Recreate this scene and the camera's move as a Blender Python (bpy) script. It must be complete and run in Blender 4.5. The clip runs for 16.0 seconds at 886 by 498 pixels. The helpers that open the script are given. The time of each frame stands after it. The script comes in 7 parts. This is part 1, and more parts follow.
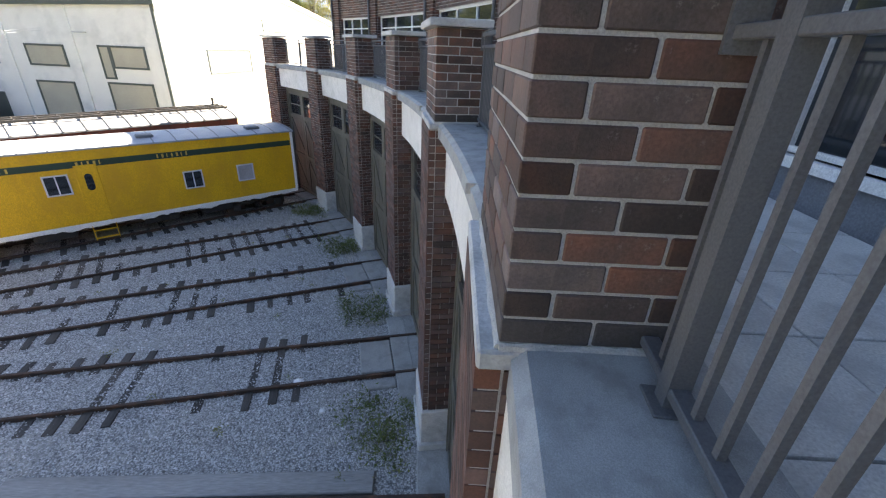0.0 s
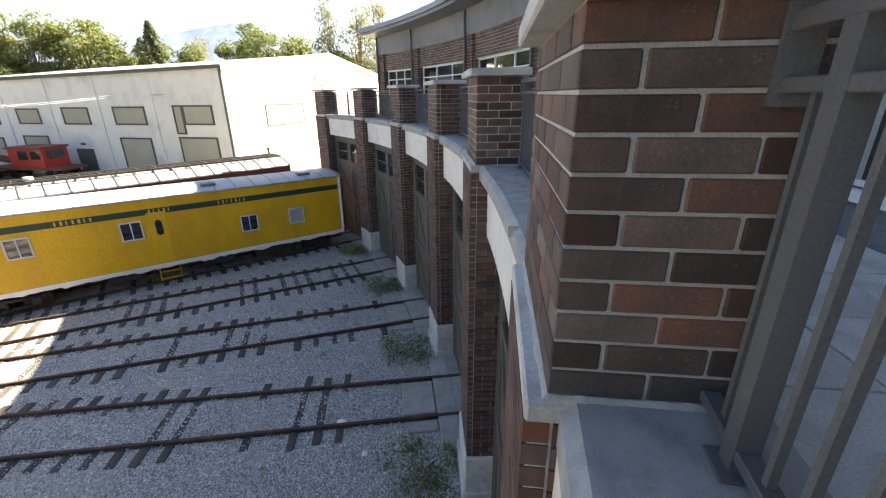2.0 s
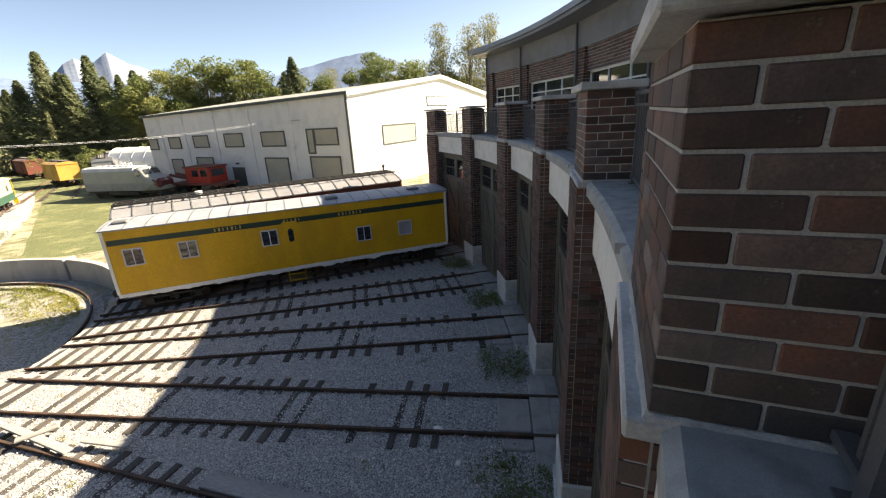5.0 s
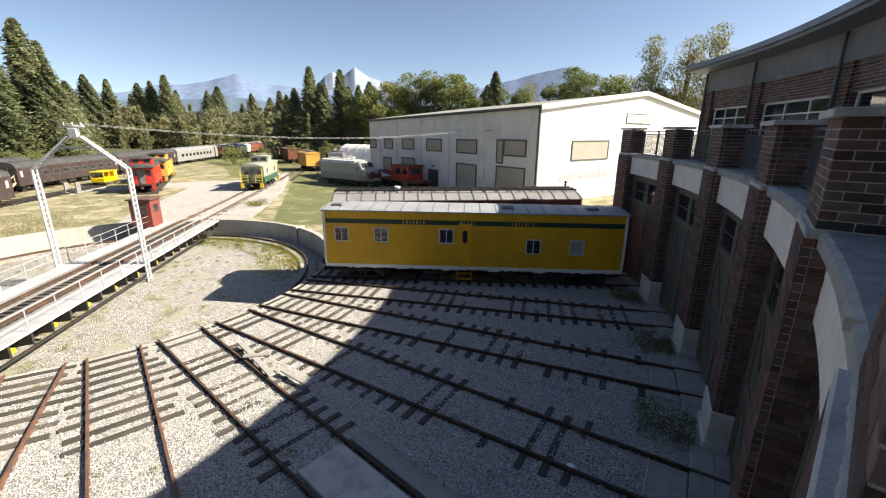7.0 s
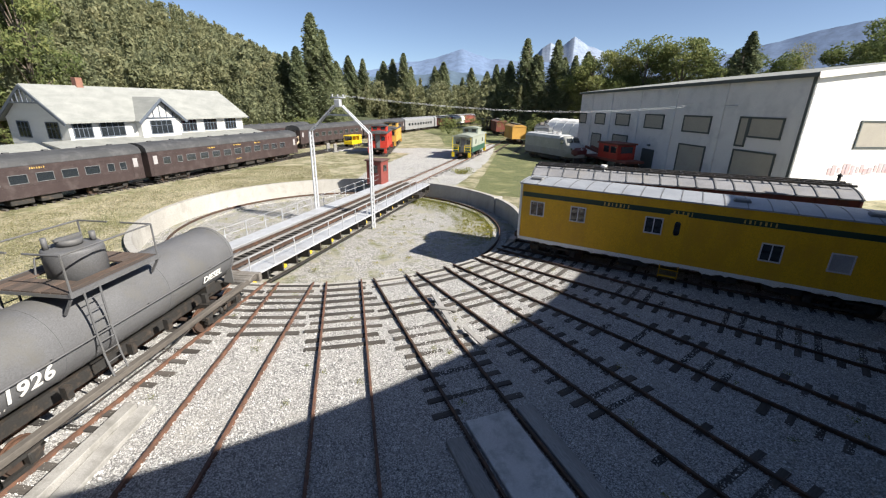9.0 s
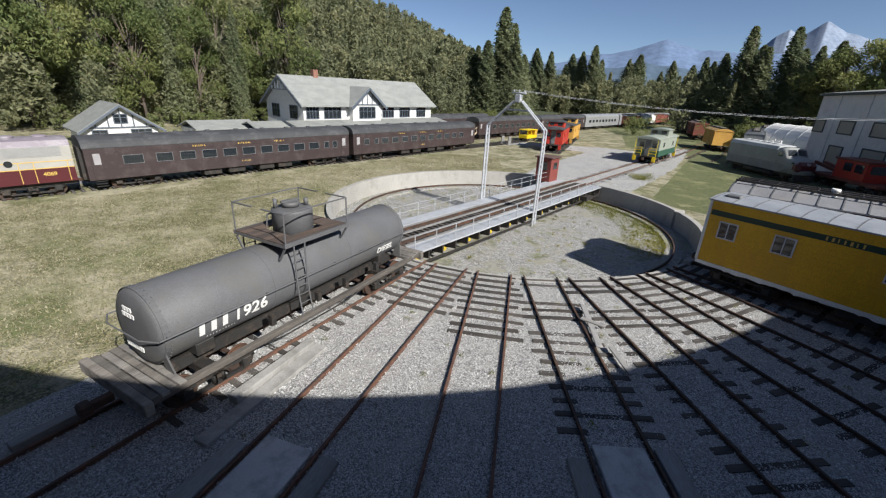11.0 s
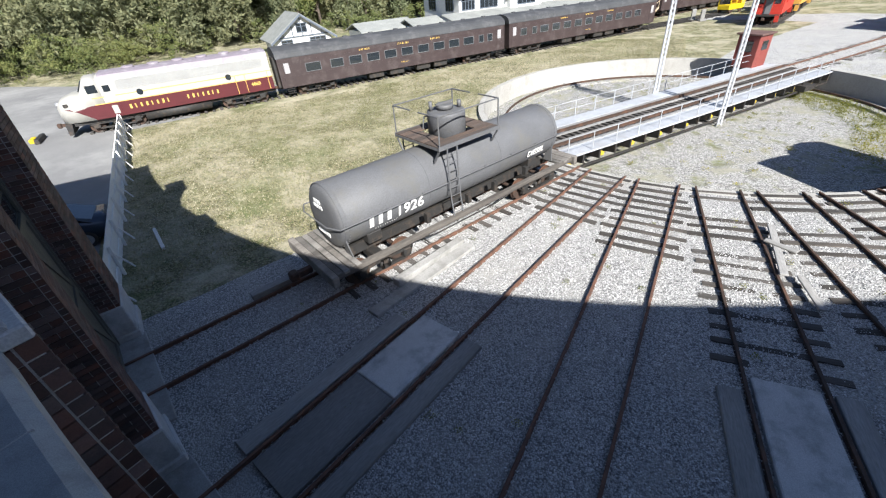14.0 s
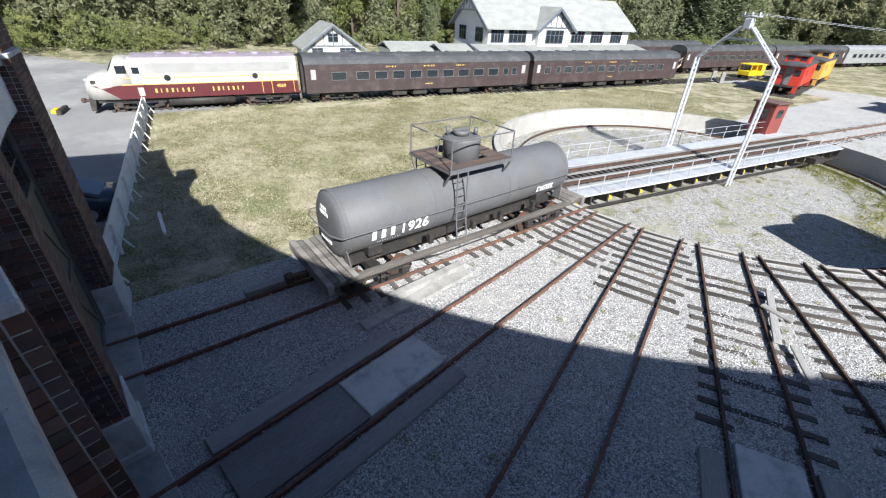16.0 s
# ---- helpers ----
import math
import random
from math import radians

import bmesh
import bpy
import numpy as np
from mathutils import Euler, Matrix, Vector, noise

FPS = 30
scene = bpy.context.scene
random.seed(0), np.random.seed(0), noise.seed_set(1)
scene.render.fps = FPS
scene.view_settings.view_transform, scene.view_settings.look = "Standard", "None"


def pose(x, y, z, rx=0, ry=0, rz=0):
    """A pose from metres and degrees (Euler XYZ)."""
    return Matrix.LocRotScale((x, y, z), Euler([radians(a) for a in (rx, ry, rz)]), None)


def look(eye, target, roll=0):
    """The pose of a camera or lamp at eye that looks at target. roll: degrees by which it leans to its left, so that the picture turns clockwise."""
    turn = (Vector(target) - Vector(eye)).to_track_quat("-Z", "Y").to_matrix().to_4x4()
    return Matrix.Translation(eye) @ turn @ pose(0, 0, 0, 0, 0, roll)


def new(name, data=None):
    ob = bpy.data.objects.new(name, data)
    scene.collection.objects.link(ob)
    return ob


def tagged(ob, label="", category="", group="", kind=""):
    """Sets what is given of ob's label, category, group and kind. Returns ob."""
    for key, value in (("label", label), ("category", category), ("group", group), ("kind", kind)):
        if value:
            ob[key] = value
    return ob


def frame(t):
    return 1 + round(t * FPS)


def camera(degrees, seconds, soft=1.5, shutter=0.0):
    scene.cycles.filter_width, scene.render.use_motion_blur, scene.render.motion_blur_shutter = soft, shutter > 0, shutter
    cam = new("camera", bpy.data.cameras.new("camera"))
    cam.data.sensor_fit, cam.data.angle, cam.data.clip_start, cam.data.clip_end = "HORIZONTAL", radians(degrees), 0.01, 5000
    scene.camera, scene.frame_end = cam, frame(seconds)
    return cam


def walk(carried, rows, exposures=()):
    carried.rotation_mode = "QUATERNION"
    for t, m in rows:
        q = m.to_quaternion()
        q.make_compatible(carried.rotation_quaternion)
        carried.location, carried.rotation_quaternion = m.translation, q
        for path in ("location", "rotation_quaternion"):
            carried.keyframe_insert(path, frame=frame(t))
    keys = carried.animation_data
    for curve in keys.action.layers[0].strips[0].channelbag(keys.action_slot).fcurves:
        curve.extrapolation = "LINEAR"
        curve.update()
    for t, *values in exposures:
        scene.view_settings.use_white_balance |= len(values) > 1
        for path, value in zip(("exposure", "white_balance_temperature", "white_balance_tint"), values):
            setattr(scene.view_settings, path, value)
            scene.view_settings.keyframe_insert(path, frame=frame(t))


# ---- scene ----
cam = camera(93.81, 16.0, soft=1.2)
PATH = [
    (0, (0.676, -30.174, 7.623), (2.472, -30.003, 6.760), 2.36),
    (0.5, (0.676, -30.172, 7.641), (2.497, -29.955, 6.843), 1.12),
    (1, (0.664, -30.169, 7.654), (2.495, -29.902, 6.895), 0.63),
    (1.5, (0.664, -30.167, 7.666), (2.495, -29.841, 6.931), -0.57),
    (2, (0.657, -30.161, 7.677), (2.491, -29.780, 6.978), -0.62),
    (2.5, (0.643, -30.158, 7.688), (2.477, -29.703, 7.032), -1.22),
    (3, (0.624, -30.158, 7.699), (2.443, -29.620, 7.067), -1.57),
    (3.2, (0.618, -30.158, 7.700), (2.436, -29.590, 7.087), -1.92),
    (5.3, (0.529, -30.193, 7.706), (2.200, -29.261, 7.123), -2.30),
    (5.5, (0.550, -30.189, 7.719), (2.191, -29.188, 7.168), -1.49),
    (6, (0.518, -30.209, 7.713), (2.025, -29.017, 7.159), 0.20),
    (6.5, (0.486, -30.230, 7.707), (1.880, -28.905, 7.160), 0.55),
    (7, (0.569, -30.245, 7.724), (1.797, -28.764, 7.180), 0.47),
    (7.5, (0.575, -30.224, 7.702), (1.598, -28.605, 7.126), 1.33),
    (8, (0.563, -30.226, 7.715), (1.440, -28.545, 7.078), 1.84),
    (8.5, (0.497, -30.137, 7.707), (1.169, -28.379, 7.032), 1.19),
    (9, (0.508, -30.107, 7.664), (0.927, -28.269, 6.998), 1.12),
    (9.5, (0.433, -30.071, 7.656), (0.627, -28.197, 6.985), 1.26),
    (9.7, (0.430, -30.069, 7.665), (0.534, -28.186, 6.999), 1.36),
    (11.8, (0.711, -30.260, 7.899), (0.290, -28.502, 7.042), 1.99),
    (12, (0.724, -30.257, 7.894), (0.302, -28.534, 6.970), 1.01),
    (12.5, (0.743, -30.240, 7.865), (0.275, -28.630, 6.775), -3.72),
    (13, (0.688, -30.250, 7.909), (-0.003, -28.752, 6.778), -9.36),
    (13.5, (0.676, -30.232, 7.916), (-0.138, -28.792, 6.791), -8.22),
    (14, (0.643, -30.257, 7.913), (-0.257, -28.865, 6.794), -4.82),
    (14.5, (0.625, -30.242, 7.924), (-0.319, -28.871, 6.816), -1.43),
    (15, (0.630, -30.243, 7.961), (-0.337, -28.872, 6.874), 0.88),
    (15.5, (0.638, -30.251, 7.966), (-0.306, -28.839, 6.909), 2.55),
    (16, (0.641, -30.249, 7.963), (-0.286, -28.810, 6.929), 2.86),
]
# the clip's camera darkens as more sky comes into view
EXPO = [(0, 3.28, 7600, 10), (1, 3.2, 8000, 10), (3, 2.8, 8300, 10), (5.5, 1.8, 8300, 10), (7, 1.45, 7400, 10), (9, 1.12, 6600, 10), (12, 0.42, 6150, 10), (14, 1.25, 6100, 10), (16, 1.22, 6000, 10)]
walk(cam, [(t, look(eye, target, roll)) for t, eye, target, roll in PATH], EXPO)

# ---------------------------------------------------------------- light
SUN = Vector((0.63, -0.497, 0.597)).normalized()
world = bpy.data.worlds.new("sky")
scene.world = world
world.use_nodes = True
wn = world.node_tree
sky = wn.nodes.new("ShaderNodeTexSky")
sky.sky_type = "NISHITA"
sky.sun_disc = False
sky.sun_elevation = math.asin(SUN.z)
sky.sun_rotation = math.atan2(SUN.x, SUN.y)
sky.air_density, sky.dust_density, sky.ozone_density = 0.55, 0.5, 1.0
bg = wn.nodes["Background"]
bg.inputs[1].default_value = 0.071
wn.links.new(sky.outputs[0], bg.inputs[0])
sun_data = bpy.data.lights.new("sun", "SUN")
sun_data.energy, sun_data.angle, sun_data.color = 5.0, radians(0.53), (1.0, 0.94, 0.85)
sun = new("sun", sun_data)
sun.matrix_world = look((0, 0, 80), Vector((0, 0, 80)) - SUN)

# ---------------------------------------------------------------- mesh helpers
DEL = 9.357            # degrees between neighbouring tracks


def ang(k):
    return radians(-90 + k * DEL)


def pk(k, r, z=0.0):
    return Vector((r * math.cos(ang(k)), r * math.sin(ang(k)), z))


def bay(k, r, z=0.0):
    """Local frame at bay k: x outwards along the track, y sideways (growing k), z up."""
    return Matrix.Translation(pk(k, r, z)) @ pose(0, 0, 0, 0, 0, -90 + k * DEL)


def wall_r(k):
    """Front of the lower piers."""
    d = min(5.0, abs(k - 0.4))
    return 30.27 - 0.17 * min(1.2, d) - 0.10 * max(0.0, d - 1.2)


def box(bm, x0, x1, y0, y1, z0, z1, m=None, bevel=0.0):
    vs = [bm.verts.new(((x0, x1)[i & 1], (y0, y1)[i >> 1 & 1], (z0, z1)[i >> 2 & 1])) for i in range(8)]
    fs = [bm.faces.new([vs[i] for i in q]) for q in ((0, 2, 3, 1), (4, 5, 7, 6), (0, 1, 5, 4), (2, 6, 7, 3), (0, 4, 6, 2), (1, 3, 7, 5))]
    if bevel:
        es = list({e for f in fs for e in f.edges})
        r = bmesh.ops.bevel(bm, geom=es, offset=bevel, segments=1, affect="EDGES")
        vs = list({v for f in r["faces"] for v in f.verts} | {v for v in vs if v.is_valid})
    if m is not None:
        for v in vs:
            v.co = m @ v.co
    return vs


def tube(bm, p0, p1, r, seg=8, r1=None, caps=True):
    p0, p1 = Vector(p0), Vector(p1)
    q = (p1 - p0).to_track_quat("Z", "Y")
    rings = []
    for p, rr in ((p0, r), (p1, r if r1 is None else r1)):
        rings.append([bm.verts.new(p + q @ Vector((rr * math.cos(a), rr * math.sin(a), 0))) for a in (2 * math.pi * i / seg for i in range(seg))])
    for i in range(seg):
        f = bm.faces.new((rings[0][i], rings[0][(i + 1) % seg], rings[1][(i + 1) % seg], rings[1][i]))
        f.smooth = seg > 6
    if caps:
        bm.faces.new(rings[0][::-1])
        bm.faces.new(rings[1])
    return rings


def path_tube(bm, pts, r, seg=6):
    for a, b in zip(pts, pts[1:]):
        tube(bm, a, b, r, seg)


def beam(bm, p0, p1, w, h, up=(0, 0, 1)):
    p0, p1 = Vector(p0), Vector(p1)
    d = (p1 - p0).normalized()
    s = d.cross(Vector(up))
    s = s.normalized() if s.length > 1e-4 else Vector((1, 0, 0))
    u = s.cross(d)
    vs = [bm.verts.new(p + s * a * w / 2 + u * b * h / 2) for p in (p0, p1) for a, b in ((-1, -1), (1, -1), (1, 1), (-1, 1))]
    for q in ((3, 2, 1, 0), (4, 5, 6, 7), (0, 1, 5, 4), (1, 2, 6, 5), (2, 3, 7, 6), (3, 0, 4, 7)):
        bm.faces.new([vs[i] for i in q])


def loft(bm, rings, closed=True, caps=True, smooth=False):
    rows = [[bm.verts.new(p) for p in ring] for ring in rings]
    n = len(rows[0])
    for a, b in zip(rows, rows[1:]):
        for i in range(n if closed else n - 1):
            f = bm.faces.new((a[i], a[(i + 1) % n], b[(i + 1) % n], b[i]))
            f.smooth = smooth
    if caps and closed:
        bm.faces.new(rows[0][::-1])
        bm.faces.new(rows[-1])
    return rows


def arc_slab(bm, k0, k1, rin, rout, z0, z1, n=24):
    """A curved block between two radii; rin and rout may be functions of k."""
    fi = rin if callable(rin) else (lambda k: rin)
    fo = rout if callable(rout) else (lambda k: rout)
    rings = []
    for i in range(n + 1):
        k = k0 + (k1 - k0) * i / n
        rings.append([pk(k, fi(k), z0), pk(k, fo(k), z0), pk(k, fo(k), z1), pk(k, fi(k), z1)])
    loft(bm, rings)


def mesh_of(name, bm, material):
    bmesh.ops.recalc_face_normals(bm, faces=bm.faces)
    me = bpy.data.meshes.new(name)
    bm.to_mesh(me)
    bm.free()
    for m in material if isinstance(material, (list, tuple)) else [material]:
        me.materials.append(m)
    return me


def part(name, bm, material, parent=None, label=""):
    ob = new(name, mesh_of(name, bm, material))
    if parent is not None:
        ob.parent = parent
    if label:
        ob["label"] = label
    return ob


def thing(name, m, label, category, group="", kind=""):
    e = new(name)
    e.empty_display_size = 0.2
    e.matrix_world = m
    return tagged(e, label, category, group, kind)


def bm_box(*a, **k):
    bm = bmesh.new()
    box(bm, *a, **k)
    return bm


def share(name, me, parent, m):
    ob = new(name, me)
    ob.parent = parent
    ob.matrix_basis = m
    return ob


def text_mesh(body, size, material, depth=0.004, spacing=1.0, name="lettering"):
    cu = bpy.data.curves.new(name, "FONT")
    cu.body, cu.size, cu.extrude, cu.space_character = body, size, depth, spacing
    cu.offset = 0.022 * size
    cu.align_x = "CENTER"
    tmp = bpy.data.objects.new(name, cu)
    scene.collection.objects.link(tmp)
    me = bpy.data.meshes.new_from_object(tmp.evaluated_get(bpy.context.evaluated_depsgraph_get()))
    bpy.data.objects.remove(tmp)
    me.materials.clear()
    me.materials.append(material)
    return me


# ---------------------------------------------------------------- materials
def mat(name, c1, c2=None, scale=1.5, rough=0.75, metal=0.0, bump=0.15, fine=40.0, rand=0.0, island=False, stain=None, stain_scale=0.6, coords="Object", stretch=None, dist=0.02, spec=None, stain_lo=0.5, stain_hi=0.7):
    """A surface with broad colour variation, fine grain with relief and, if given, stains of a third colour."""
    m = bpy.data.materials.new(name)
    m.use_nodes = True
    nt = m.node_tree
    b = nt.nodes["Principled BSDF"]
    tc = nt.nodes.new("ShaderNodeTexCoord")
    mp = nt.nodes.new("ShaderNodeMapping")
    if stretch:
        mp.inputs["Scale"].default_value = stretch
    nt.links.new(tc.outputs[coords], mp.inputs[0])
    c2 = c2 or tuple(0.72 * v for v in c1)

    def noise_tex(s, det=4, rgh=0.6):
        n = nt.nodes.new("ShaderNodeTexNoise")
        n.inputs["Scale"].default_value, n.inputs["Detail"].default_value, n.inputs["Roughness"].default_value = s, det, rgh
        nt.links.new(mp.outputs[0], n.inputs["Vector"])
        return n.outputs["Fac"]

    def ramp(src, lo, hi):
        r = nt.nodes.new("ShaderNodeMapRange")
        r.inputs[1].default_value, r.inputs[2].default_value = lo, hi
        nt.links.new(src, r.inputs[0])
        return r.outputs[0]

    def mix(f, a, c):
        x = nt.nodes.new("ShaderNodeMix")
        x.data_type = "RGBA"
        if isinstance(f, float):
            x.inputs[0].default_value = f
        else:
            nt.links.new(f, x.inputs[0])
        for sock, v in ((x.inputs[6], a), (x.inputs[7], c)):
            if isinstance(v, tuple):
                sock.default_value = (*v, 1)
            else:
                nt.links.new(v, sock)
        return x.outputs[2]

    small = noise_tex(fine, 3)
    col = mix(ramp(noise_tex(scale), 0.35, 0.65), tuple(c1), tuple(c2))
    g = nt.nodes.new("ShaderNodeMapRange")
    g.inputs[1].default_value, g.inputs[2].default_value, g.inputs[3].default_value, g.inputs[4].default_value = 0.3, 0.7, 0.78, 1.16
    nt.links.new(small, g.inputs[0])
    mul = nt.nodes.new("ShaderNodeMix")
    mul.data_type, mul.blend_type = "RGBA", "MULTIPLY"
    mul.inputs[0].default_value = 1
    nt.links.new(col, mul.inputs[6])
    nt.links.new(g.outputs[0], mul.inputs[7])
    col = mul.outputs[2]
    if rand:
        if island:
            src = nt.nodes.new("ShaderNodeNewGeometry").outputs["Random Per Island"]
        else:
            src = nt.nodes.new("ShaderNodeObjectInfo").outputs["Random"]
        hs = nt.nodes.new("ShaderNodeHueSaturation")
        v = nt.nodes.new("ShaderNodeMapRange")
        v.inputs[3].default_value, v.inputs[4].default_value = 1 - rand, 1 + rand
        nt.links.new(src, v.inputs[0])
        nt.links.new(v.outputs[0], hs.inputs["Value"])
        w = nt.nodes.new("ShaderNodeMath")
        w.operation = "MULTIPLY_ADD"
        w.inputs[1].default_value, w.inputs[2].default_value = 7.31, 0.0
        nt.links.new(src, w.inputs[0])
        fr = nt.nodes.new("ShaderNodeMath")
        fr.operation = "FRACT"
        nt.links.new(w.outputs[0], fr.inputs[0])
        sv = nt.nodes.new("ShaderNodeMapRange")
        sv.inputs[3].default_value, sv.inputs[4].default_value = 1 - 0.8 * rand, 1 + 0.5 * rand
        nt.links.new(fr.outputs[0], sv.inputs[0])
        nt.links.new(sv.outputs[0], hs.inputs["Saturation"])
        nt.links.new(col, hs.inputs["Color"])
        col = hs.outputs[0]
    if stain:
        col = mix(ramp(noise_tex(stain_scale, 6, 0.7), stain_lo, stain_hi), col, tuple(stain))
    nt.links.new(col, b.inputs["Base Color"])
    b.inputs["Roughness"].default_value, b.inputs["Metallic"].default_value = rough, metal
    if spec is not None:
        b.inputs["Specular IOR Level"].default_value = spec
    if bump:
        bp = nt.nodes.new("ShaderNodeBump")
        bp.inputs["Strength"].default_value, bp.inputs["Distance"].default_value = bump, dist
        nt.links.new(small, bp.inputs["Height"])
        nt.links.new(bp.outputs[0], b.inputs["Normal"])
    return m


def pebbles(name, cols, size, patches, patch_scale=0.25, bump=0.9, lo=0.5, hi=0.68, patch2=None, extra=()):
    """Crushed stone: cells of their own tone with rounded relief, shade painted into the gaps, and patches of soil or
    growth.
    """
    m = bpy.data.materials.new(name)
    m.use_nodes = True
    nt = m.node_tree
    b = nt.nodes["Principled BSDF"]
    geo = nt.nodes.new("ShaderNodeNewGeometry")
    vo = nt.nodes.new("ShaderNodeTexVoronoi")
    vo.inputs["Scale"].default_value = 1 / size
    nt.links.new(geo.outputs["Position"], vo.inputs["Vector"])
    sep = nt.nodes.new("ShaderNodeSeparateColor")
    nt.links.new(vo.outputs["Color"], sep.inputs[0])
    cr = nt.nodes.new("ShaderNodeValToRGB")
    el = cr.color_ramp.elements
    while len(el) < len(cols):
        el.new(0.5)
    for i, c in enumerate(cols):
        el[i].position, el[i].color = i / (len(cols) - 1), (*c, 1)
    nt.links.new(sep.outputs[0], cr.inputs[0])
    # cell colour falls to 0.4 at the edges, painting in shade between stones
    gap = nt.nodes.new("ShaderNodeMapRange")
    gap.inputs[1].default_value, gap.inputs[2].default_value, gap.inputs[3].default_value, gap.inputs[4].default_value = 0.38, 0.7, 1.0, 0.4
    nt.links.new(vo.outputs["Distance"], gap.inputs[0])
    gap_shade = nt.nodes.new("ShaderNodeMix")
    gap_shade.data_type, gap_shade.blend_type = "RGBA", "MULTIPLY"
    gap_shade.inputs[0].default_value = 1
    nt.links.new(cr.outputs[0], gap_shade.inputs[6])
    nt.links.new(gap.outputs[0], gap_shade.inputs[7])
    col = gap_shade.outputs[2]

    def blend(col, colour, s, lo, hi, det=7):
        n = nt.nodes.new("ShaderNodeTexNoise")
        n.inputs["Scale"].default_value, n.inputs["Detail"].default_value, n.inputs["Roughness"].default_value = s, det, 0.68
        nt.links.new(geo.outputs["Position"], n.inputs["Vector"])
        r = nt.nodes.new("ShaderNodeMapRange")
        r.inputs[1].default_value, r.inputs[2].default_value, r.inputs[4].default_value = lo, hi, 0.85
        nt.links.new(n.outputs["Fac"], r.inputs[0])
        x = nt.nodes.new("ShaderNodeMix")
        x.data_type = "RGBA"
        nt.links.new(r.outputs[0], x.inputs[0])
        nt.links.new(col, x.inputs[6])
        x.inputs[7].default_value = (*colour, 1)
        return x.outputs[2]

    col = blend(col, patches, patch_scale, lo, hi)
    if patch2:
        col = blend(col, patch2, patch_scale * 2.3, 0.56, 0.7)
    for c, s, a, b_ in extra:
        col = blend(col, c, s, a, b_, 9)
    nt.links.new(col, b.inputs["Base Color"])
    b.inputs["Roughness"].default_value = 0.9
    bp = nt.nodes.new("ShaderNodeBump")
    bp.inputs["Strength"].default_value, bp.inputs["Distance"].default_value = bump, size * 0.7
    bp.invert = True
    nt.links.new(vo.outputs["Distance"], bp.inputs["Height"])
    nt.links.new(bp.outputs[0], b.inputs["Normal"])
    return m


def glass(name, tint=(0.02, 0.025, 0.03), rough=0.05):
    m = bpy.data.materials.new(name)
    m.use_nodes = True
    b = m.node_tree.nodes["Principled BSDF"]
    b.inputs["Base Color"].default_value = (*tint, 1)
    b.inputs["Roughness"].default_value = rough
    b.inputs["Specular IOR Level"].default_value = 0.9
    return m


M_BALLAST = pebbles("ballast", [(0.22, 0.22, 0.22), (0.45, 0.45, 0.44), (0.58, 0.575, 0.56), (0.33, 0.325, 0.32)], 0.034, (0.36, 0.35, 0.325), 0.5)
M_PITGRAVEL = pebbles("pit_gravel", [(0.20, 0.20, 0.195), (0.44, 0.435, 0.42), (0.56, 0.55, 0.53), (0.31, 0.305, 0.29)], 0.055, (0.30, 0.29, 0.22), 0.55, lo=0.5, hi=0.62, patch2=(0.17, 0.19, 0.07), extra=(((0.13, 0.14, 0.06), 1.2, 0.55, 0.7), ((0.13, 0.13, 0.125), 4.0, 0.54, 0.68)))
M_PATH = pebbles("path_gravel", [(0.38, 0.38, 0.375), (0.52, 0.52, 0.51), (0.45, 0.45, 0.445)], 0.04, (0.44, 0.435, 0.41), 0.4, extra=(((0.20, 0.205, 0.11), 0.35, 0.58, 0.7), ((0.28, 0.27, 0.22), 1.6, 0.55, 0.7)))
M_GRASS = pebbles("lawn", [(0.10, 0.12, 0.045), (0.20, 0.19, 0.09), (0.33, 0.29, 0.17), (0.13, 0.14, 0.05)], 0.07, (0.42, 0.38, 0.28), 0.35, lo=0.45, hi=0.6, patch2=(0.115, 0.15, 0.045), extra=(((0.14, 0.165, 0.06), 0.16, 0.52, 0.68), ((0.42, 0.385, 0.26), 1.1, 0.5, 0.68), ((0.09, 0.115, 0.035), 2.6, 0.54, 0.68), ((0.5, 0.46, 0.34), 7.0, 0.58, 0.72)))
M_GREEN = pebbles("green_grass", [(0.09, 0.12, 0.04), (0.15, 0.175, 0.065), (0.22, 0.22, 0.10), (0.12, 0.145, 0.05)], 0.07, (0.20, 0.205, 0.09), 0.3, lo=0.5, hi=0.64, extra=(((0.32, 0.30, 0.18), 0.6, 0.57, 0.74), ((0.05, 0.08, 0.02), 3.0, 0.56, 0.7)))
M_ASPHALT = mat("asphalt", (0.18, 0.18, 0.18), (0.23, 0.23, 0.225), 0.25, 0.9, bump=0.3, fine=60, stain=(0.30, 0.30, 0.29), stain_scale=0.18)
M_CONC = mat("concrete", (0.54, 0.54, 0.53), (0.45, 0.45, 0.44), 0.8, 0.85, bump=0.25, fine=55, stain=(0.28, 0.28, 0.27), stain_scale=1.6)
M_APRON = mat("worn_apron_concrete", (0.36, 0.355, 0.34), (0.28, 0.275, 0.26), 1.1, 0.9, bump=0.35, fine=45, stain=(0.22, 0.215, 0.20), stain_scale=2.2)
M_CONCPALE = mat("pale_concrete", (0.40, 0.39, 0.365), (0.34, 0.33, 0.305), 0.5, 0.85, bump=0.2, fine=30, stain=(0.27, 0.265, 0.24), stain_scale=0.9, stretch=(1, 1, 0.5))
M_PANEL = mat("pale_lintel_panel", (0.80, 0.78, 0.74), (0.72, 0.71, 0.67), 1.2, 0.8, bump=0.15, fine=80, stain=(0.58, 0.57, 0.53), stain_scale=2.5)
M_COPING = mat("grey_coping", (0.36, 0.375, 0.375), (0.28, 0.29, 0.29), 3.0, 0.8, bump=0.18, fine=220, stain=(0.19, 0.195, 0.195), stain_scale=6.0, stain_lo=0.5, stain_hi=0.8)
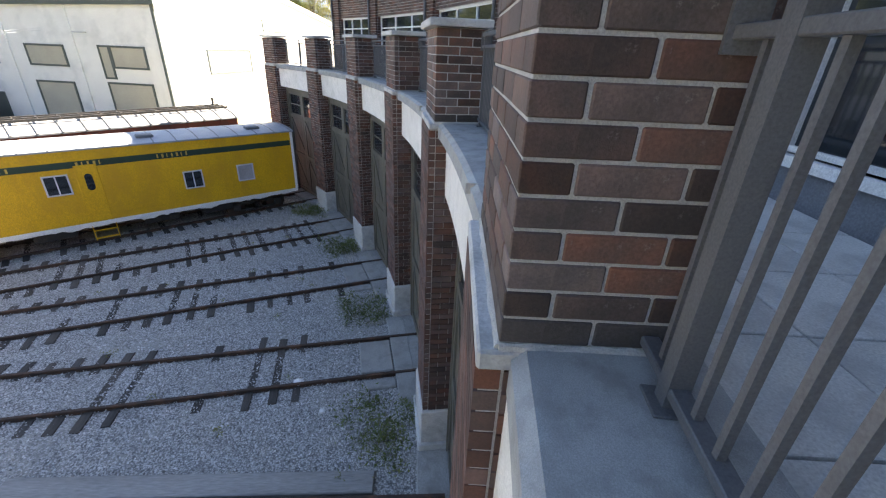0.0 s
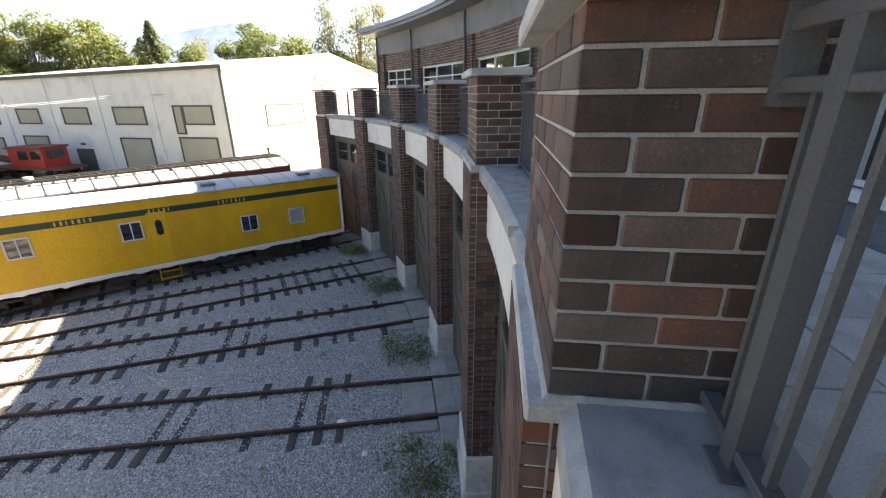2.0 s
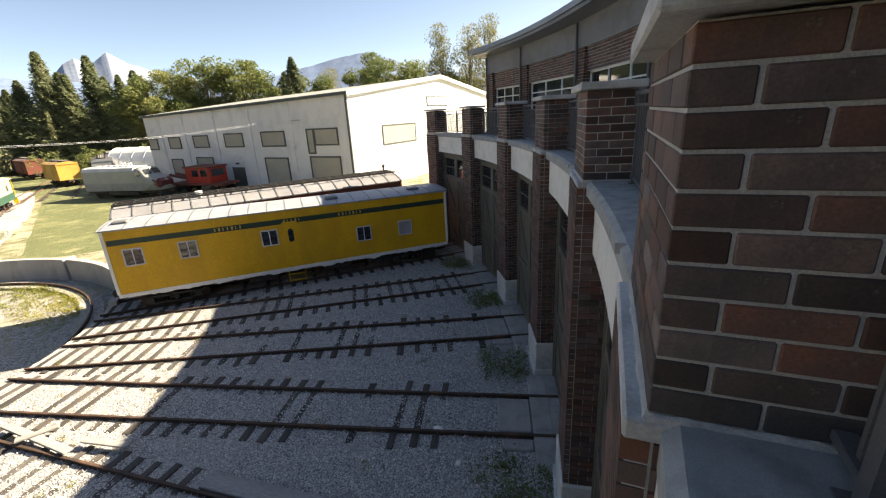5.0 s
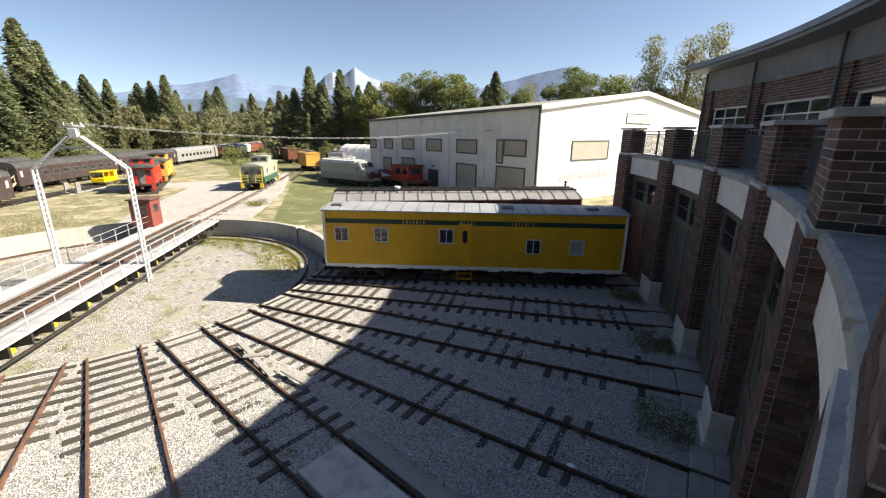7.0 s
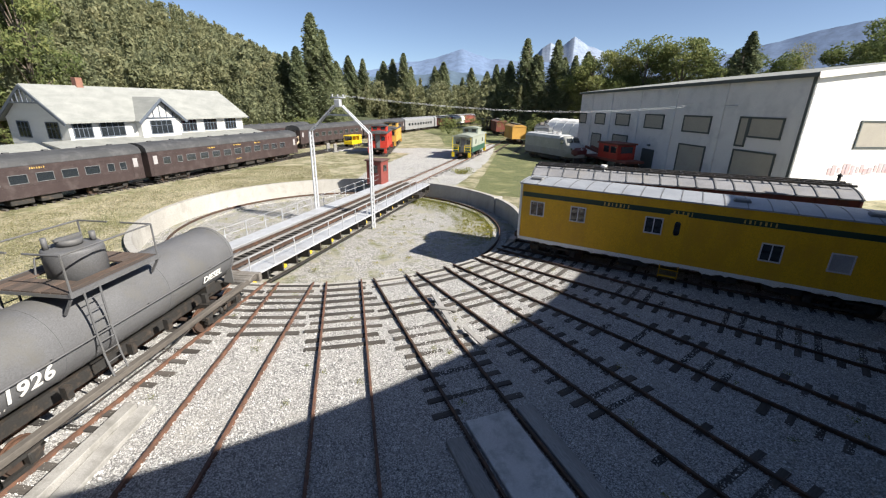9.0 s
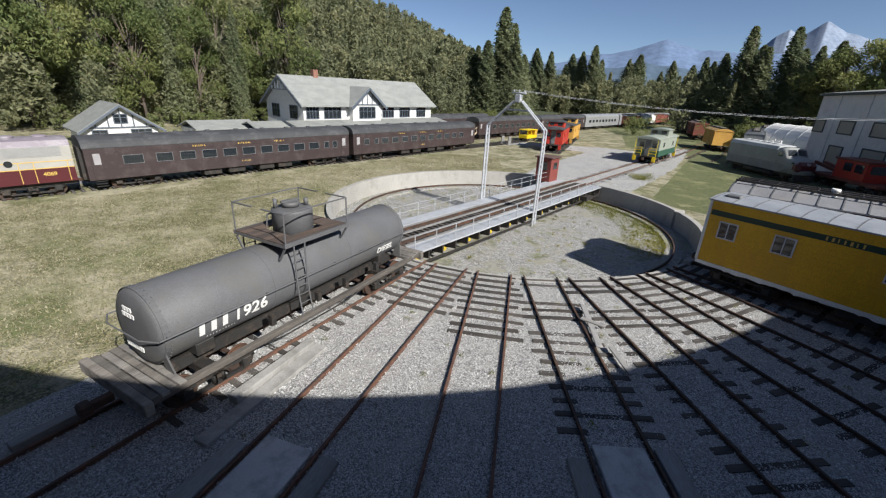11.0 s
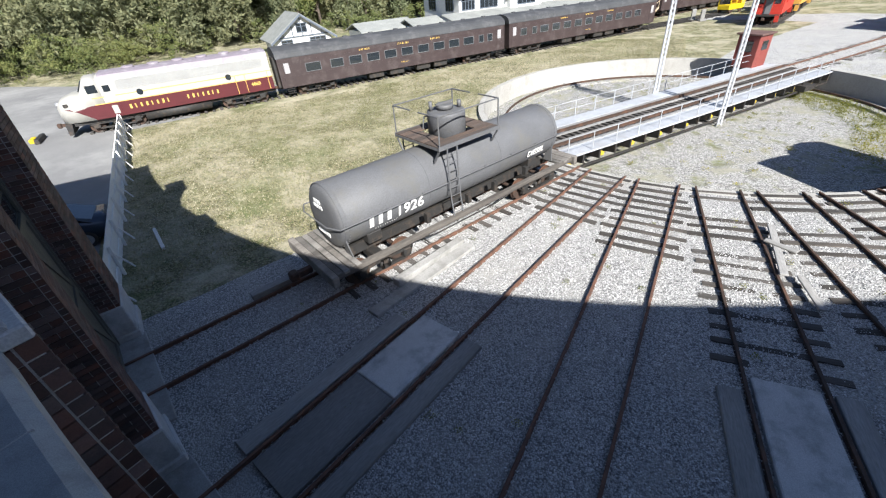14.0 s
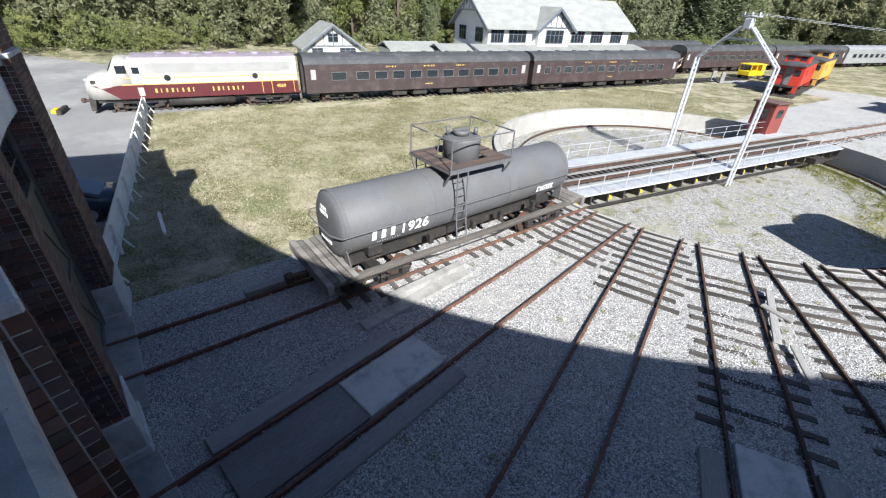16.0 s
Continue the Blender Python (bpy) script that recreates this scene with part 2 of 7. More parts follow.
M_MORTAR = mat("mortar", (0.52, 0.50, 0.47), (0.40, 0.39, 0.37), 6, 0.95, bump=0.4, fine=150)
M_BRICK = mat("red_brown_brick", (0.165, 0.086, 0.066), (0.083, 0.057, 0.049), 3.5, 0.8, bump=0.35, fine=110, rand=0.55, stain=(0.36, 0.32, 0.29), stain_scale=14, stain_lo=0.62, stain_hi=0.85, dist=0.006)
M_BRICKFAR = mat("brown_brick", (0.135, 0.068, 0.052), (0.075, 0.046, 0.04), 2.5, 0.82, bump=0.3, fine=90, rand=0.5, island=True, dist=0.006)
M_STUCCO = mat("grey_stucco", (0.21, 0.22, 0.24), (0.175, 0.185, 0.205), 0.5, 0.85, bump=0.2, fine=60, stain=(0.13, 0.135, 0.145), stain_scale=0.7)
M_DOORWOOD = mat("dark_stained_planks", (0.125, 0.117, 0.092), (0.09, 0.082, 0.064), 1.5, 0.7, bump=0.25, fine=35, stretch=(1, 1, 0.12), rand=0.15)
M_RAILPAINT = mat("grey_painted_steel", (0.13, 0.135, 0.145), (0.115, 0.12, 0.13), 3, 0.5, 0.2, bump=0.05, fine=120)
M_RUST = mat("rusty_rail", (0.175, 0.088, 0.056), (0.11, 0.062, 0.045), 4, 0.8, 0.15, bump=0.3, fine=60, stain=(0.08, 0.05, 0.04), stain_scale=2)
M_RUSTDARK = mat("dark_rail", (0.075, 0.045, 0.032), (0.05, 0.035, 0.028), 4, 0.75, 0.2, bump=0.3, fine=60, stain=(0.15, 0.075, 0.045), stain_scale=1.5)
M_TIE = mat("weathered_tie", (0.085, 0.076, 0.068), (0.045, 0.041, 0.037), 3, 0.95, bump=0.6, fine=30, stretch=(1, 0.2, 1), rand=0.4)
M_TIMBER = mat("grey_timber", (0.29, 0.285, 0.275), (0.205, 0.20, 0.19), 1.2, 0.9, bump=0.5, fine=30, stretch=(0.15, 1, 1), rand=0.25)
M_PAVER = mat("concrete_paver", (0.60, 0.61, 0.59), (0.50, 0.51, 0.50), 2.5, 0.85, bump=0.2, fine=80, rand=0.12, stain=(0.40, 0.405, 0.395), stain_scale=3.0)
M_JOINT = mat("dark_joint_bed", (0.09, 0.09, 0.085), None, 6, 0.95)
M_GLASS = glass("dark_window_glass")
M_WHITE = mat("white_paint", (0.78, 0.78, 0.76), (0.70, 0.70, 0.68), 1.0, 0.6, bump=0.06, fine=60)
M_BLACKSTEEL = mat("black_steel", (0.035, 0.034, 0.033), (0.022, 0.021, 0.02), 3, 0.65, 0.2, bump=0.2, fine=50, stain=(0.09, 0.07, 0.055), stain_scale=3)
M_GALV = mat("grey_deck_paint", (0.45, 0.47, 0.50), (0.38, 0.40, 0.43), 1.5, 0.6, 0.1, bump=0.1, fine=60, stain=(0.33, 0.33, 0.34), stain_scale=1.2)

# ---------------------------------------------------------------- ground
def ground_patch(name, outline, z, material, label, step=1.2, wobble=0.25, kind="structure", category="ground"):
    """A flat patch with an uneven edge, from the corners of its outline."""
    pts = []
    for a, b in zip(outline, outline[1:] + outline[:1]):
        a, b = Vector(a), Vector(b)
        n = max(1, int((b - a).length / step))
        for i in range(n):
            p = a.lerp(b, i / n)
            w = noise.noise_vector(Vector((p.x, p.y, 3.7)) * 0.6) * wobble
            pts.append((p.x + w.x, p.y + w.y, z))
    bm = bmesh.new()
    f = bm.faces.new([bm.verts.new(p) for p in pts])
    bmesh.ops.triangulate(bm, faces=[f])
    ob = part(name, bm, material)
    return tagged(ob, label, category, kind=kind)


bm = bmesh.new()
radii = (12.95, 20, 40, 80, 160, 400, 1000, 3000)
rings = [[Vector((r * math.cos(2 * math.pi * i / 96), r * math.sin(2 * math.pi * i / 96), -0.012)) for i in range(96)] for r in radii]
loft(bm, rings, caps=False)
tagged(part("ground", bm, M_GRASS), "dry patchy lawn with bare tan spots", "ground", kind="structure")

# gravel yard in front of the engine house
outline = [pk(k, 12.6, 0)[:2] for k in np.linspace(-2.6, 8.2, 40)] + [pk(8.6, 24)[:2], pk(8.4, 33)[:2]] + [pk(k, 30.6)[:2] for k in np.linspace(8, -2.5, 30)] + [pk(-2.62, 25.2)[:2], pk(-2.75, 19)[:2]]
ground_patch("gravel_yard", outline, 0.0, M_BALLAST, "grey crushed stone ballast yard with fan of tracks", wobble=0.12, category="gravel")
ground_patch("grass_strip", [(11.5, 6.0), (14.5, 3.0), (24, 4), (30, 12), (40, 30), (60, 80), (66, 120), (20, 120), (22, 70), (18, 46), (26, 40)], 0.002, M_GREEN, "green mown grass between the sidings", category="grass")
# paths and the lead track's bed
ground_patch("gravel_road", [(6.3, 10.9), (10.2, 8.3), (15.2, 17.5), (19.5, 26), (24, 37), (29, 50), (25, 51.5), (20, 41), (14, 44), (5, 43.5), (-3, 44), (-3, 40), (5, 39), (10, 36), (6.5, 28), (2.5, 19), (0.8, 12.6)], 0.004, M_PATH, "pale gravel road along the lead track", category="gravel")
ground_patch("asphalt_road", [(-31, -4.5), (-33, -3.0), (-48, -7), (-72, -13), (-78, -40), (-45, -42), (-36, -12)], 0.0025, M_ASPHALT, "grey asphalt road passing behind the locomotive", category="asphalt", wobble=0.05)
ground_patch("asphalt_lot", [(-13.6, -28), (-34.2, -16.9), (-37, -22), (-31, -13), (-29.5, -10.2), (-33, -8.3), (-60, -60), (-30, -62), (-12, -40)][:1] + [(-33.9, -17.2), (-31.6, -12.5), (-36, -9.5), (-62, -58), (-40, -75), (-10, -45)], 0.004, M_ASPHALT, "pale worn asphalt lot beside the white fence", category="asphalt", wobble=0.05)

# ---------------------------------------------------------------- turntable pit
PIT_R = 12.58
bm = bmesh.new()
rings = [[Vector((r * math.cos(2 * math.pi * i / 120), r * math.sin(2 * math.pi * i / 120), z)) for i in range(120)] for r, z in ((0.02, -0.95), (4, -0.98), (8, -1.04), (10.6, -1.12), (PIT_R + 0.1, -1.2))]
loft(bm, rings, caps=False)
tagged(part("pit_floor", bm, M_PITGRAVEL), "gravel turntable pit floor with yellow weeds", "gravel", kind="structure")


def pit_wall(k0, k1, top, name, label, t=0.35):
    bm = bmesh.new()
    arc_slab(bm, k0, k1, PIT_R, PIT_R + t, -1.3, top, n=max(6, int((k1 - k0) * 3)))
    return tagged(part(name, bm, M_CONCPALE), label, "pit wall", kind="structure")


pit_wall(17.2, 33.4, 0.22, "pit_wall", "pale curved concrete turntable pit wall")
pit_wall(10.9, 15.0, 0.2, "pit_wall", "pale curved concrete turntable pit wall with stepped break")
pit_wall(5.2, 10.75, 0.2, "pit_wall", "pale curved concrete turntable pit wall")
pit_wall(-5.1, 5.2, 0.02, "pit_wall", "low concrete pit edge below the rail ends", 0.45)
pit_wall(15.0, 17.2, 0.0, "pit_wall", "low concrete pit edge at the lead track", 0.45)
bm = bmesh.new()
box(bm, 12.45, 13.3, -0.12, 0.2, -1.3, 0.24, pose(0, 0, 0, 0, 0, -90 + 10.85 * DEL), bevel=0.03)
tagged(part("pit_wall", bm, M_CONCPALE), "concrete buttress between two pit wall lengths", "pit wall", kind="structure")
# curved ring rail on its ledge
ring = thing("ring_rail", Matrix(), "rusty circular rail on a concrete ledge in the pit", "rail")
bm = bmesh.new()
arc_slab(bm, 0, 360 / DEL, 10.75, 11.75, -1.2, -0.98, n=120)
part("ledge", bm, M_PITGRAVEL, ring)
bm = bmesh.new()
arc_slab(bm, 0, 360 / DEL, 11.2, 11.27, -0.98, -0.83, n=120)
part("rail", bm, M_RUSTDARK, ring)


# ---------------------------------------------------------------- tracks
def rail_mesh(x0, x1, y, zt=0.12, material=None, name="rail"):
    h = 0.15
    prof = [(-0.07, zt - h), (0.07, zt - h), (0.065, zt - h + 0.02), (0.012, zt - h + 0.04), (0.012, zt - 0.045), (0.037, zt - 0.035), (0.035, zt - 0.003), (0.025, zt), (-0.025, zt), (-0.035, zt - 0.003), (-0.037, zt - 0.035), (-0.012, zt - 0.045), (-0.012, zt - h + 0.04), (-0.065, zt - h + 0.02)]
    bm = bmesh.new()
    loft(bm, [[Vector((x, y + a, b)) for a, b in prof] for x in (x0, x1)])
    return bm


tie_bm = bmesh.new()
loft(tie_bm, [[Vector((-0.11, y, -0.14)), Vector((0.11, y, -0.14)), Vector((0.1, y, z)), Vector((-0.1, y, z))] for y, z in ((-1.3, -0.01), (-1.25, 0.0), (-0.8, 0.0), (-0.5, -0.035), (0.5, -0.035), (0.8, 0.0), (1.25, 0.0), (1.3, -0.01))])
TIE = mesh_of("tie", tie_bm, M_TIE)
TIEFLAT = mesh_of("tie", bm_box(-0.11, 0.11, -1.3, 1.3, -0.14, 0.0, bevel=0.015), M_TIE)
TIESHORT = mesh_of("tie", bm_box(-0.11, 0.11, -1.02, 1.02, -0.14, 0.0, bevel=0.015), M_TIE)


def track(m, x0, x1, rail_material, label, tie_from, tie_to, pitch=0.56, sink=0.0, short=0.0, gap=0.0, flat=0.0, group="yard tracks"):
    t = thing("track", m, label, "railway track", group)
    for y in (-0.7525, 0.7525):
        part("rail", rail_mesh(x0, x1, y), rail_material, t)
    x, i = tie_from, 0
    while x < tie_to:
        if random.random() > gap:
            me = TIESHORT if x < short - 1.8 else TIEFLAT if x < short + flat else TIE
            s = random.uniform(0.92, 1.06)
            share("tie", me, t, pose(x, random.uniform(-0.06, 0.06), 0.042 + random.uniform(-0.016, 0.012) - 2 * sink, random.uniform(-0.5, 0.5), random.uniform(-0.6, 0.6), random.uniform(-1.2, 1.2)) @ Matrix.Diagonal((random.uniform(0.8, 1.1), s, 1, 1)))
        x += pitch * random.uniform(0.94, 1.06)
    return t


for k in range(-2, 8):
    m = pose(0, 0, 0, 0, 0, -90 + k * DEL)
    red = k <= 0
    end = {-1: 17.2, 0: 18.2, -2: 25.0, 1: 22.0, 2: 27.5}.get(k, 28.6)
    track(m, 12.62, 30.45, M_RUST if red else M_RUSTDARK, "radial yard track of rusty rails on half-buried ties", 12.85, end, sink=0.0 if end < 20 else 0.004, short=15.5, flat=4.0 if end < 20 else 1.5, gap=0.02 if end < 20 else 0.1)

# the lead track beyond the turntable
HEAD = 60.0
track(pose(0, 0, 0, 0, 0, HEAD), 12.62, 120, M_RUST, "straight rusty lead track running off beyond the turntable", 12.9, 40, sink=0.008, group="far tracks")

# ---------------------------------------------------------------- turntable bridge
BR = pose(0, 0, 0, 0, 0, HEAD)
M_YELLOWMARK = mat("yellow_mark", (0.62, 0.45, 0.03), None, 3, 0.6)
bridge = thing("turntable_bridge", BR, "grey steel turntable bridge with timber deck and walkways", "turntable")
for y in (-0.95, 0.95):
    bm = bmesh.new()
    for x0, x1 in ((-12.3, -8), (-8, 0), (0, 8), (8, 12.3)):
        d0, d1 = (0.62 if abs(x0) > 8.1 else 0.85), (0.62 if abs(x1) > 8.1 else 0.85)
        loft(bm, [[Vector((x0, y - 0.03, 0.0)), Vector((x0, y + 0.03, 0.0)), Vector((x0, y + 0.03, -d0)), Vector((x0, y - 0.03, -d0))], [Vector((x1, y - 0.03, 0.0)), Vector((x1, y + 0.03, 0.0)), Vector((x1, y + 0.03, -d1)), Vector((x1, y - 0.03, -d1))]])
    for i in range(23):
        x = -12.1 + i * 1.1
        box(bm, x, x + 0.03, y - 0.13, y + 0.13, -0.45 if abs(x) > 8 else -0.84, 0)
    part("girder", bm, M_BLACKSTEEL, bridge, "black riveted steel girder")
for y in (-0.7525, 0.7525):
    part("rail", rail_mesh(-12.45, 12.45, y, zt=0.24), M_RUSTDARK, bridge)
TIEB = mesh_of("bridge_tie", bm_box(-0.1, 0.1, -1.25, 1.25, -0.2, 0.0, bevel=0.01), M_TIE)
for i in range(60):
    share("bridge_tie", TIEB, bridge, pose(-12.3 + i * 0.417, 0, 0.1 + random.uniform(-0.004, 0.004)))
for y0, y1 in ((-1.26, -0.98), (-0.52, -0.26), (0.28, 0.52), (0.98, 1.26)):
    for i in range(5):
        x = -12.35 + i * 4.95
        part("deck_board", bm_box(x, x + 4.93, y0 + random.uniform(-0.02, 0.02), y1, 0.1, 0.135 + 0.004 * (i % 2), bevel=0.008), M_TIMBER, bridge, "grey weathered deck board")
for y0, y1, nm in ((1.28, 2.28, "walkway"), (-2.28, -1.28, "walkway")):
    part(nm, bm_box(-12.4, 12.4, y0, y1, 0.05, 0.14, bevel=0.015), M_GALV, bridge, "grey painted steel walkway")
for i in range(23):
    x = -12.1 + i * 1.1
    for s in (-1, 1):
        bm = bmesh.new()
        loft(bm, [[Vector((x + a, s * 1.0, 0.04)), Vector((x + a, s * 2.24, 0.04)), Vector((x + a, s * 2.24, -0.42)), Vector((x + a, s * 1.0, -0.62))] for a in (0, 0.1)])
        part("bracket", bm, M_BLACKSTEEL, bridge)
        if i % 2 == 0 and s < 0:
            part("yellow_block", bm_box(x + 0.3, x + 0.52, -2.1, -1.9, -0.42, -0.24, bevel=0.02), M_YELLOWMARK, bridge, "yellow painted block under the walkway")
part("side_beam", bm_box(-12.3, 12.3, -1.5, -1.42, -0.55, 0.04), M_BLACKSTEEL, bridge, "black steel side beam")
bm = bmesh.new()
box(bm, -12.2, 12.2, -2.25, -2.15, -0.62, -0.52)
part("pipe_rail", bm, M_BLACKSTEEL, bridge)
for s in (-1, 1):
    for i in range(16):
        x = -12 + i * 1.6
        bm = bmesh.new()
        tube(bm, (x, s * 2.22, 0.1), (x, s * 2.22, 0.1 + 0.95), 0.024, 6)
        part("guard_post", bm, M_GALV, bridge)
    bm = bmesh.new()
    for z in (0.62, 1.03):
        tube(bm, (-12, s * 2.22, z if s < 0 else z), (12, s * 2.22, z), 0.014, 6)
    part("guard_rail", bm, M_GALV, bridge)
# the arch over the middle, two lattice legs and a raised apex
PLX, PLY = 0.35, 2.28
for s in (-1, 1):
    bm = bmesh.new()
    zb, zt_ = -0.98 if s < 0 else 0.05, 5.6
    for dx in (-0.17, 0.17):
        beam(bm, (dx, s * PLY, zb), (dx, s * PLY, zt_), 0.06, 0.16, up=(1, 0, 0))
        beam(bm, (dx, s * PLY, zt_), (dx * 0.7, s * 0.28, 7.35), 0.06, 0.14, up=(1, 0, 0))
    z = zb
    i = 0
    while z < zt_ - 0.3:
        beam(bm, (-0.17, s * PLY, z), (0.17, s * PLY, z + 0.3), 0.03, 0.03)
        beam(bm, (0.17, s * PLY, z), (-0.17, s * PLY, z + 0.3), 0.03, 0.03)
        z += 0.3
    for i in range(9):
        a = Vector((-0.17, s * PLY, zt_)).lerp(Vector((-0.12, s * 0.28, 7.35)), i / 9)
        b = Vector((0.17, s * PLY, zt_)).lerp(Vector((0.12, s * 0.28, 7.35)), (i + 1) / 9)
        beam(bm, a, b, 0.03, 0.03)
        beam(bm, (b.x - 0.3, b.y, b.z), (a.x + 0.3, a.y, a.z), 0.03, 0.03)
    part("lattice_leg", bm, M_GALV, bridge, "grey riveted lattice leg")
bm = bmesh.new()
beam(bm, (0, -0.95, 6.75), (0, 0.95, 6.75), 0.08, 0.1)
box(bm, -0.16, 0.16, -0.2, 0.2, 7.25, 7.75, bevel=0.03)
tube(bm, (0, -0.55, 7.85), (0, 0.55, 7.85), 0.05, 8)
for y in (-0.4, 0, 0.4):
    tube(bm, (0, y, 7.85), (0, y, 8.05), 0.05, 8, 0.03)
part("power_head", bm, M_GALV, bridge, "grey collector box with insulators")
bm = bmesh.new()
box(bm, 8.4, 9.6, -2.6, -1.2, -0.5, -0.15)
part("bearing_box", bm, M_BLACKSTEEL, bridge)
for s in (-1, 1):
    for x in (-11.2, 11.2):
        bm = bmesh.new()
        tube(bm, (x, s * 0.9 - 0.08, -0.58), (x, s * 0.9 + 0.08, -0.58), 0.26, 16)
        part("end_wheel", bm, M_BLACKSTEEL, bridge)

# overhead wire to the collector
for dz, dy in ((0, -0.4), (-0.18, 0.3)):
    cu = bpy.data.curves.new("power_wire", "CURVE")
    cu.dimensions, cu.bevel_depth = "3D", 0.007
    sp = cu.splines.new("POLY")
    a, b = BR @ Vector((0, dy, 8.0)), Vector((37.0, 9.0, 8.1 + dz))
    sp.points.add(12)
    for i in range(13):
        q = a.lerp(b, i / 12)
        q.z -= 0.9 * (1 - (2 * i / 12 - 1) ** 2)
        sp.points[i].co = (*q, 1)
    wire = new("power_wire", cu)
    cu.materials.append(M_GALV)
    tagged(wire, "thin pale overhead power wire with slight sag", "wire", "overhead wires")

# ---------------------------------------------------------------- engine house
ZC = 6.69              # top of the coping and the terrace edge
K0, K1 = -2.62, 5.62   # the front's two ends
COURSE = 0.1085
PW = 0.61              # half a pier's width


def brick_box(bm, dx, y0, y1, z0, z1, m, course=COURSE, length=0.325, gap=0.013, proud=0.006):
    """Courses of bricks round three sides of a pier that runs from x 0 to dx, y0 to y1, z0 to z1."""
    nz = max(1, round((z1 - z0) / course))
    h = (z1 - z0) / nz
    for j in range(nz):
        za, zb = z0 + j * h + gap / 2, z0 + (j + 1) * h - gap / 2
        off = 0.5 * length * (j % 2)
        y = y0 - off
        while y < y1 - 0.02:
            a, b = max(y, y0), min(y + length, y1)
            if b - a > 0.05:
                box(bm, -proud, 0.09, a + gap / 2, b - gap / 2, za, zb, m)
            y += length
        for side, (s0, s1) in enumerate(((y0 - proud, y0 + 0.09), (y1 - 0.09, y1 + proud))):
            x = 0.095 - (0 if j % 2 else 0.5 * length)
            while x < dx - 0.02:
                a, b = max(x, 0.095), min(x + length, dx)
                if b - a > 0.05:
                    box(bm, a + gap / 2, b - gap / 2, s0, s1, za, zb, m)
                x += length




def pier(k, near):
    r = wall_r(k)
    m = bay(k, r)
    p = thing("brick_pier", m, "red-brown brick pier with concrete base, ledge and cap", "pier", "engine house piers")
    hw = PW
    part("core", bm_box(0.012, 0.62, -hw + 0.012, hw - 0.012, 1.12, 6.59), M_MORTAR, p, "pale mortar core")
    bm = bmesh.new()
    brick_box(bm, 0.60, -hw, hw, 1.12, 6.585, None)
    tagged(part("brickwork", bm, M_BRICKFAR, p), kind="stuff")
    part("base_block", bm_box(-0.05, 0.6, -hw - 0.05, hw + 0.05, 0.0, 1.12, bevel=0.03), M_CONC, p, "pale concrete base block")
    part("base_foot", bm_box(-0.1, 0.6, -hw - 0.1, hw + 0.1, -0.1, 0.26, bevel=0.03), M_CONC, p)
    part("ledge", bm_box(-0.005, 0.17, -hw - 0.02, hw + 0.02, 6.59, ZC - 0.01, bevel=0.012), M_CONC, p, "chipped concrete ledge")
    u0 = 0.07
    zt_ = ZC + 0.012 + 11 * COURSE
    part("upper_core", bm_box(u0 + 0.008, u0 + 0.632, -hw + 0.008, hw - 0.008, ZC - 0.1, zt_), M_MORTAR, p, "pale mortar core")
    if not near:
        bm = bmesh.new()
        brick_box(bm, 0.64, -hw, hw, ZC + 0.012, zt_, Matrix.Translation((u0, 0, 0)))
        tagged(part("upper_brickwork", bm, M_BRICKFAR, p), kind="stuff")
    part("cap", bm_box(u0 - 0.1, u0 + 0.74, -hw - 0.1, hw + 0.1, zt_ + 0.012, zt_ + 0.11, bevel=0.012), M_CONC, p, "grey concrete cap slab")
    return p


near_piers = {}
for j in range(-3, 6):
    near_piers[j] = pier(j + 0.5, j in (-1, 0, 1))

# wall panels, doors and windows between the piers
M_DOORIRON = mat("door_iron", (0.05, 0.045, 0.04), None, 4, 0.6, 0.3)


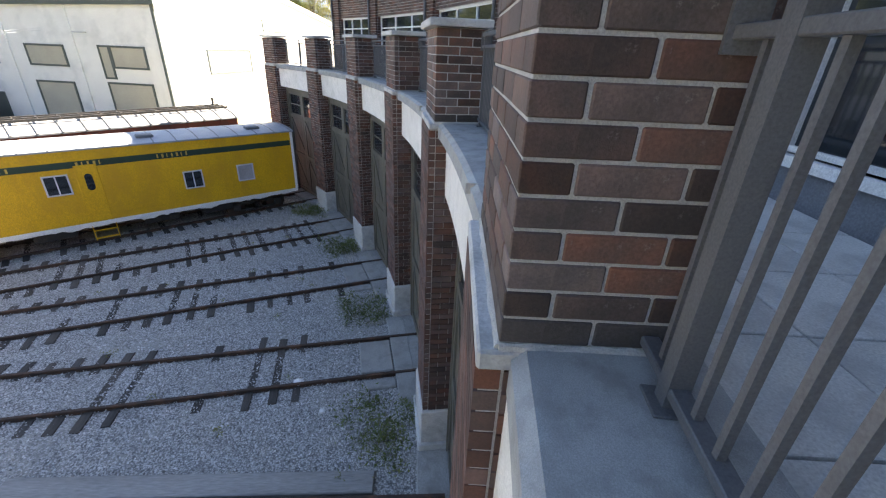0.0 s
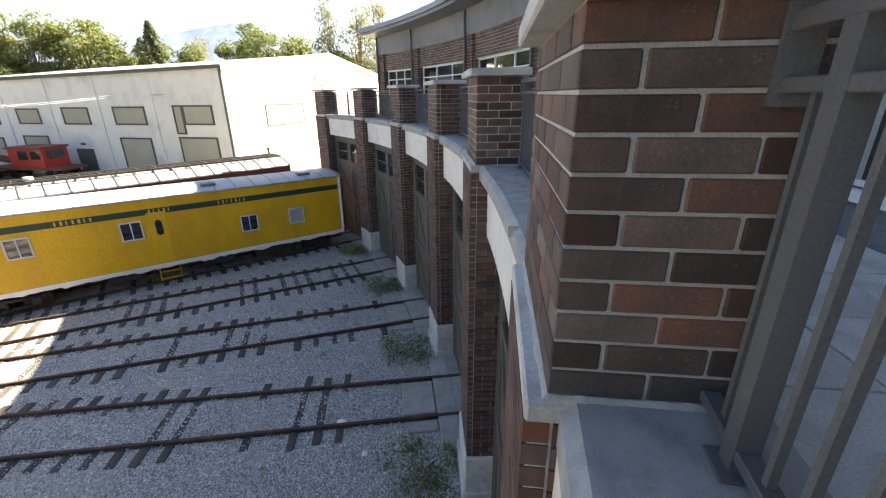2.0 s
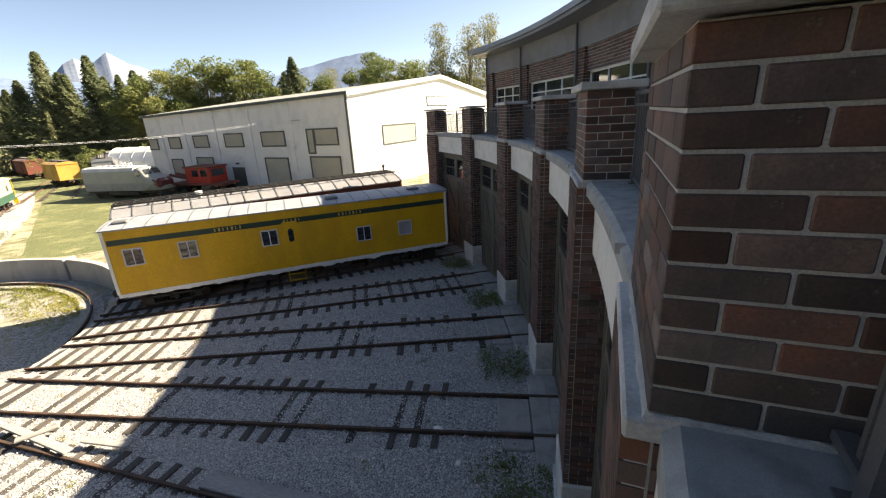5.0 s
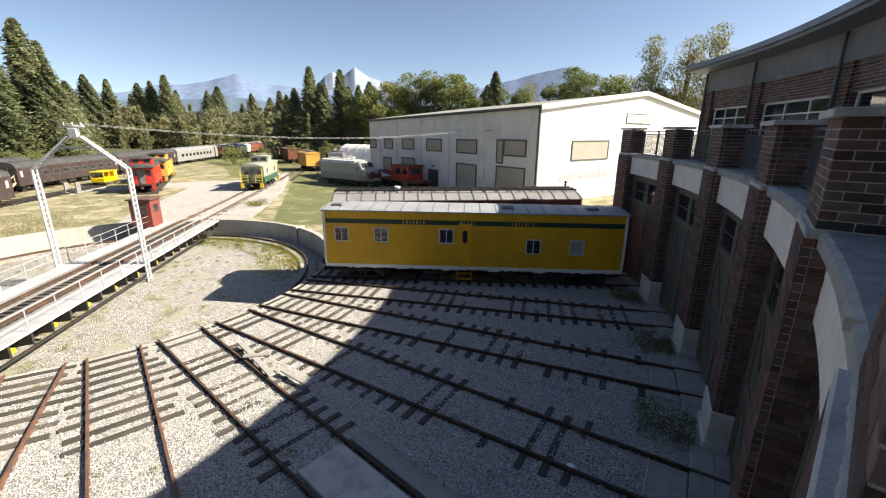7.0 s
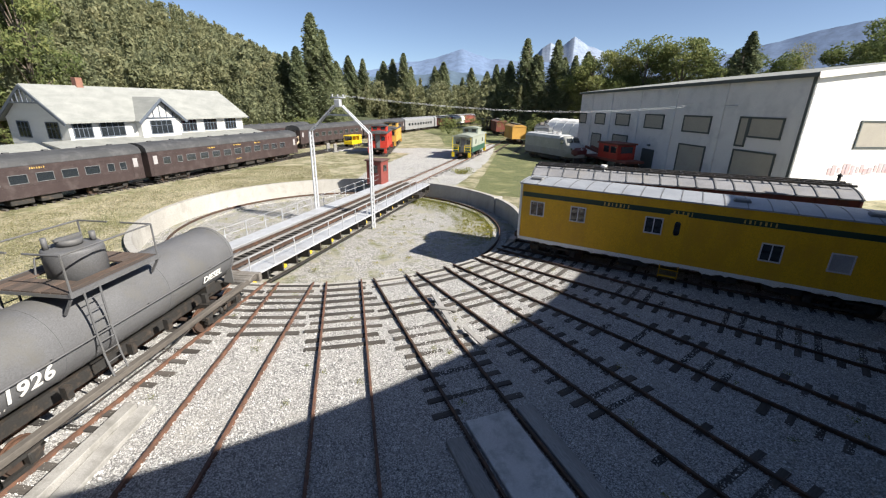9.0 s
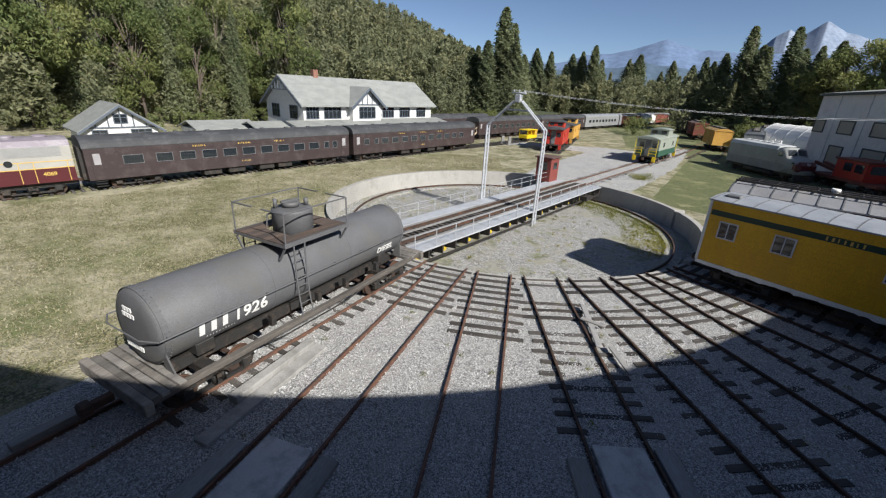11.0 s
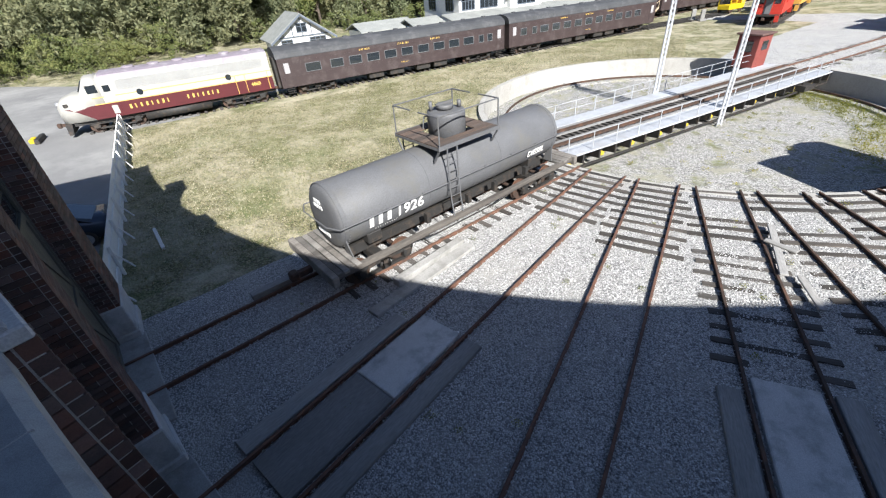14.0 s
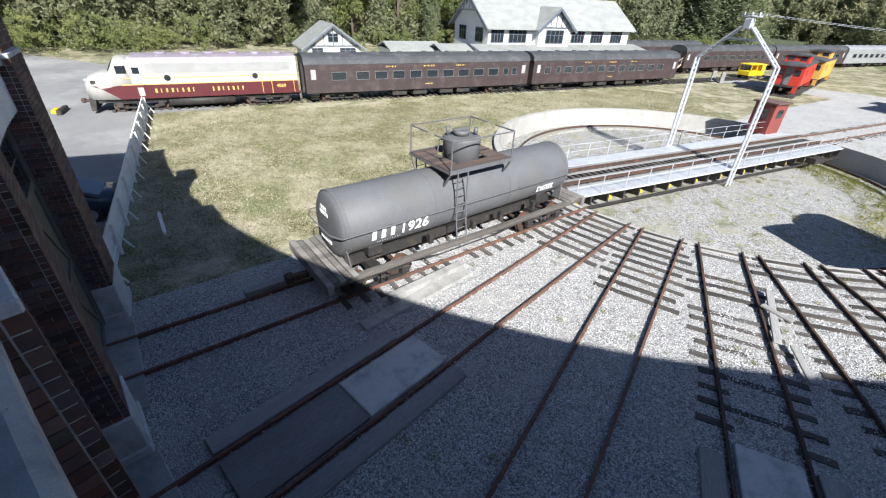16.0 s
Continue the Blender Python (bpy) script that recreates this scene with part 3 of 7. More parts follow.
def door_bay(k):
    r = wall_r(k)
    half = r * radians(DEL) / 2 - PW + 0.02
    # lintel panel
    bm = bmesh.new()
    arc_slab(bm, k - half / r / radians(DEL), k + half / r / radians(DEL), r + 0.18, r + 0.5, 5.62, 6.5, n=10)
    tagged(part("lintel_panel", bm, M_PANEL), "pale smooth concrete lintel panel above engine doors", "wall panel", "lintel panels", "structure")
    d = thing("engine_door", bay(k, r + 0.38), "tall dark-stained double plank door with small panes", "door", "engine house doors")
    w = half - 0.03
    part("door_frame", bm_box(-0.02, 0.14, -w, -w + 0.14, 0.1, 5.62), M_DOORWOOD, d)
    part("door_frame", bm_box(-0.02, 0.14, w - 0.14, w, 0.1, 5.62), M_DOORWOOD, d)
    part("door_head", bm_box(-0.02, 0.14, -w + 0.14, w - 0.14, 5.48, 5.62), M_DOORWOOD, d)
    w -= 0.15
    for s in (-1, 1):
        a, b = (0.01, w) if s > 0 else (-w, -0.01)
        leaf = part("door_leaf", bm_box(0.06, 0.1, a, b, 0.14, 5.46), M_DOORWOOD, d, "dark plank door leaf with braces")
        n = 10
        for i in range(n):
            ya, yb = a + (b - a) * i / n, a + (b - a) * (i + 1) / n
            part("plank", bm_box(0.04, 0.062, ya + 0.006, yb - 0.006, 0.16, 4.2), M_DOORWOOD, leaf)
        bm = bmesh.new()
        for z in (0.16, 2.1, 4.1, 5.3):
            box(bm, 0.0, 0.045, a, b, z, z + 0.18)
        for y in (a, b - 0.16):
            box(bm, 0.002, 0.045, y, y + 0.16, 0.16, 5.46)
        for z in (0.34, 2.28):
            beam(bm, (0.022, a + 0.1, z), (0.022, b - 0.1, z + 1.8), 0.14, 0.03, up=(1, 0, 0))
        part("brace", bm, M_DOORWOOD, leaf)
        for i in range(3):
            for zz in (4.3, 4.8):
                ya, yb = a + 0.18 + (b - a - 0.36) * i / 3, a + 0.18 + (b - a - 0.36) * (i + 1) / 3
                part("pane", bm_box(0.05, 0.058, ya + 0.02, yb - 0.02, zz + 0.02, zz + 0.46), M_GLASS, leaf)
    # threshold slab
    tagged(part("threshold", bm_box(-0.5, 0.9, -half, half, -0.2, 0.075, m=bay(k, r + 0.25), bevel=0.02), M_APRON), "pale concrete door threshold slab with rails let in", "threshold", "door thresholds", "structure")
    return d


for k in range(-2, 6):
    door_bay(k)

# coping between the piers, its outer edge following the front
for k in range(-2, 6):
    c = PW / (30.0 * radians(DEL))
    bm = bmesh.new()
    k0, k1 = k - 0.5 + c, k + 0.5 - c
    rings = []
    for i in range(13):
        kk = k0 + (k1 - k0) * i / 12
        r = wall_r(kk) + 0.11
        rings.append([pk(kk, r, 6.49), pk(kk, r + 0.66, 6.49), pk(kk, r + 0.66, ZC), pk(kk, r + 0.05, ZC), pk(kk, r, ZC - 0.04)])
    loft(bm, rings)
    tagged(part("parapet_coping", bm, M_COPING), "grey concrete parapet coping curving between brick piers", "coping", "parapet copings", "structure")
    for e in (-0.22, 0.21):
        bm = bmesh.new()
        box(bm, 0.108, 0.77, -0.004, 0.004, 6.60, ZC + 0.0015, bay(k + e, wall_r(k)))
        tagged(part("coping_joint", bm, M_MORTAR), "narrow mortar joint across the coping", "joint", "coping joints", "structure")

# end walls and the back of the house
TERR = 6.58
bm = bmesh.new()
arc_slab(bm, K0, K1, lambda k: wall_r(k) + 0.78, 33.2, 6.2, TERR - 0.045, n=48)
tagged(part("terrace_slab", bm, M_JOINT), "concrete terrace slab below the pavers", "terrace", kind="structure")
for k in (K0, K1):
    bm = bmesh.new()
    box(bm, 0.35, 12, -0.15, 0.15, -0.2, 6.5 if k < 0 else 6.5, bay(k, 30.0))
    tagged(part("wall_end", bm, M_BRICKFAR), "brown brick end wall of the engine house", "wall", kind="structure")
bm = bmesh.new()
arc_slab(bm, K0, K1, 42.0, 42.3, -0.2, 11, n=24)
tagged(part("wall_back", bm, M_STUCCO), "grey rear wall of the engine house", "wall", kind="structure")
bm = bmesh.new()
arc_slab(bm, K0, K1, 30.9, 33.2, 6.0, 6.2, n=24)
tagged(part("ceiling", bm, M_STUCCO), "plain ceiling under the terrace", "ceiling", kind="structure")

# upper storey
UW = 33.0
UK0, UK1 = -2.5, 5.28
bm = bmesh.new()
arc_slab(bm, UK0, UK1, UW - 0.06, UW + 0.3, 9.75, 10.72, n=48)
upper = tagged(part("wall_band", bm, M_STUCCO), "smooth grey stucco band under the eaves", "wall", kind="structure")
bm = bmesh.new()
arc_slab(bm, UK0, UK1, UW + 0.02, UW + 0.3, 8.92, 9.75, n=48)
wall_brick = tagged(part("wall_upper", bm, M_MORTAR), "brown brick band above the upper windows", "wall", kind="structure")
bm = bmesh.new()
arc_slab(bm, UK0, UK1, UW + 0.02, UW + 0.3, 6.3, 6.95, n=48)
wall_low = tagged(part("wall_upper", bm, M_STUCCO), "dark blue-grey plinth below the upper windows", "wall", kind="structure")
for zz0, zz1 in ((8.93, 9.74),):
    bm = bmesh.new()
    nz = 8
    for j in range(nz):
        z0 = zz0 + (zz1 - zz0) * j / nz
        kk = UK0 + (0.03 if j % 2 else 0)
        step = 0.33 / UW / radians(DEL)
        while kk < UK1 - step:
            box(bm, -0.006, 0.05, -0.158, 0.158, z0 + 0.006, z0 + (zz1 - zz0) / nz - 0.006, bay(kk + step / 2, UW + 0.02))
            kk += step
    tagged(part("brickwork", bm, M_BRICKFAR, wall_brick), kind="stuff")
for j in range(-3, 6):
    k = j + 0.5 if j < 5 else 5.2
    if j == -3:
        k = -2.45
    pil = thing("brick_pilaster", bay(k, UW - 0.1), "brown brick pilaster between upper windows", "pilaster", "upper pilasters")
    part("core", bm_box(0.01, 0.4, -0.33, 0.33, 6.3, 9.75), M_MORTAR, pil)
    bm = bmesh.new()
    brick_box(bm, 0.4, -0.34, 0.34, 6.3, 9.75, None)
    tagged(part("brickwork", bm, M_BRICKFAR, pil), kind="stuff")
    bm = bmesh.new()
    tube(bm, (-0.08, 0.2, 6.6), (-0.08, 0.2, 10.6), 0.05, 8)
    part("downpipe", bm, M_RAILPAINT, pil)
for k in range(-2, 6):
    half = 33 * radians(DEL) / 2 - 0.36 if k < 5 else 1.4
    kc = k if k < 5 else 4.86
    w = thing("window_1", bay(kc, UW + 0.08), "wide upper window with white frame and mullions", "window", "upper windows", "structure")
    z0, z1 = 6.95, 8.92
    for i in range(4):
        y = -half + (2 * half - 0.055) * i / 3
        part("mullion", bm_box(-0.02, 0.08, y, y + 0.055, z0, z1), M_WHITE, w)
        if i < 3:
            for zz, zt_ in ((z0, z0 + 1.47), (z0 + 1.47, z1)):
                part("transom", bm_box(-0.015, 0.075, y + 0.055, y + (2 * half - 0.055) / 3, zz, zz + 0.05), M_WHITE, w)
                part("pane", bm_box(0.03, 0.045, y + 0.055, y + (2 * half - 0.055) / 3, zz + 0.05, zt_), M_GLASS, w)
    part("window_head", bm_box(-0.02, 0.08, -half, half, z1 - 0.07, z1), M_WHITE, w)
    part("window_sill", bm_box(-0.16, 0.08, -half, half, z0 - 0.09, z0 + 0.0), M_WHITE, w)
# roof with a deep fascia
bm = bmesh.new()
rings = []
for i in range(61):
    k = -2.62 + (5.36 + 2.62) * i / 60
    rings.append([pk(k, 32.3, 10.72), pk(k, 33.6, 10.6), pk(k, 42.5, 11.9), pk(k, 42.5, 12.1), pk(k, 32.24, 11.02), pk(k, 32.2, 10.98), pk(k, 32.2, 10.74)])
loft(bm, rings)
tagged(part("roof", bm, mat("roof_metal", (0.20, 0.215, 0.235), (0.17, 0.18, 0.20), 0.7, 0.5, 0.4, bump=0.05)), "curved grey metal roof with deep eaves", "roof", kind="structure")
bm = bmesh.new()
arc_slab(bm, -2.64, 5.38, 32.1, 32.22, 10.86, 11.06, n=60)
tagged(part("gutter", bm, mat("gutter_metal", (0.24, 0.255, 0.28), None, 0.7, 0.45, 0.4, bump=0.05)), "pale metal gutter along the curved eaves", "gutter", kind="structure")
for k in (UK0, UK1):
    bm = bmesh.new()
    box(bm, 0.31, 9.2, -0.12, 0.12, 6.2, 10.7, bay(k, UW))
    tagged(part("wall_end", bm, M_STUCCO), "grey stucco end wall of the upper storey", "wall", kind="structure")


# terrace railings between the piers
BAL = mesh_of("baluster", bm_box(-0.011, 0.011, -0.011, 0.011, 0.09, 0.99), M_RAILPAINT)


def railing(k):
    r = wall_r(k) + 0.575
    c = (PW + 0.0) / (r * radians(DEL))
    half = r * radians(DEL) * (0.5 - c) - 0.01
    g = thing("terrace_railing", bay(k, r, ZC), "grey painted steel railing with square balusters", "railing", "terrace railings")
    for nm, z, t in (("top_rail", 1.14, 0.045), ("middle_rail", 1.0, 0.035), ("bottom_rail", 0.07, 0.035)):
        bm = bmesh.new()
        box(bm, -t / 2 - 0.012, t / 2 + 0.012, -half, half, z - t / 2, z + t / 2, bevel=0.004)
        part(nm, bm, M_RAILPAINT, g)
    for y in (-half + 0.22, 0.0, half - 0.22):
        part("post", bm_box(-0.032, 0.032, y - 0.032, y + 0.032, 0.008, 1.12), M_RAILPAINT, g)
        part("base_plate", bm_box(-0.065, 0.065, y - 0.065, y + 0.065, 0.0, 0.012, bevel=0.003), M_RAILPAINT, g)
    n = int(2 * half / 0.115)
    for i in range(1, n):
        y = -half + 2 * half * i / n
        if min(abs(y - q) for q in (-half + 0.22, 0, half - 0.22)) > 0.05:
            share("baluster", BAL, g, Matrix.Translation((0, y, 0)))
    for s in (-1, 1):
        part("wall_bracket", bm_box(-0.045, 0.045, s * half - 0.008, s * half + 0.008, 0.95, 1.18), M_RAILPAINT, g)
    return g


for k in range(-2, 6):
    railing(k)

# ---------------------------------------------------------------- rolling stock
def paint(name, c, rough=0.5, stain=None, **kw):
    return mat(name, c, tuple(0.86 * v for v in c), 0.9, rough, bump=0.06, fine=45, stain=stain, stain_scale=kw.pop("stain_scale", 1.3), **kw)


M_YELLOW = paint("yellow_car_paint", (0.72, 0.40, 0.012), 0.5, stain=(0.58, 0.31, 0.02), stretch=(1, 1, 0.4), stain_scale=0.9)
M_GREENSTRIPE = paint("dark_green_paint", (0.018, 0.045, 0.03))
M_GOLD = paint("gold_lettering", (0.62, 0.42, 0.10), 0.5)
M_SILVER = mat("silver_roof_paint", (0.34, 0.36, 0.39), (0.28, 0.30, 0.33), 0.8, 0.55, 0.15, bump=0.08, fine=40, stain=(0.22, 0.24, 0.27), stain_scale=1.1)
M_TANK = mat("faded_black_tank_paint", (0.118, 0.121, 0.128), (0.096, 0.098, 0.104), 0.7, 0.62, bump=0.08, fine=35, stain=(0.11, 0.108, 0.10), stain_scale=0.8)
M_MAROON = paint("brown_maroon_coach_paint", (0.046, 0.032, 0.032), 0.5, stain=(0.075, 0.06, 0.058))
M_COACHROOF = mat("sooty_coach_roof", (0.055, 0.058, 0.062), (0.04, 0.042, 0.046), 0.6, 0.7, bump=0.08, stain=(0.10, 0.10, 0.105), stain_scale=0.7)
M_CREAM = paint("cream_grey_loco_paint", (0.40, 0.39, 0.355), 0.5, stain=(0.33, 0.32, 0.285))
M_LOCORED = paint("tuscan_red_paint", (0.085, 0.014, 0.018), 0.45)
M_LOCOROOF = paint("faded_mauve_roof_paint", (0.24, 0.21, 0.24), 0.6, stain=(0.33, 0.31, 0.33))
M_BOXRED = paint("oxide_red_car_paint", (0.20, 0.055, 0.035), 0.75, stain=(0.11, 0.05, 0.04))
M_CABOOSERED = paint("bright_red_paint", (0.44, 0.032, 0.018), 0.5, stain=(0.32, 0.035, 0.022))
M_ORANGE = paint("orange_yellow_paint", (0.58, 0.33, 0.07), 0.55, stain=(0.46, 0.24, 0.05))
M_BRIGHTYEL = paint("bright_yellow_paint", (0.75, 0.55, 0.01), 0.5)
M_PALEGREEN = paint("pale_grey_green_paint", (0.30, 0.33, 0.28), 0.55, stain=(0.24, 0.27, 0.23))
M_DARKGREEN = paint("dark_green_loco_paint", (0.03, 0.09, 0.06), 0.5)
M_STAINLESS = mat("dull_stainless", (0.42, 0.43, 0.44), (0.36, 0.37, 0.38), 0.8, 0.45, 0.5, bump=0.1)
M_DECK = mat("worn_deck_timber", (0.22, 0.205, 0.185), (0.11, 0.10, 0.09), 2.5, 0.9, bump=0.5, fine=25, stretch=(0.2, 1, 1), rand=0.35)
M_SILLWOOD = mat("dark_sill_timber", (0.12, 0.108, 0.095), (0.07, 0.062, 0.055), 2.5, 0.9, bump=0.5, fine=25, stretch=(0.2, 1, 1))
M_RUSTDECK = mat("rusty_platform_boards", (0.115, 0.08, 0.062), (0.07, 0.055, 0.046), 2.5, 0.9, bump=0.4, fine=30, stretch=(0.2, 1, 1), rand=0.3)
M_WINFRAME = paint("pale_window_frame", (0.60, 0.58, 0.62), 0.5)
M_GREYRIB = mat("dark_seam_paint", (0.16, 0.165, 0.17), None, 2, 0.6)
M_ROOFGREY = mat("weathered_grey_roof", (0.26, 0.265, 0.28), (0.19, 0.195, 0.21), 0.8, 0.7, 0.1, bump=0.1, stain=(0.24, 0.23, 0.22), stain_scale=0.9)
M_BLIND = mat("grey_blind", (0.36, 0.35, 0.36), None, 1, 0.8, bump=0.05)

WHEEL = bmesh.new()
for y0, y1, r in ((-0.80, -0.66, 0.42), (0.66, 0.80, 0.42), (-0.69, -0.65, 0.46), (0.65, 0.69, 0.46)):
    tube(WHEEL, (0, y0, 0), (0, y1, 0), r, 20)
tube(WHEEL, (0, -0.95, 0), (0, 0.95, 0), 0.075, 10)
WHEEL = mesh_of("wheelset", WHEEL, M_RUSTDARK)
FRAME = bmesh.new()
for s in (-1, 1):
    y = s * 1.0
    for z, xx in ((0.30, 0.75), (0.62, 1.15)):
        beam(FRAME, (-xx, y, z), (xx, y, z), 0.10, 0.10)
    for x in (-1, 1):
        beam(FRAME, (x * 0.75, y, 0.30), (x * 1.15, y, 0.62), 0.10, 0.09)
        box(FRAME, x * 0.9 - 0.15, x * 0.9 + 0.15, y - 0.1, y + 0.1, 0.32, 0.64, bevel=0.03)
        for q in (-0.13, 0.13):
            tube(FRAME, (q + 0.0, y, 0.3), (q, y, 0.6), 0.08, 8)
box(FRAME, -0.2, 0.2, -1.05, 1.05, 0.42, 0.72, bevel=0.03)
FRAME = mesh_of("truck_frame", FRAME, M_BLACKSTEEL)


def truck(parent, x, base=1.8, scale=1.0):
    t = share("truck_frame", FRAME, parent, pose(x, 0, 0) @ Matrix.Diagonal((base / 1.8, 1, scale, 1)))
    for dx in (-base / 2, base / 2):
        share("wheelset", WHEEL, parent, pose(x + dx, 0, 0.42 * scale) @ Matrix.Diagonal((scale, 1, scale, 1)))


def coupler(parent, x, s):
    bm = bmesh.new()
    box(bm, min(x, x + s * 0.5), max(x, x + s * 0.5), -0.09, 0.09, 0.62, 0.82, bevel=0.02)
    box(bm, min(x + s * 0.42, x + s * 0.68), max(x + s * 0.42, x + s * 0.68), -0.16, 0.14, 0.58, 0.88, bevel=0.05)
    part("coupler", bm, M_RUSTDARK, parent)


def glyphs(parent, x, y, z, size, count, material, pitch=0.95, name="lettering_bar"):
    """A row of plain upright bars, one for each sign of the writing."""
    x0 = x - count * size * pitch / 2
    for i in range(count):
        a = x0 + i * size * pitch
        w = size * (0.26 + 0.12 * ((i * 7 + count) % 3))
        part(name, bm_box(a, a + w, y - 0.006, y + 0.004, z, z + size), material, parent)


def sash_window(parent, x, y, z0, z1, w, frame_m, pane_m=None, s=-1, bars=1, t=0.05):
    """A window on the side that faces -y (s -1) or +y."""
    f = bmesh.new()
    ya, yb = (y - 0.035, y + 0.01) if s < 0 else (y - 0.01, y + 0.035)
    for a, b, c, d in ((x - w / 2 - t, x + w / 2 + t, z1, z1 + t), (x - w / 2 - t, x + w / 2 + t, z0 - t, z0), (x - w / 2 - t, x - w / 2, z0, z1), (x + w / 2, x + w / 2 + t, z0, z1)):
        box(f, a, b, ya, yb, c, d)
    for i in range(bars):
        q = x - w / 2 + w * (i + 1) / (bars + 1)
        box(f, q - 0.02, q + 0.02, ya + 0.004, yb, z0, z1)
    win = part("window", f, frame_m, parent)
    part("pane", bm_box(x - w / 2, x + w / 2, y - 0.012, y + 0.012, z0, z1), pane_m or M_GLASS, win)
    return win


def profile_body(bm, x0, x1, prof, nseg=1):
    loft(bm, [[Vector((x0 + (x1 - x0) * i / nseg, a, b)) for a, b in prof] for i in range(nseg + 1)])


def roof_prof(hw, ze, zr, n=8, over=0.06, t=0.06):
    pts = []
    for i in range(n + 1):
        a = -1 + 2 * i / n
        pts.append(((hw + over) * a, ze + (zr - ze) * (1 - abs(a) ** 2.2)))
    return [((hw + over), ze - t), (-(hw + over), ze - t)] + pts


# --- yellow outfit car
def yellow_car():
    L0, L1, hw = 13.75, 28.85, 1.36
    L = L1 - L0
    c = thing("outfit_car", pose(0, 0, 0, 0, 0, -90 + 5 * DEL) @ Matrix.Translation(((L0 + L1) / 2, 0, 0.0)), "yellow wooden railway outfit car with green stripe and silver roof", "railway car")
    h = L / 2
    part("body", bm_box(-h, h, -hw, hw, 1.05, 3.88), M_YELLOW, c, "yellow planked car body")
    for s in (-1, 1):
        y = s * hw
        part("stripe", bm_box(-h + 0.1, h - 0.1, min(y, y + s * 0.012), max(y, y + s * 0.012), 3.22, 3.46), M_GREENSTRIPE, c, "dark green stripe")
        part("sill", bm_box(-h - 0.02, h + 0.02, min(y, y + s * 0.03), max(y, y + s * 0.03), 0.92, 1.07), M_WHITE, c, "white sill board")
        for e in (-1, 1):
            part("corner_post", bm_box(e * h - 0.06, e * h + 0.06, y - 0.03, y + 0.03, 1.07, 3.87, bevel=0.01), M_WHITE, c, "white corner post")
    # horizontal boards of the near side
    for i in range(12):
        z = 1.09 + i * 0.232
        part("board", bm_box(-h + 0.07, h - 0.07, -hw - 0.008, -hw + 0.002, z + 0.002, z + 0.229), M_YELLOW, c)
    # torn white skirt hanging below the sill
    bm = bmesh.new()
    rings = []
    for i in range(121):
        x = -h + 0.3 + (L - 0.6) * i / 120
        d = 0.03 + 0.2 * max(0.0, noise.noise(Vector((x * 1.3, 2.0, 0)))) + 0.1 * max(0.0, noise.noise(Vector((x * 4.7, 7.0, 0))))
        rings.append([Vector((x, -hw - 0.012, 0.93)), Vector((x, -hw + 0.012, 0.93)), Vector((x, -hw + 0.012, 0.93 - d)), Vector((x, -hw - 0.012, 0.93 - d))])
    loft(bm, rings)
    part("torn_skirt", bm, M_WHITE, c, "ragged white skirt below the sill")
    f = lambda q: -h + q * L
    for q in (0.06, 0.195, 0.416, 0.705):
        sash_window(c, f(q), -hw - 0.01, *((2.32, 2.98) if q < 0.6 else (1.88, 2.54)), 0.64, M_WINFRAME)
    sash_window(c, f(0.847), -hw - 0.01, 1.88, 2.54, 0.62, M_WINFRAME, M_BLIND, bars=0)
    d = part("door", bm_box(f(0.455), f(0.5), -hw - 0.03, -hw + 0.01, 1.1, 3.3, bevel=0.01), M_YELLOW, c, "narrow yellow side door")
    bm = bmesh.new()
    tube(bm, (f(0.478), -hw - 0.045, 2.85), (f(0.478), -hw - 0.025, 2.85), 0.12, 16)
    tube(bm, (f(0.478), -hw - 0.045, 2.45), (f(0.478), -hw - 0.025, 2.45), 0.12, 16)
    box(bm, f(0.478) - 0.12, f(0.478) + 0.12, -hw - 0.045, -hw - 0.025, 2.45, 2.85)
    part("oval_pane", bm, M_GLASS, d)
    for count, q in ((7, 0.31), (5, 0.49), (7, 0.67)):
        glyphs(c, f(q), -hw - 0.014, 3.265, 0.15, count, M_GOLD, 1.15)
    bm = bmesh.new()
    profile_body(bm, -h - 0.12, h + 0.12, roof_prof(hw, 3.9, 4.01))
    part("roof", bm, M_SILVER, c, "silver metal roof")
    n = 19
    for i in range(n + 1):
        x = -h + L * i / n
        bm = bmesh.new()
        pr = roof_prof(hw, 3.91, 4.022, over=0.065, t=0.02)
        profile_body(bm, x - 0.022, x + 0.022, pr)
        part("roof_rib", bm, M_GREYRIB, c)
    for q, r in ((0.035, 0.22), (0.62, 0.18), (0.9, 0.25)):
        part("roof_vent", bm_box(f(q) - 0.3, f(q) + 0.3, -0.75, -0.3, 3.95, 4.1, bevel=0.04), M_GREYRIB, c)
    bm = bmesh.new()
    box(bm, -h, h, -0.4, 0.4, 0.75, 1.05)
    box(bm, -h, h, -1.25, -1.1, 0.85, 1.05)
    box(bm, -h, h, 1.1, 1.25, 0.85, 1.05)
    for x in (-2.5, 1.0, 3.2):
        box(bm, x, x + 1.3, -1.1, -0.4, 0.5, 0.92, bevel=0.04)
    part("underframe", bm, M_BLACKSTEEL, c)
    bm = bmesh.new()
    for i in range(2):
        box(bm, f(0.478) - 0.38, f(0.478) + 0.38, -hw - 0.12 + 0.05 * i, -hw + 0.02, 0.40 + 0.3 * i, 0.418 + 0.3 * i)
    for dx in (-0.38, 0.36):
        box(bm, f(0.478) + dx, f(0.478) + dx + 0.03, -hw - 0.16, -hw - 0.12, 0.36, 0.95)
    part("steps", bm, M_YELLOW, c, "yellow side steps")
    for x in (-h + 1.9, h - 1.9):
        truck(c, x, 1.9)
    for x, s in ((-h, -1), (h, 1)):
        coupler(c, x, s)
    return c


yellow_car()


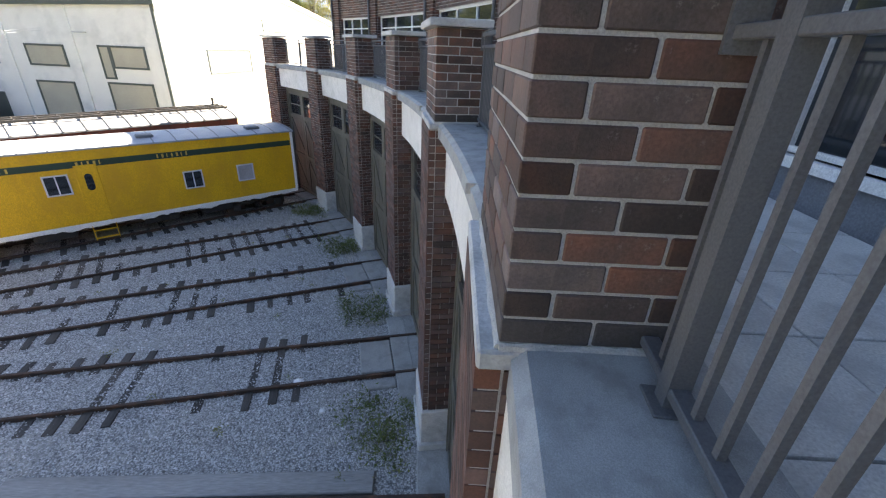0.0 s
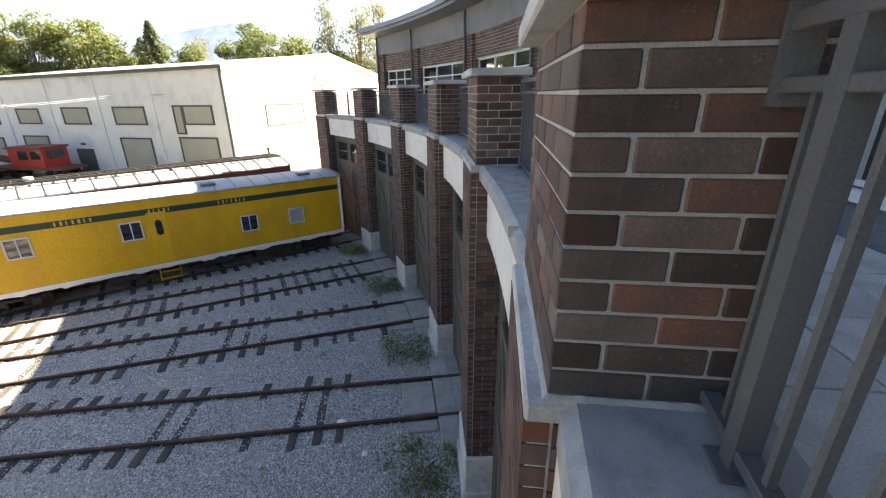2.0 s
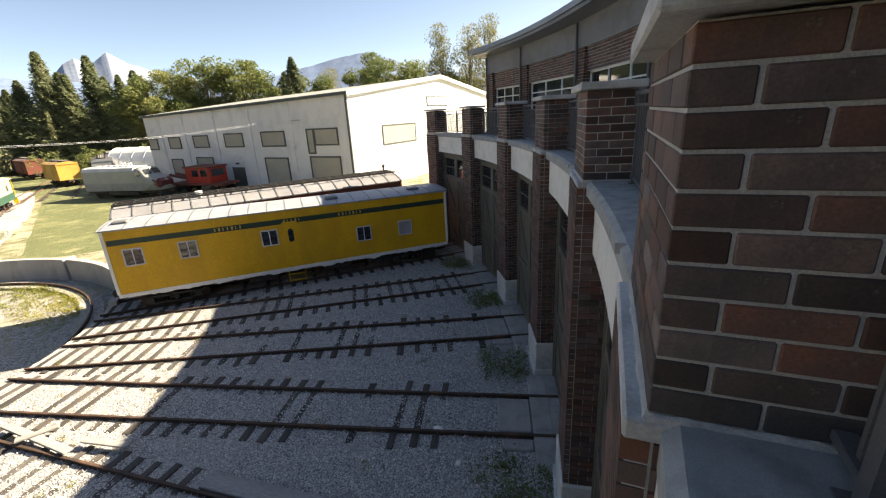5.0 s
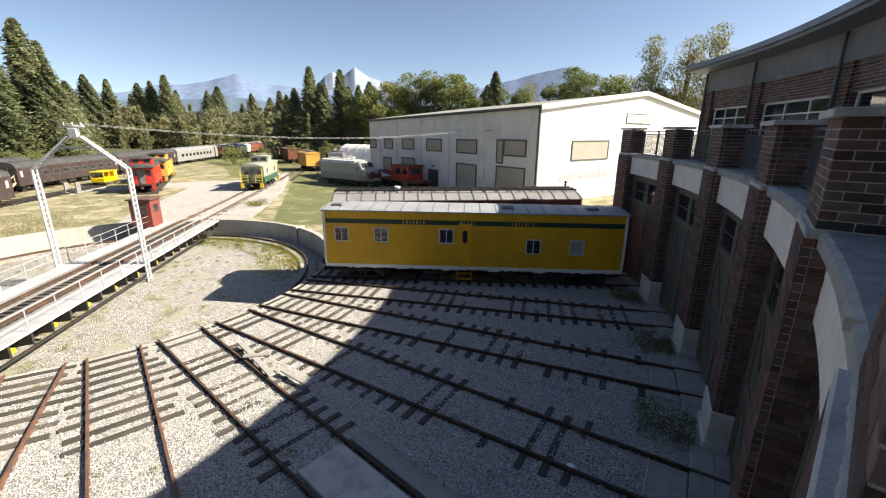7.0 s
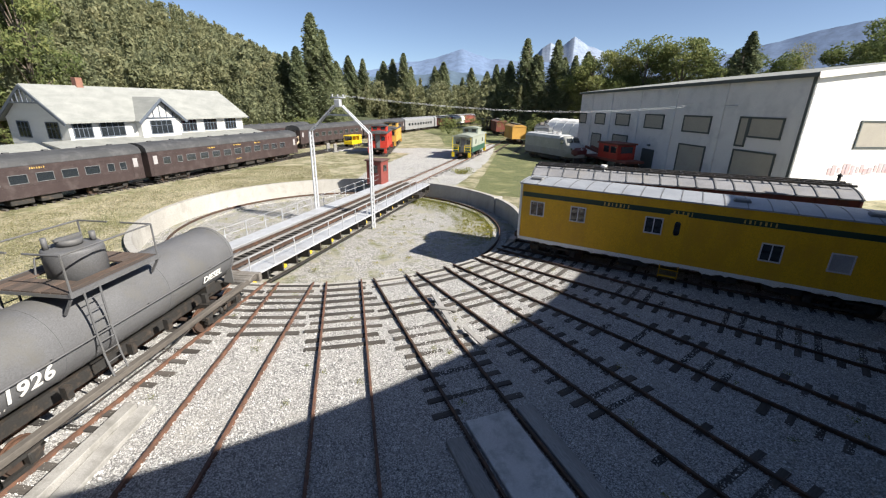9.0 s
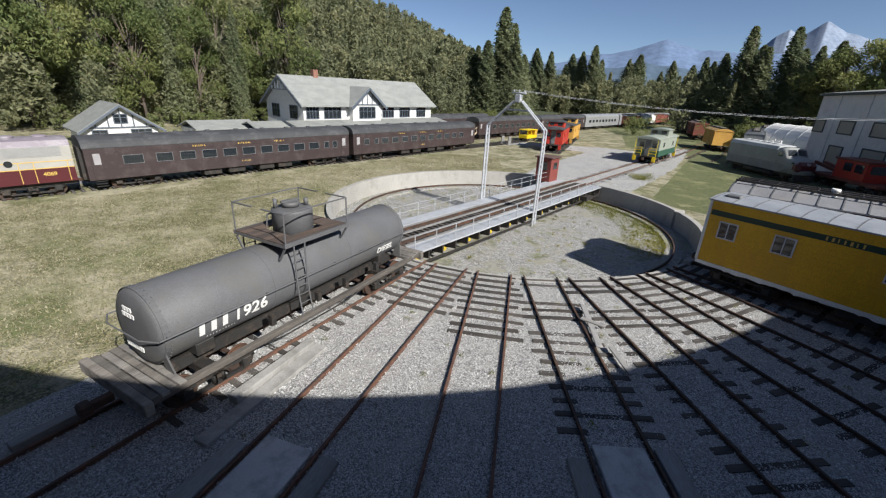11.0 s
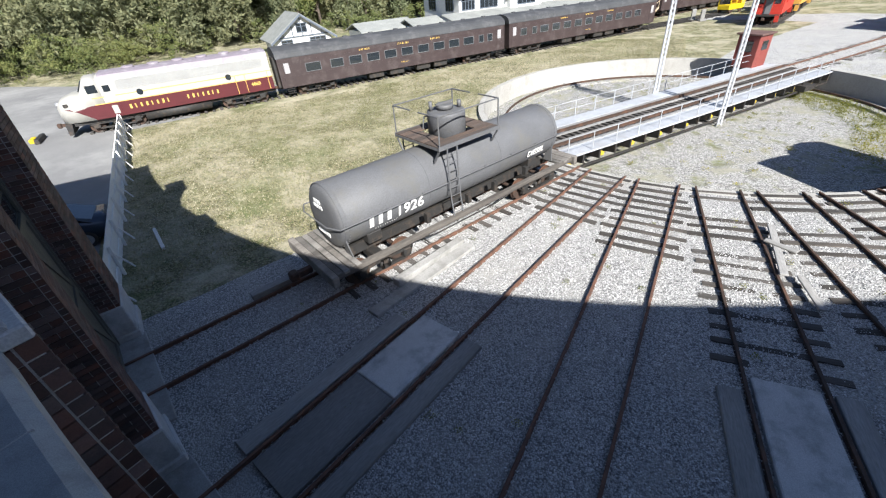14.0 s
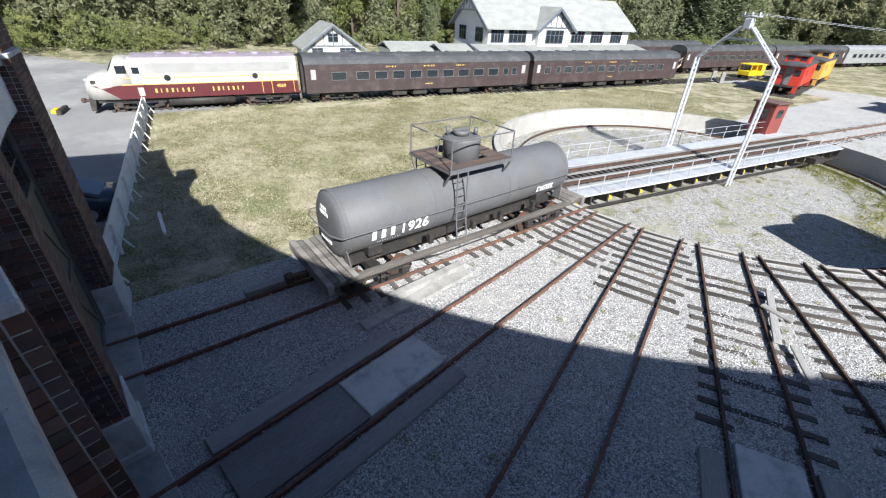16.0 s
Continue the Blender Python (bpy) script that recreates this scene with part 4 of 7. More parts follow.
# --- oxide red boxcar on the next track, roof walk on top
def box_car(m, L, hw, ze, zr, material, label, walk_=True, group="goods cars", doors=True, roof_m=None):
    c = thing("box_car", m, label, "railway car", group)
    h = L / 2
    part("body", bm_box(-h, h, -hw, hw, 1.05, ze), material, c)
    bm = bmesh.new()
    profile_body(bm, -h - 0.08, h + 0.08, roof_prof(hw, ze + 0.03, zr))
    part("roof", bm, roof_m or M_SILVER, c, "weathered metal roof")
    n = int(L / 0.8)
    for i in range(n + 1):
        x = -h + L * i / n
        for s in (-1, 1):
            part("side_post", bm_box(x - 0.04, x + 0.04, s * hw - 0.035, s * hw + 0.035, 1.0, ze), material, c)
        bm = bmesh.new()
        profile_body(bm, x - 0.03, x + 0.03, roof_prof(hw, ze + 0.06, zr + 0.03, over=0.07, t=0.02))
        part("roof_rib", bm, M_GREYRIB, c)
    if walk_:
        for y in (-0.28, 0.0, 0.28):
            part("walk_board", bm_box(-h - 0.1, h + 0.1, y - 0.11, y + 0.11, zr + 0.13, zr + 0.17), M_DECK, c)
        for i in range(int(L / 1.5)):
            x = -h + 0.5 + i * 1.5
            part("walk_saddle", bm_box(x, x + 0.08, -0.55, 0.55, zr - 0.05, zr + 0.13), M_BLACKSTEEL, c)
    if doors:
        for s in (-1, 1):
            part("sliding_door", bm_box(-0.95, 0.95, s * hw - 0.06, s * hw + 0.06, 1.12, ze - 0.15, bevel=0.015), material, c)
    bm = bmesh.new()
    box(bm, -h, h, -0.4, 0.4, 0.7, 1.05)
    part("underframe", bm, M_BLACKSTEEL, c)
    for x in (-h + 1.6, h - 1.6):
        truck(c, x)
    for x, s in ((-h, -1), (h, 1)):
        coupler(c, x, s)
    return c


red = box_car(pose(0, 0, 0, 0, 0, -90 + 6 * DEL) @ Matrix.Translation((20.7, 0, 0)), 14.4, 1.35, 3.95, 4.32, M_BOXRED, "oxide red boxcar with pale ribbed roof and running boards", walk_=False, roof_m=M_ROOFGREY)
bm = bmesh.new()
for y in (-0.75, 0.75):
    for i in range(20):
        x = -7.1 + i * 0.73
        box(bm, x, x + 0.05, 0.05 if y > 0 else -0.55, 0.55 if y > 0 else -0.05, 4.42, 4.46)
for y in (-0.95, 0.0, 0.95):
    box(bm, -7.2, 7.2, y * 0.58 - 0.05, y * 0.58 + 0.05, 4.38, 4.48)
part("roof_rack", bm, M_BLACKSTEEL, red)
bm = bmesh.new()
tube(bm, (6.9, 0.5, 4.0), (6.9, 0.5, 4.75), 0.07, 10)
tube(bm, (6.9, 0.5, 4.72), (6.9, 0.5, 4.84), 0.13, 10, 0.04)
part("smoke_jack", bm, M_BLACKSTEEL, red)
bm = bmesh.new()
tube(bm, (-3.6, -0.2, 4.05), (-3.6, -0.2, 4.5), 0.12, 12, 0.09)
tube(bm, (-3.6, -0.2, 4.5), (-3.6, -0.2, 4.62), 0.16, 12)
part("roof_ventilator", bm, M_WHITE, red, "white roof ventilator")


# --- tank car
def tank_car():
    c = thing("tank_car", pose(0, 0, 0.12, 0, 0, -90 - 2 * DEL) @ Matrix.Translation((19.68, 0, 0)), "weathered black tank car with dome platform and white lettering", "tank car")
    R, zc, h = 0.99, 2.13, 4.7
    rings = []
    for x, r in ((-h - 0.2, 0.02), (-h - 0.18, R * 0.6), (-h - 0.13, R * 0.88), (-h - 0.07, R * 0.965), (-h, R), (-h + 1.9, R), (0, R * 1.012), (h - 1.9, R), (h, R), (h + 0.07, R * 0.965), (h + 0.13, R * 0.88), (h + 0.18, R * 0.6), (h + 0.2, 0.02)):
        rings.append([Vector((x, r * math.cos(a), zc + r * math.sin(a))) for a in (2 * math.pi * i / 40 for i in range(40))])
    bm = bmesh.new()
    loft(bm, rings, smooth=True)
    part("tank_shell", bm, M_TANK, c, "dull black riveted tank shell")
    for x in (-h + 0.02, -1.62, 1.62, h - 0.02):
        bm = bmesh.new()
        loft(bm, [[Vector((x + dx, (R + rr) * math.cos(a), zc + (R + rr) * math.sin(a))) for a in (2 * math.pi * i / 40 for i in range(40))] for dx, rr in ((-0.07, 0), (-0.065, 0.014), (0.065, 0.014), (0.07, 0))], caps=False, smooth=False)
        part("seam_band", bm, M_TANK, c)
    bm = bmesh.new()
    for x in (-h - 0.0, -h + 0.1, h - 0.1, h):
        for i in range(48):
            a = 2 * math.pi * i / 48
            d = Vector((0, math.cos(a), math.sin(a)))
            p = Vector((x, 0, zc)) + d * (R + 0.012)
            beam(bm, p - d * 0.01, p + d * 0.012, 0.022, 0.022, up=(1, 0, 0))
    tagged(part("rivets", bm, M_TANK, c), kind="stuff")
    # dome with lid and fittings
    bm = bmesh.new()
    loft(bm, [[Vector((r * math.cos(a), r * math.sin(a), z)) for a in (2 * math.pi * i / 32 for i in range(32))] for z, r in ((3.1, 0.62), (3.95, 0.62), (4.0, 0.62), (4.03, 0.6), (4.045, 0.55), (4.05, 0.5), (4.1, 0.02))], smooth=True)
    dome = part("dome", bm, M_TANK, c, "black steel expansion dome")
    bm = bmesh.new()
    tube(bm, (0.05, 0, 4.1), (0.05, 0, 4.24), 0.27, 20)
    tube(bm, (-0.4, 0.2, 4.08), (-0.4, 0.2, 4.3), 0.07, 10)
    tube(bm, (0.42, -0.25, 4.06), (0.42, -0.25, 4.34), 0.06, 10)
    box(bm, -0.3, 0.4, -0.03, 0.03, 4.24, 4.3)
    part("dome_lid", bm, M_TANK, dome)
    bm = bmesh.new()
    path_tube(bm, [(-0.5, -0.66, 3.45), (-0.45, -0.68, 3.7), (0.4, -0.68, 3.78), (0.5, -0.67, 3.3)], 0.022)
    part("grab_iron", bm, M_TANK, dome)
    # platform of planks, brackets, railing
    for i in range(9):
        y = -1.12 + i * 0.249
        if abs(y + 0.125) < 0.6:
            for a, b in ((-1.3, -0.66), (0.66, 1.3)):
                part("platform_plank", bm_box(a, b, y + 0.015, y + 0.235, 3.36, 3.4), M_RUSTDECK, c)
        else:
            part("platform_plank", bm_box(-1.3, 1.3, y + 0.015, y + 0.235, 3.36, 3.4), M_RUSTDECK, c)
    bm = bmesh.new()
    for y in (-1.11, 1.11):
        box(bm, -1.32, 1.32, y - 0.025, y + 0.025, 3.28, 3.405)
    for x in (-1.28, 1.28):
        box(bm, x - 0.03, x + 0.03, -1.11, 1.11, 3.28, 3.36)
        for s in (-1, 1):
            beam(bm, (x, s * 1.06, 3.24), (x, s * 0.8, 2.84), 0.05, 0.05)
    part("platform_frame", bm, M_TANK, c)
    for s in (-1, 1):
        y = s * 1.1
        for e in (-1.27, 1.27):
            bm = bmesh.new()
            path_tube(bm, [(e, y, 3.35), (e, y, 4.28), (e, y - s * 0.9, 4.28)], 0.024)
            part("handrail", bm, M_TANK, c, "thin black pipe handrail")
        bm = bmesh.new()
        tube(bm, (-1.27, y, 4.28), (1.27, y, 4.28), 0.022, 6)
        part("top_rail", bm, M_TANK, c, "thin black pipe handrail")
    # ladder on each side
    for s in (-1, 1):
        bm = bmesh.new()
        rungs = []
        pts = [(3.3, 1.14), (2.9, 1.14), (2.2, 1.16), (1.6, 1.2), (1.05, 1.3)]
        for dx in (0.62, 1.02):
            loft(bm, [[Vector((dx + a, s * (ya + b), za)) for a, b in ((-0.022, -0.01), (0.022, -0.01), (0.022, 0.012), (-0.022, 0.012))] for za, ya in pts])
        for i in range(8):
            z = 1.15 + i * 0.28
            y = np.interp(z, [p[0] for p in pts[::-1]], [p[1] for p in pts[::-1]])
            rungs.append((s * y, z))
        lad = part("ladder", bm, M_TANK, c)
        for y, z in rungs:
            bm = bmesh.new()
            tube(bm, (0.62, y, z), (1.02, y, z), 0.014, 6)
            part("rung", bm, M_TANK, lad)
        bm = bmesh.new()
        path_tube(bm, [(-h - 0.3, s * 1.13, zc + 0.05), (h + 0.2, s * 1.13, zc + 0.05)], 0.02)
        for x in np.linspace(-h, h, 8):
            beam(bm, (x, s * 1.04, zc + 0.05), (x, s * 1.14, zc + 0.05), 0.03, 0.03)
        part("side_rail", bm, M_TANK, c)
    bm = bmesh.new()
    path_tube(bm, [(h + 0.22, -1.13, zc + 0.05), (h + 0.42, -0.7, zc + 0.05), (h + 0.42, 0.7, zc + 0.05), (h + 0.22, 1.13, zc + 0.05)], 0.02)
    part("end_rail", bm, M_TANK, c)
    # underframe: timber sides, planked ends, saddles and straps
    for y in (-1.3, 1.3):
        part("side_sill", bm_box(-5.4, 5.4, y - 0.09, y + 0.09, 0.9, 1.06, bevel=0.015), M_SILLWOOD, c, "dark weathered timber side sill")
    for e in (-1, 1):
        for i in range(4):
            xa = 4.62 + i * 0.205 + 0.01 * (i % 2)
            part("end_plank", bm_box(min(e * xa, e * (xa + 0.17)), max(e * xa, e * (xa + 0.17)), -1.4 + 0.03 * (i % 3), 1.4 - 0.04 * ((i + e) % 3), 1.0, 1.08 + 0.006 * (i % 2), bevel=0.01), M_DECK, c, "weathered deck plank")
        part("end_beam", bm_box(min(e * 5.42, e * 5.62), max(e * 5.42, e * 5.62), -1.48, 1.48, 0.76, 1.1, bevel=0.02), M_DECK, c)
        bm = bmesh.new()
        x = e * 3.7
        box(bm, x - 0.25, x + 0.25, -0.7, 0.7, 1.05, 1.42, bevel=0.03)
        part("saddle", bm, M_BLACKSTEEL, c)
        for s in (-1, 1):
            bm = bmesh.new()
            loft(bm, [[Vector((e * 4.62 + d, s * 0.55, 1.05)), Vector((e * 4.62 + d, s * 0.95, 1.05)), Vector((e * 4.72 + d, s * 0.85, 1.75)), Vector((e * 4.72 + d, s * 0.7, 1.75))] for d in (0, 0.04)])
            part("head_brace", bm, M_TANK, c)
    bm = bmesh.new()
    box(bm, -5.4, 5.4, -0.35, 0.35, 0.72, 1.06)
    part("centre_sill", bm, M_BLACKSTEEL, c)
    bm = bmesh.new()
    for s in (-1, 1):
        path_tube(bm, [(-4.2, s * 0.9, 0.82), (-1.4, s * 0.9, 0.42), (1.4, s * 0.9, 0.42), (4.2, s * 0.9, 0.82)], 0.025)
        for x in (-2.9, -1.2, 0.1, 1.9):
            box(bm, x - 0.08, x + 0.08, s * 1.0 - 0.08, s * 1.0 + 0.08, 1.08, 1.4)
    tube(bm, (-1.9, -0.8, 1.2), (-1.1, -0.8, 1.2), 0.17, 14)
    tube(bm, (-2.5, -0.85, 1.2), (-1.9, -0.85, 1.2), 0.09, 10)
    part("brake_gear", bm, M_BLACKSTEEL, c)
    for x in (-3.7, 3.7):
        truck(c, x, 1.65, 0.92)
    for x, s in ((-5.6, -1), (5.6, 1)):
        coupler(c, x, s)
    return c, R, zc, h


tank, TR_, TZ, TH = tank_car()


def on_tank(x, ang_deg, body, size, name="lettering", bars=False, spacing=1.0):
    """Lettering bent onto the shell of the tank, on its +y side, read from there."""
    me = text_mesh(body, size, M_WHITE, 0.004, spacing)
    for v in me.vertices:
        a = radians(ang_deg) + v.co.y / TR_
        r = TR_ * 1.012 + 0.034 + v.co.z
        v.co = (x - v.co.x, r * math.cos(a), TZ + r * math.sin(a))
    ob = new(name, me)
    ob.parent = tank
    return ob


on_tank(2.5, -22, "1926", 0.50, "number_lettering", spacing=1.06)
on_tank(-3.5, -24, "DIESEL", 0.33, "word_lettering")


def tank_bars(x0, n, ang_deg, size, pitch):
    for i in range(n):
        bm = bmesh.new()
        xa = x0 - i * pitch
        for a0, a1, w0, w1 in ((0, size, 0, 0.42),):
            pts = []
            for a, w in ((a0, w0), (a0, w1), (a1, w1), (a1, w0)):
                t = radians(ang_deg) + a / TR_
                r = TR_ * 1.012 + 0.018
                pts.append(Vector((xa - w * size, r * math.cos(t), TZ + r * math.sin(t))))
            bm.faces.new([bm.verts.new(p) for p in pts])
        part("initials_bar", bm, M_WHITE, tank)


tank_bars(3.95, 3, -22, 0.34, 0.31)
tank_bars(3.75, 10, -31, 0.06, 0.085)
bm = bmesh.new()
for z, n, w in ((2.62, 3, 0.1), (2.46, 4, 0.1), (1.62, 8, 0.07)):
    for i in range(n):
        y = -n * w * 0.65 + i * w * 1.3
        box(bm, TH + 0.215, TH + 0.235, y, y + w, z, z + 0.11)
part("end_bars", bm, M_WHITE, tank)

# ---------------------------------------------------------------- the passenger train
TU = 60.0
TD = 22.55


def train(s):
    return pose(0, 0, 0, 0, 0, TU) @ Matrix.Translation((s, TD, 0))


def coach_prof(hw, zb, ze, zr, n=10):
    pts = [(hw, zb), (hw, ze)]
    for i in range(1, n):
        a = math.pi * i / n
        pts.append((hw * math.cos(a) * (1 if abs(math.cos(a)) < 0.9 else 1), ze + (zr - ze) * math.sin(a) ** 0.8))
    return pts + [(-hw, ze), (-hw, zb)]


def coach(m, L, label, side_m=M_MAROON, roof_m=M_COACHROOF, wins=(), words=True, group="passenger coaches", hw=1.4, stripe=None, open_end=False):
    c = thing("passenger_coach", m, label, "railway coach", group)
    h = L / 2
    bm = bmesh.new()
    box(bm, -h, h, -hw, hw, 0.78, 2.95)
    part("body", bm, side_m, c)
    bm = bmesh.new()
    profile_body(bm, -h - 0.05, h + 0.05, coach_prof(hw + 0.02, 2.95, 3.0, 3.72))
    part("roof", bm, roof_m, c, "dark rounded coach roof")
    for x in np.linspace(-h + 1.5, h - 1.5, 9):
        part("roof_vent", bm_box(x - 0.18, x + 0.18, -0.14, 0.14, 3.66, 3.8, bevel=0.03), roof_m, c)
    for z in (0.8, 1.55, 2.62):
        part("belt_rail", bm_box(-h, h, -hw - 0.012, -hw + 0.002, z, z + 0.05), side_m, c)
    for x, w in wins:
        sash_window(c, x, -hw - 0.004, 1.78, 2.36, w, M_GREYRIB, bars=0, t=0.035)
    for x in (-h + 0.65, h - 0.65):
        d = part("vestibule_door", bm_box(x - 0.34, x + 0.34, -hw - 0.016, -hw + 0.01, 0.85, 2.8, bevel=0.01), side_m, c)
        part("pane", bm_box(x - 0.2, x + 0.2, -hw - 0.03, -hw - 0.012, 1.85, 2.6), M_BLIND, d)
        bm = bmesh.new()
        for i in range(3):
            box(bm, x - 0.33, x + 0.33, -hw + 0.02 - 0.0, -hw + 0.35, 0.32 + 0.18 * i, 0.35 + 0.18 * i)
        part("step", bm, M_BLACKSTEEL, c)
    if words:
        glyphs(c, -0.4 * h * 0.1 - 3.2, -hw - 0.014, 2.68, 0.13, 7, M_GOLD, 1.1)
        glyphs(c, 0, -hw - 0.014, 2.68, 0.13, 8, M_GOLD, 1.1)
        glyphs(c, 3.2, -hw - 0.014, 2.68, 0.13, 7, M_GOLD, 1.1)
        glyphs(c, 0, -hw - 0.014, 1.2, 0.09, 8, M_GOLD, 1.1)
    bm = bmesh.new()
    box(bm, -h, h, -0.3, 0.3, 0.55, 0.8)
    for x in (-3.5, -1.5, 1.2, 3.0):
        box(bm, x, x + 1.4, -1.2, -0.35, 0.3, 0.78, bevel=0.04)
        box(bm, x, x + 1.4, 0.35, 1.2, 0.3, 0.78, bevel=0.04)
    part("underframe", bm, M_BLACKSTEEL, c)
    for e in (-1, 1):
        truck(c, e * (h - 2.9), 2.4)
        bm = bmesh.new()
        box(bm, min(e * h, e * (h + 0.18)), max(e * h, e * (h + 0.18)), -0.55, 0.55, 0.75, 3.0)
        part("gangway", bm, M_BLACKSTEEL, c)
        coupler(c, e * h, e)
    return c


W1 = [(-8.2, 1.2)] + [(-6.2 + 1.62 * i, 1.05) for i in range(9)] + [(8.2, 0.5), (9.2, 0.5)]
W2 = [(-9.0, 0.7), (-7.6, 0.5), (-6.3, 1.0)] + [(-4.7 + 1.55 * i, 0.95) for i in range(9)]
coach(train(-9.2), 21.9, "brown-maroon passenger coach with gold lettering and dark roof", wins=W1)
coach(train(13.15), 21.6, "brown-maroon passenger coach at the end of the train", wins=W2)


# --- streamlined diesel
def diesel(m, L, label, lower, upper, roof_m, hw=1.38, zr=3.72, nose=-1, group="diesel locomotives"):
    c = thing("diesel_locomotive", m, label, "locomotive", group)
    h = L / 2

    def sect(x, w, zt_, zb=0.95, top=0.35):
        return [Vector((x, a * w, z)) for a, z in ((1, zb), (1, zt_ - top), (0.86, zt_ - 0.12), (0.45, zt_), (-0.45, zt_), (-0.86, zt_ - 0.12), (-1, zt_ - top), (-1, zb))]

    xs = -h + 2.9
    bm = bmesh.new()
    loft(bm, [sect(xs, hw, zr - 0.14, zb=1.86), sect(h, hw, zr - 0.14, zb=1.86)])
    part("body", bm, upper, c, "cream upper body side")
    bm = bmesh.new()
    loft(bm, [[Vector((x, a * hw * 1.003, z)) for a, z in ((1, 0.95), (1, 1.86), (-1, 1.86), (-1, 0.95))] for x in (xs - 0.9, h)])
    part("lower_body", bm, lower, c, "dark red lower body side")
    bm = bmesh.new()
    loft(bm, [[Vector((x, a * hw, z)) for a, z in ((1.0, zr - 0.5), (0.86, zr - 0.12), (0.45, zr), (-0.45, zr), (-0.86, zr - 0.12), (-1.0, zr - 0.5))] for x in (xs + 0.2, h + 0.02)])
    part("roof", bm, roof_m, c, "faded mauve roof")
    # cab and rounded nose
    bm = bmesh.new()
    loft(bm, [sect(xs, hw, zr - 0.14), sect(xs - 0.75, hw, zr - 0.16), sect(xs - 1.25, hw * 0.985, 2.72, top=0.3), sect(xs - 1.9, hw * 0.94, 2.62, top=0.35), sect(xs - 2.5, hw * 0.8, 2.42, top=0.45), sect(xs - 2.82, hw * 0.55, 2.05, top=0.5), sect(xs - 2.93, hw * 0.25, 1.75, top=0.4)], smooth=False)
    for f in bm.faces:
        f.smooth = True
    part("nose", bm, upper, c, "cream rounded nose and cab")
    bm = bmesh.new()
    for s in (-1, 1):
        loft(bm, [[Vector((xs - 0.9, s * hw * 1.006, 0.97)), Vector((xs - 0.9, s * hw * 1.006, 1.84)), Vector((xs - 0.9, s * (hw - 0.05), 1.84)), Vector((xs - 0.9, s * (hw - 0.05), 0.97))], [Vector((xs - 1.75, s * hw * 0.965, 1.6)), Vector((xs - 2.35, s * hw * 0.87, 1.84)), Vector((xs - 2.35, s * hw * 0.7, 1.84)), Vector((xs - 1.75, s * hw * 0.8, 1.6))]])
    part("nose_stripe", bm, lower, c)
    for z in (1.86, 2.28):
        part("gold_line", bm_box(xs - 0.6, h, -hw - 0.012, -hw + 0.01, z, z + 0.05), M_GOLD, c)
    # cab windows
    bm = bmesh.new()
    for s in (-1, 1):
        box(bm, xs - 0.72, xs - 0.12, s * hw - 0.012, s * hw + 0.012, 2.62, 3.12)
        loft(bm, [[Vector((xs - 0.86, s * 0.12, 3.38)), Vector((xs - 0.86, s * 1.0, 3.34)), Vector((xs - 1.2, s * 1.05, 2.78)), Vector((xs - 1.2, s * 0.12, 2.82))], [Vector((xs - 0.90, s * 0.12, 3.40)), Vector((xs - 0.90, s * 1.0, 3.36)), Vector((xs - 1.24, s * 1.05, 2.80)), Vector((xs - 1.24, s * 0.12, 2.84))]])
    part("cab_window", bm, M_GLASS, c)
    for x in (xs + 2.2, h - 3.1):
        bm = bmesh.new()
        tube(bm, (x, -hw - 0.02, 2.28), (x, -hw + 0.05, 2.28), 0.2, 18)
        part("porthole", bm, M_GLASS, c)
    d = part("cab_door", bm_box(xs + 0.1, xs + 0.75, -hw - 0.02, -hw + 0.02, 1.92, 3.1, bevel=0.01), upper, c)
    part("lower_door", bm_box(xs + 0.1, xs + 0.75, -hw - 0.02, -hw + 0.02, 1.0, 1.85, bevel=0.01), lower, c)
    part("door_step", bm_box(xs + 0.25, xs + 0.6, -hw - 0.03, -hw - 0.015, 1.15, 1.7, bevel=0.01), upper, c, "pale step recess")
    part("pane", bm_box(xs + 0.22, xs + 0.62, -hw - 0.03, -hw - 0.012, 2.6, 3.0), M_GLASS, d)
    bm = bmesh.new()
    for i in range(10):
        box(bm, xs + 1.0, h - 0.5, -hw - 0.015, -hw + 0.02, 2.62 + i * 0.065, 2.655 + i * 0.065)
    part("side_grille", bm, M_STAINLESS, c, "dull stainless air grille")
    for x in np.linspace(xs + 2, h - 1.2, 6):
        bm = bmesh.new()
        tube(bm, (x, 0, zr - 0.03), (x, 0, zr + 0.12), 0.42, 18, 0.36)
        part("roof_fan", bm, roof_m, c)
    bm = bmesh.new()
    tube(bm, (xs - 2.95, 0, 2.05), (xs - 2.7, 0, 2.05), 0.17, 16)
    part("headlight", bm, M_STAINLESS, c)
    for s in (-1, 1):
        part("number_box", bm_box(xs - 2.35, xs - 1.95, s * hw * 0.88 - 0.03, s * hw * 0.88 + 0.03, 2.0, 2.2), M_BLACKSTEEL, c)
    bm = bmesh.new()
    box(bm, -h + 0.6, h, -1.1, 1.1, 0.7, 0.96)
    tube(bm, (-2.2, -1.0, 0.6), (2.2, -1.0, 0.6), 0.3, 14)
    tube(bm, (-2.2, 1.0, 0.6), (2.2, 1.0, 0.6), 0.3, 14)
    loft(bm, [[Vector((-h + 0.05, a, 0.2)), Vector((-h + 0.1, a, 0.95)), Vector((-h + 0.5, a, 0.95)), Vector((-h + 0.3, a, 0.2))] for a in (-1.1, 1.1)])
    part("underframe", bm, M_BLACKSTEEL, c)
    for x in (-h + 3.0, h - 2.3):
        truck(c, x, 2.5, 1.05)
    coupler(c, h, 1)
    coupler(c, -h + 0.1, -1)
    return c, xs, h, hw


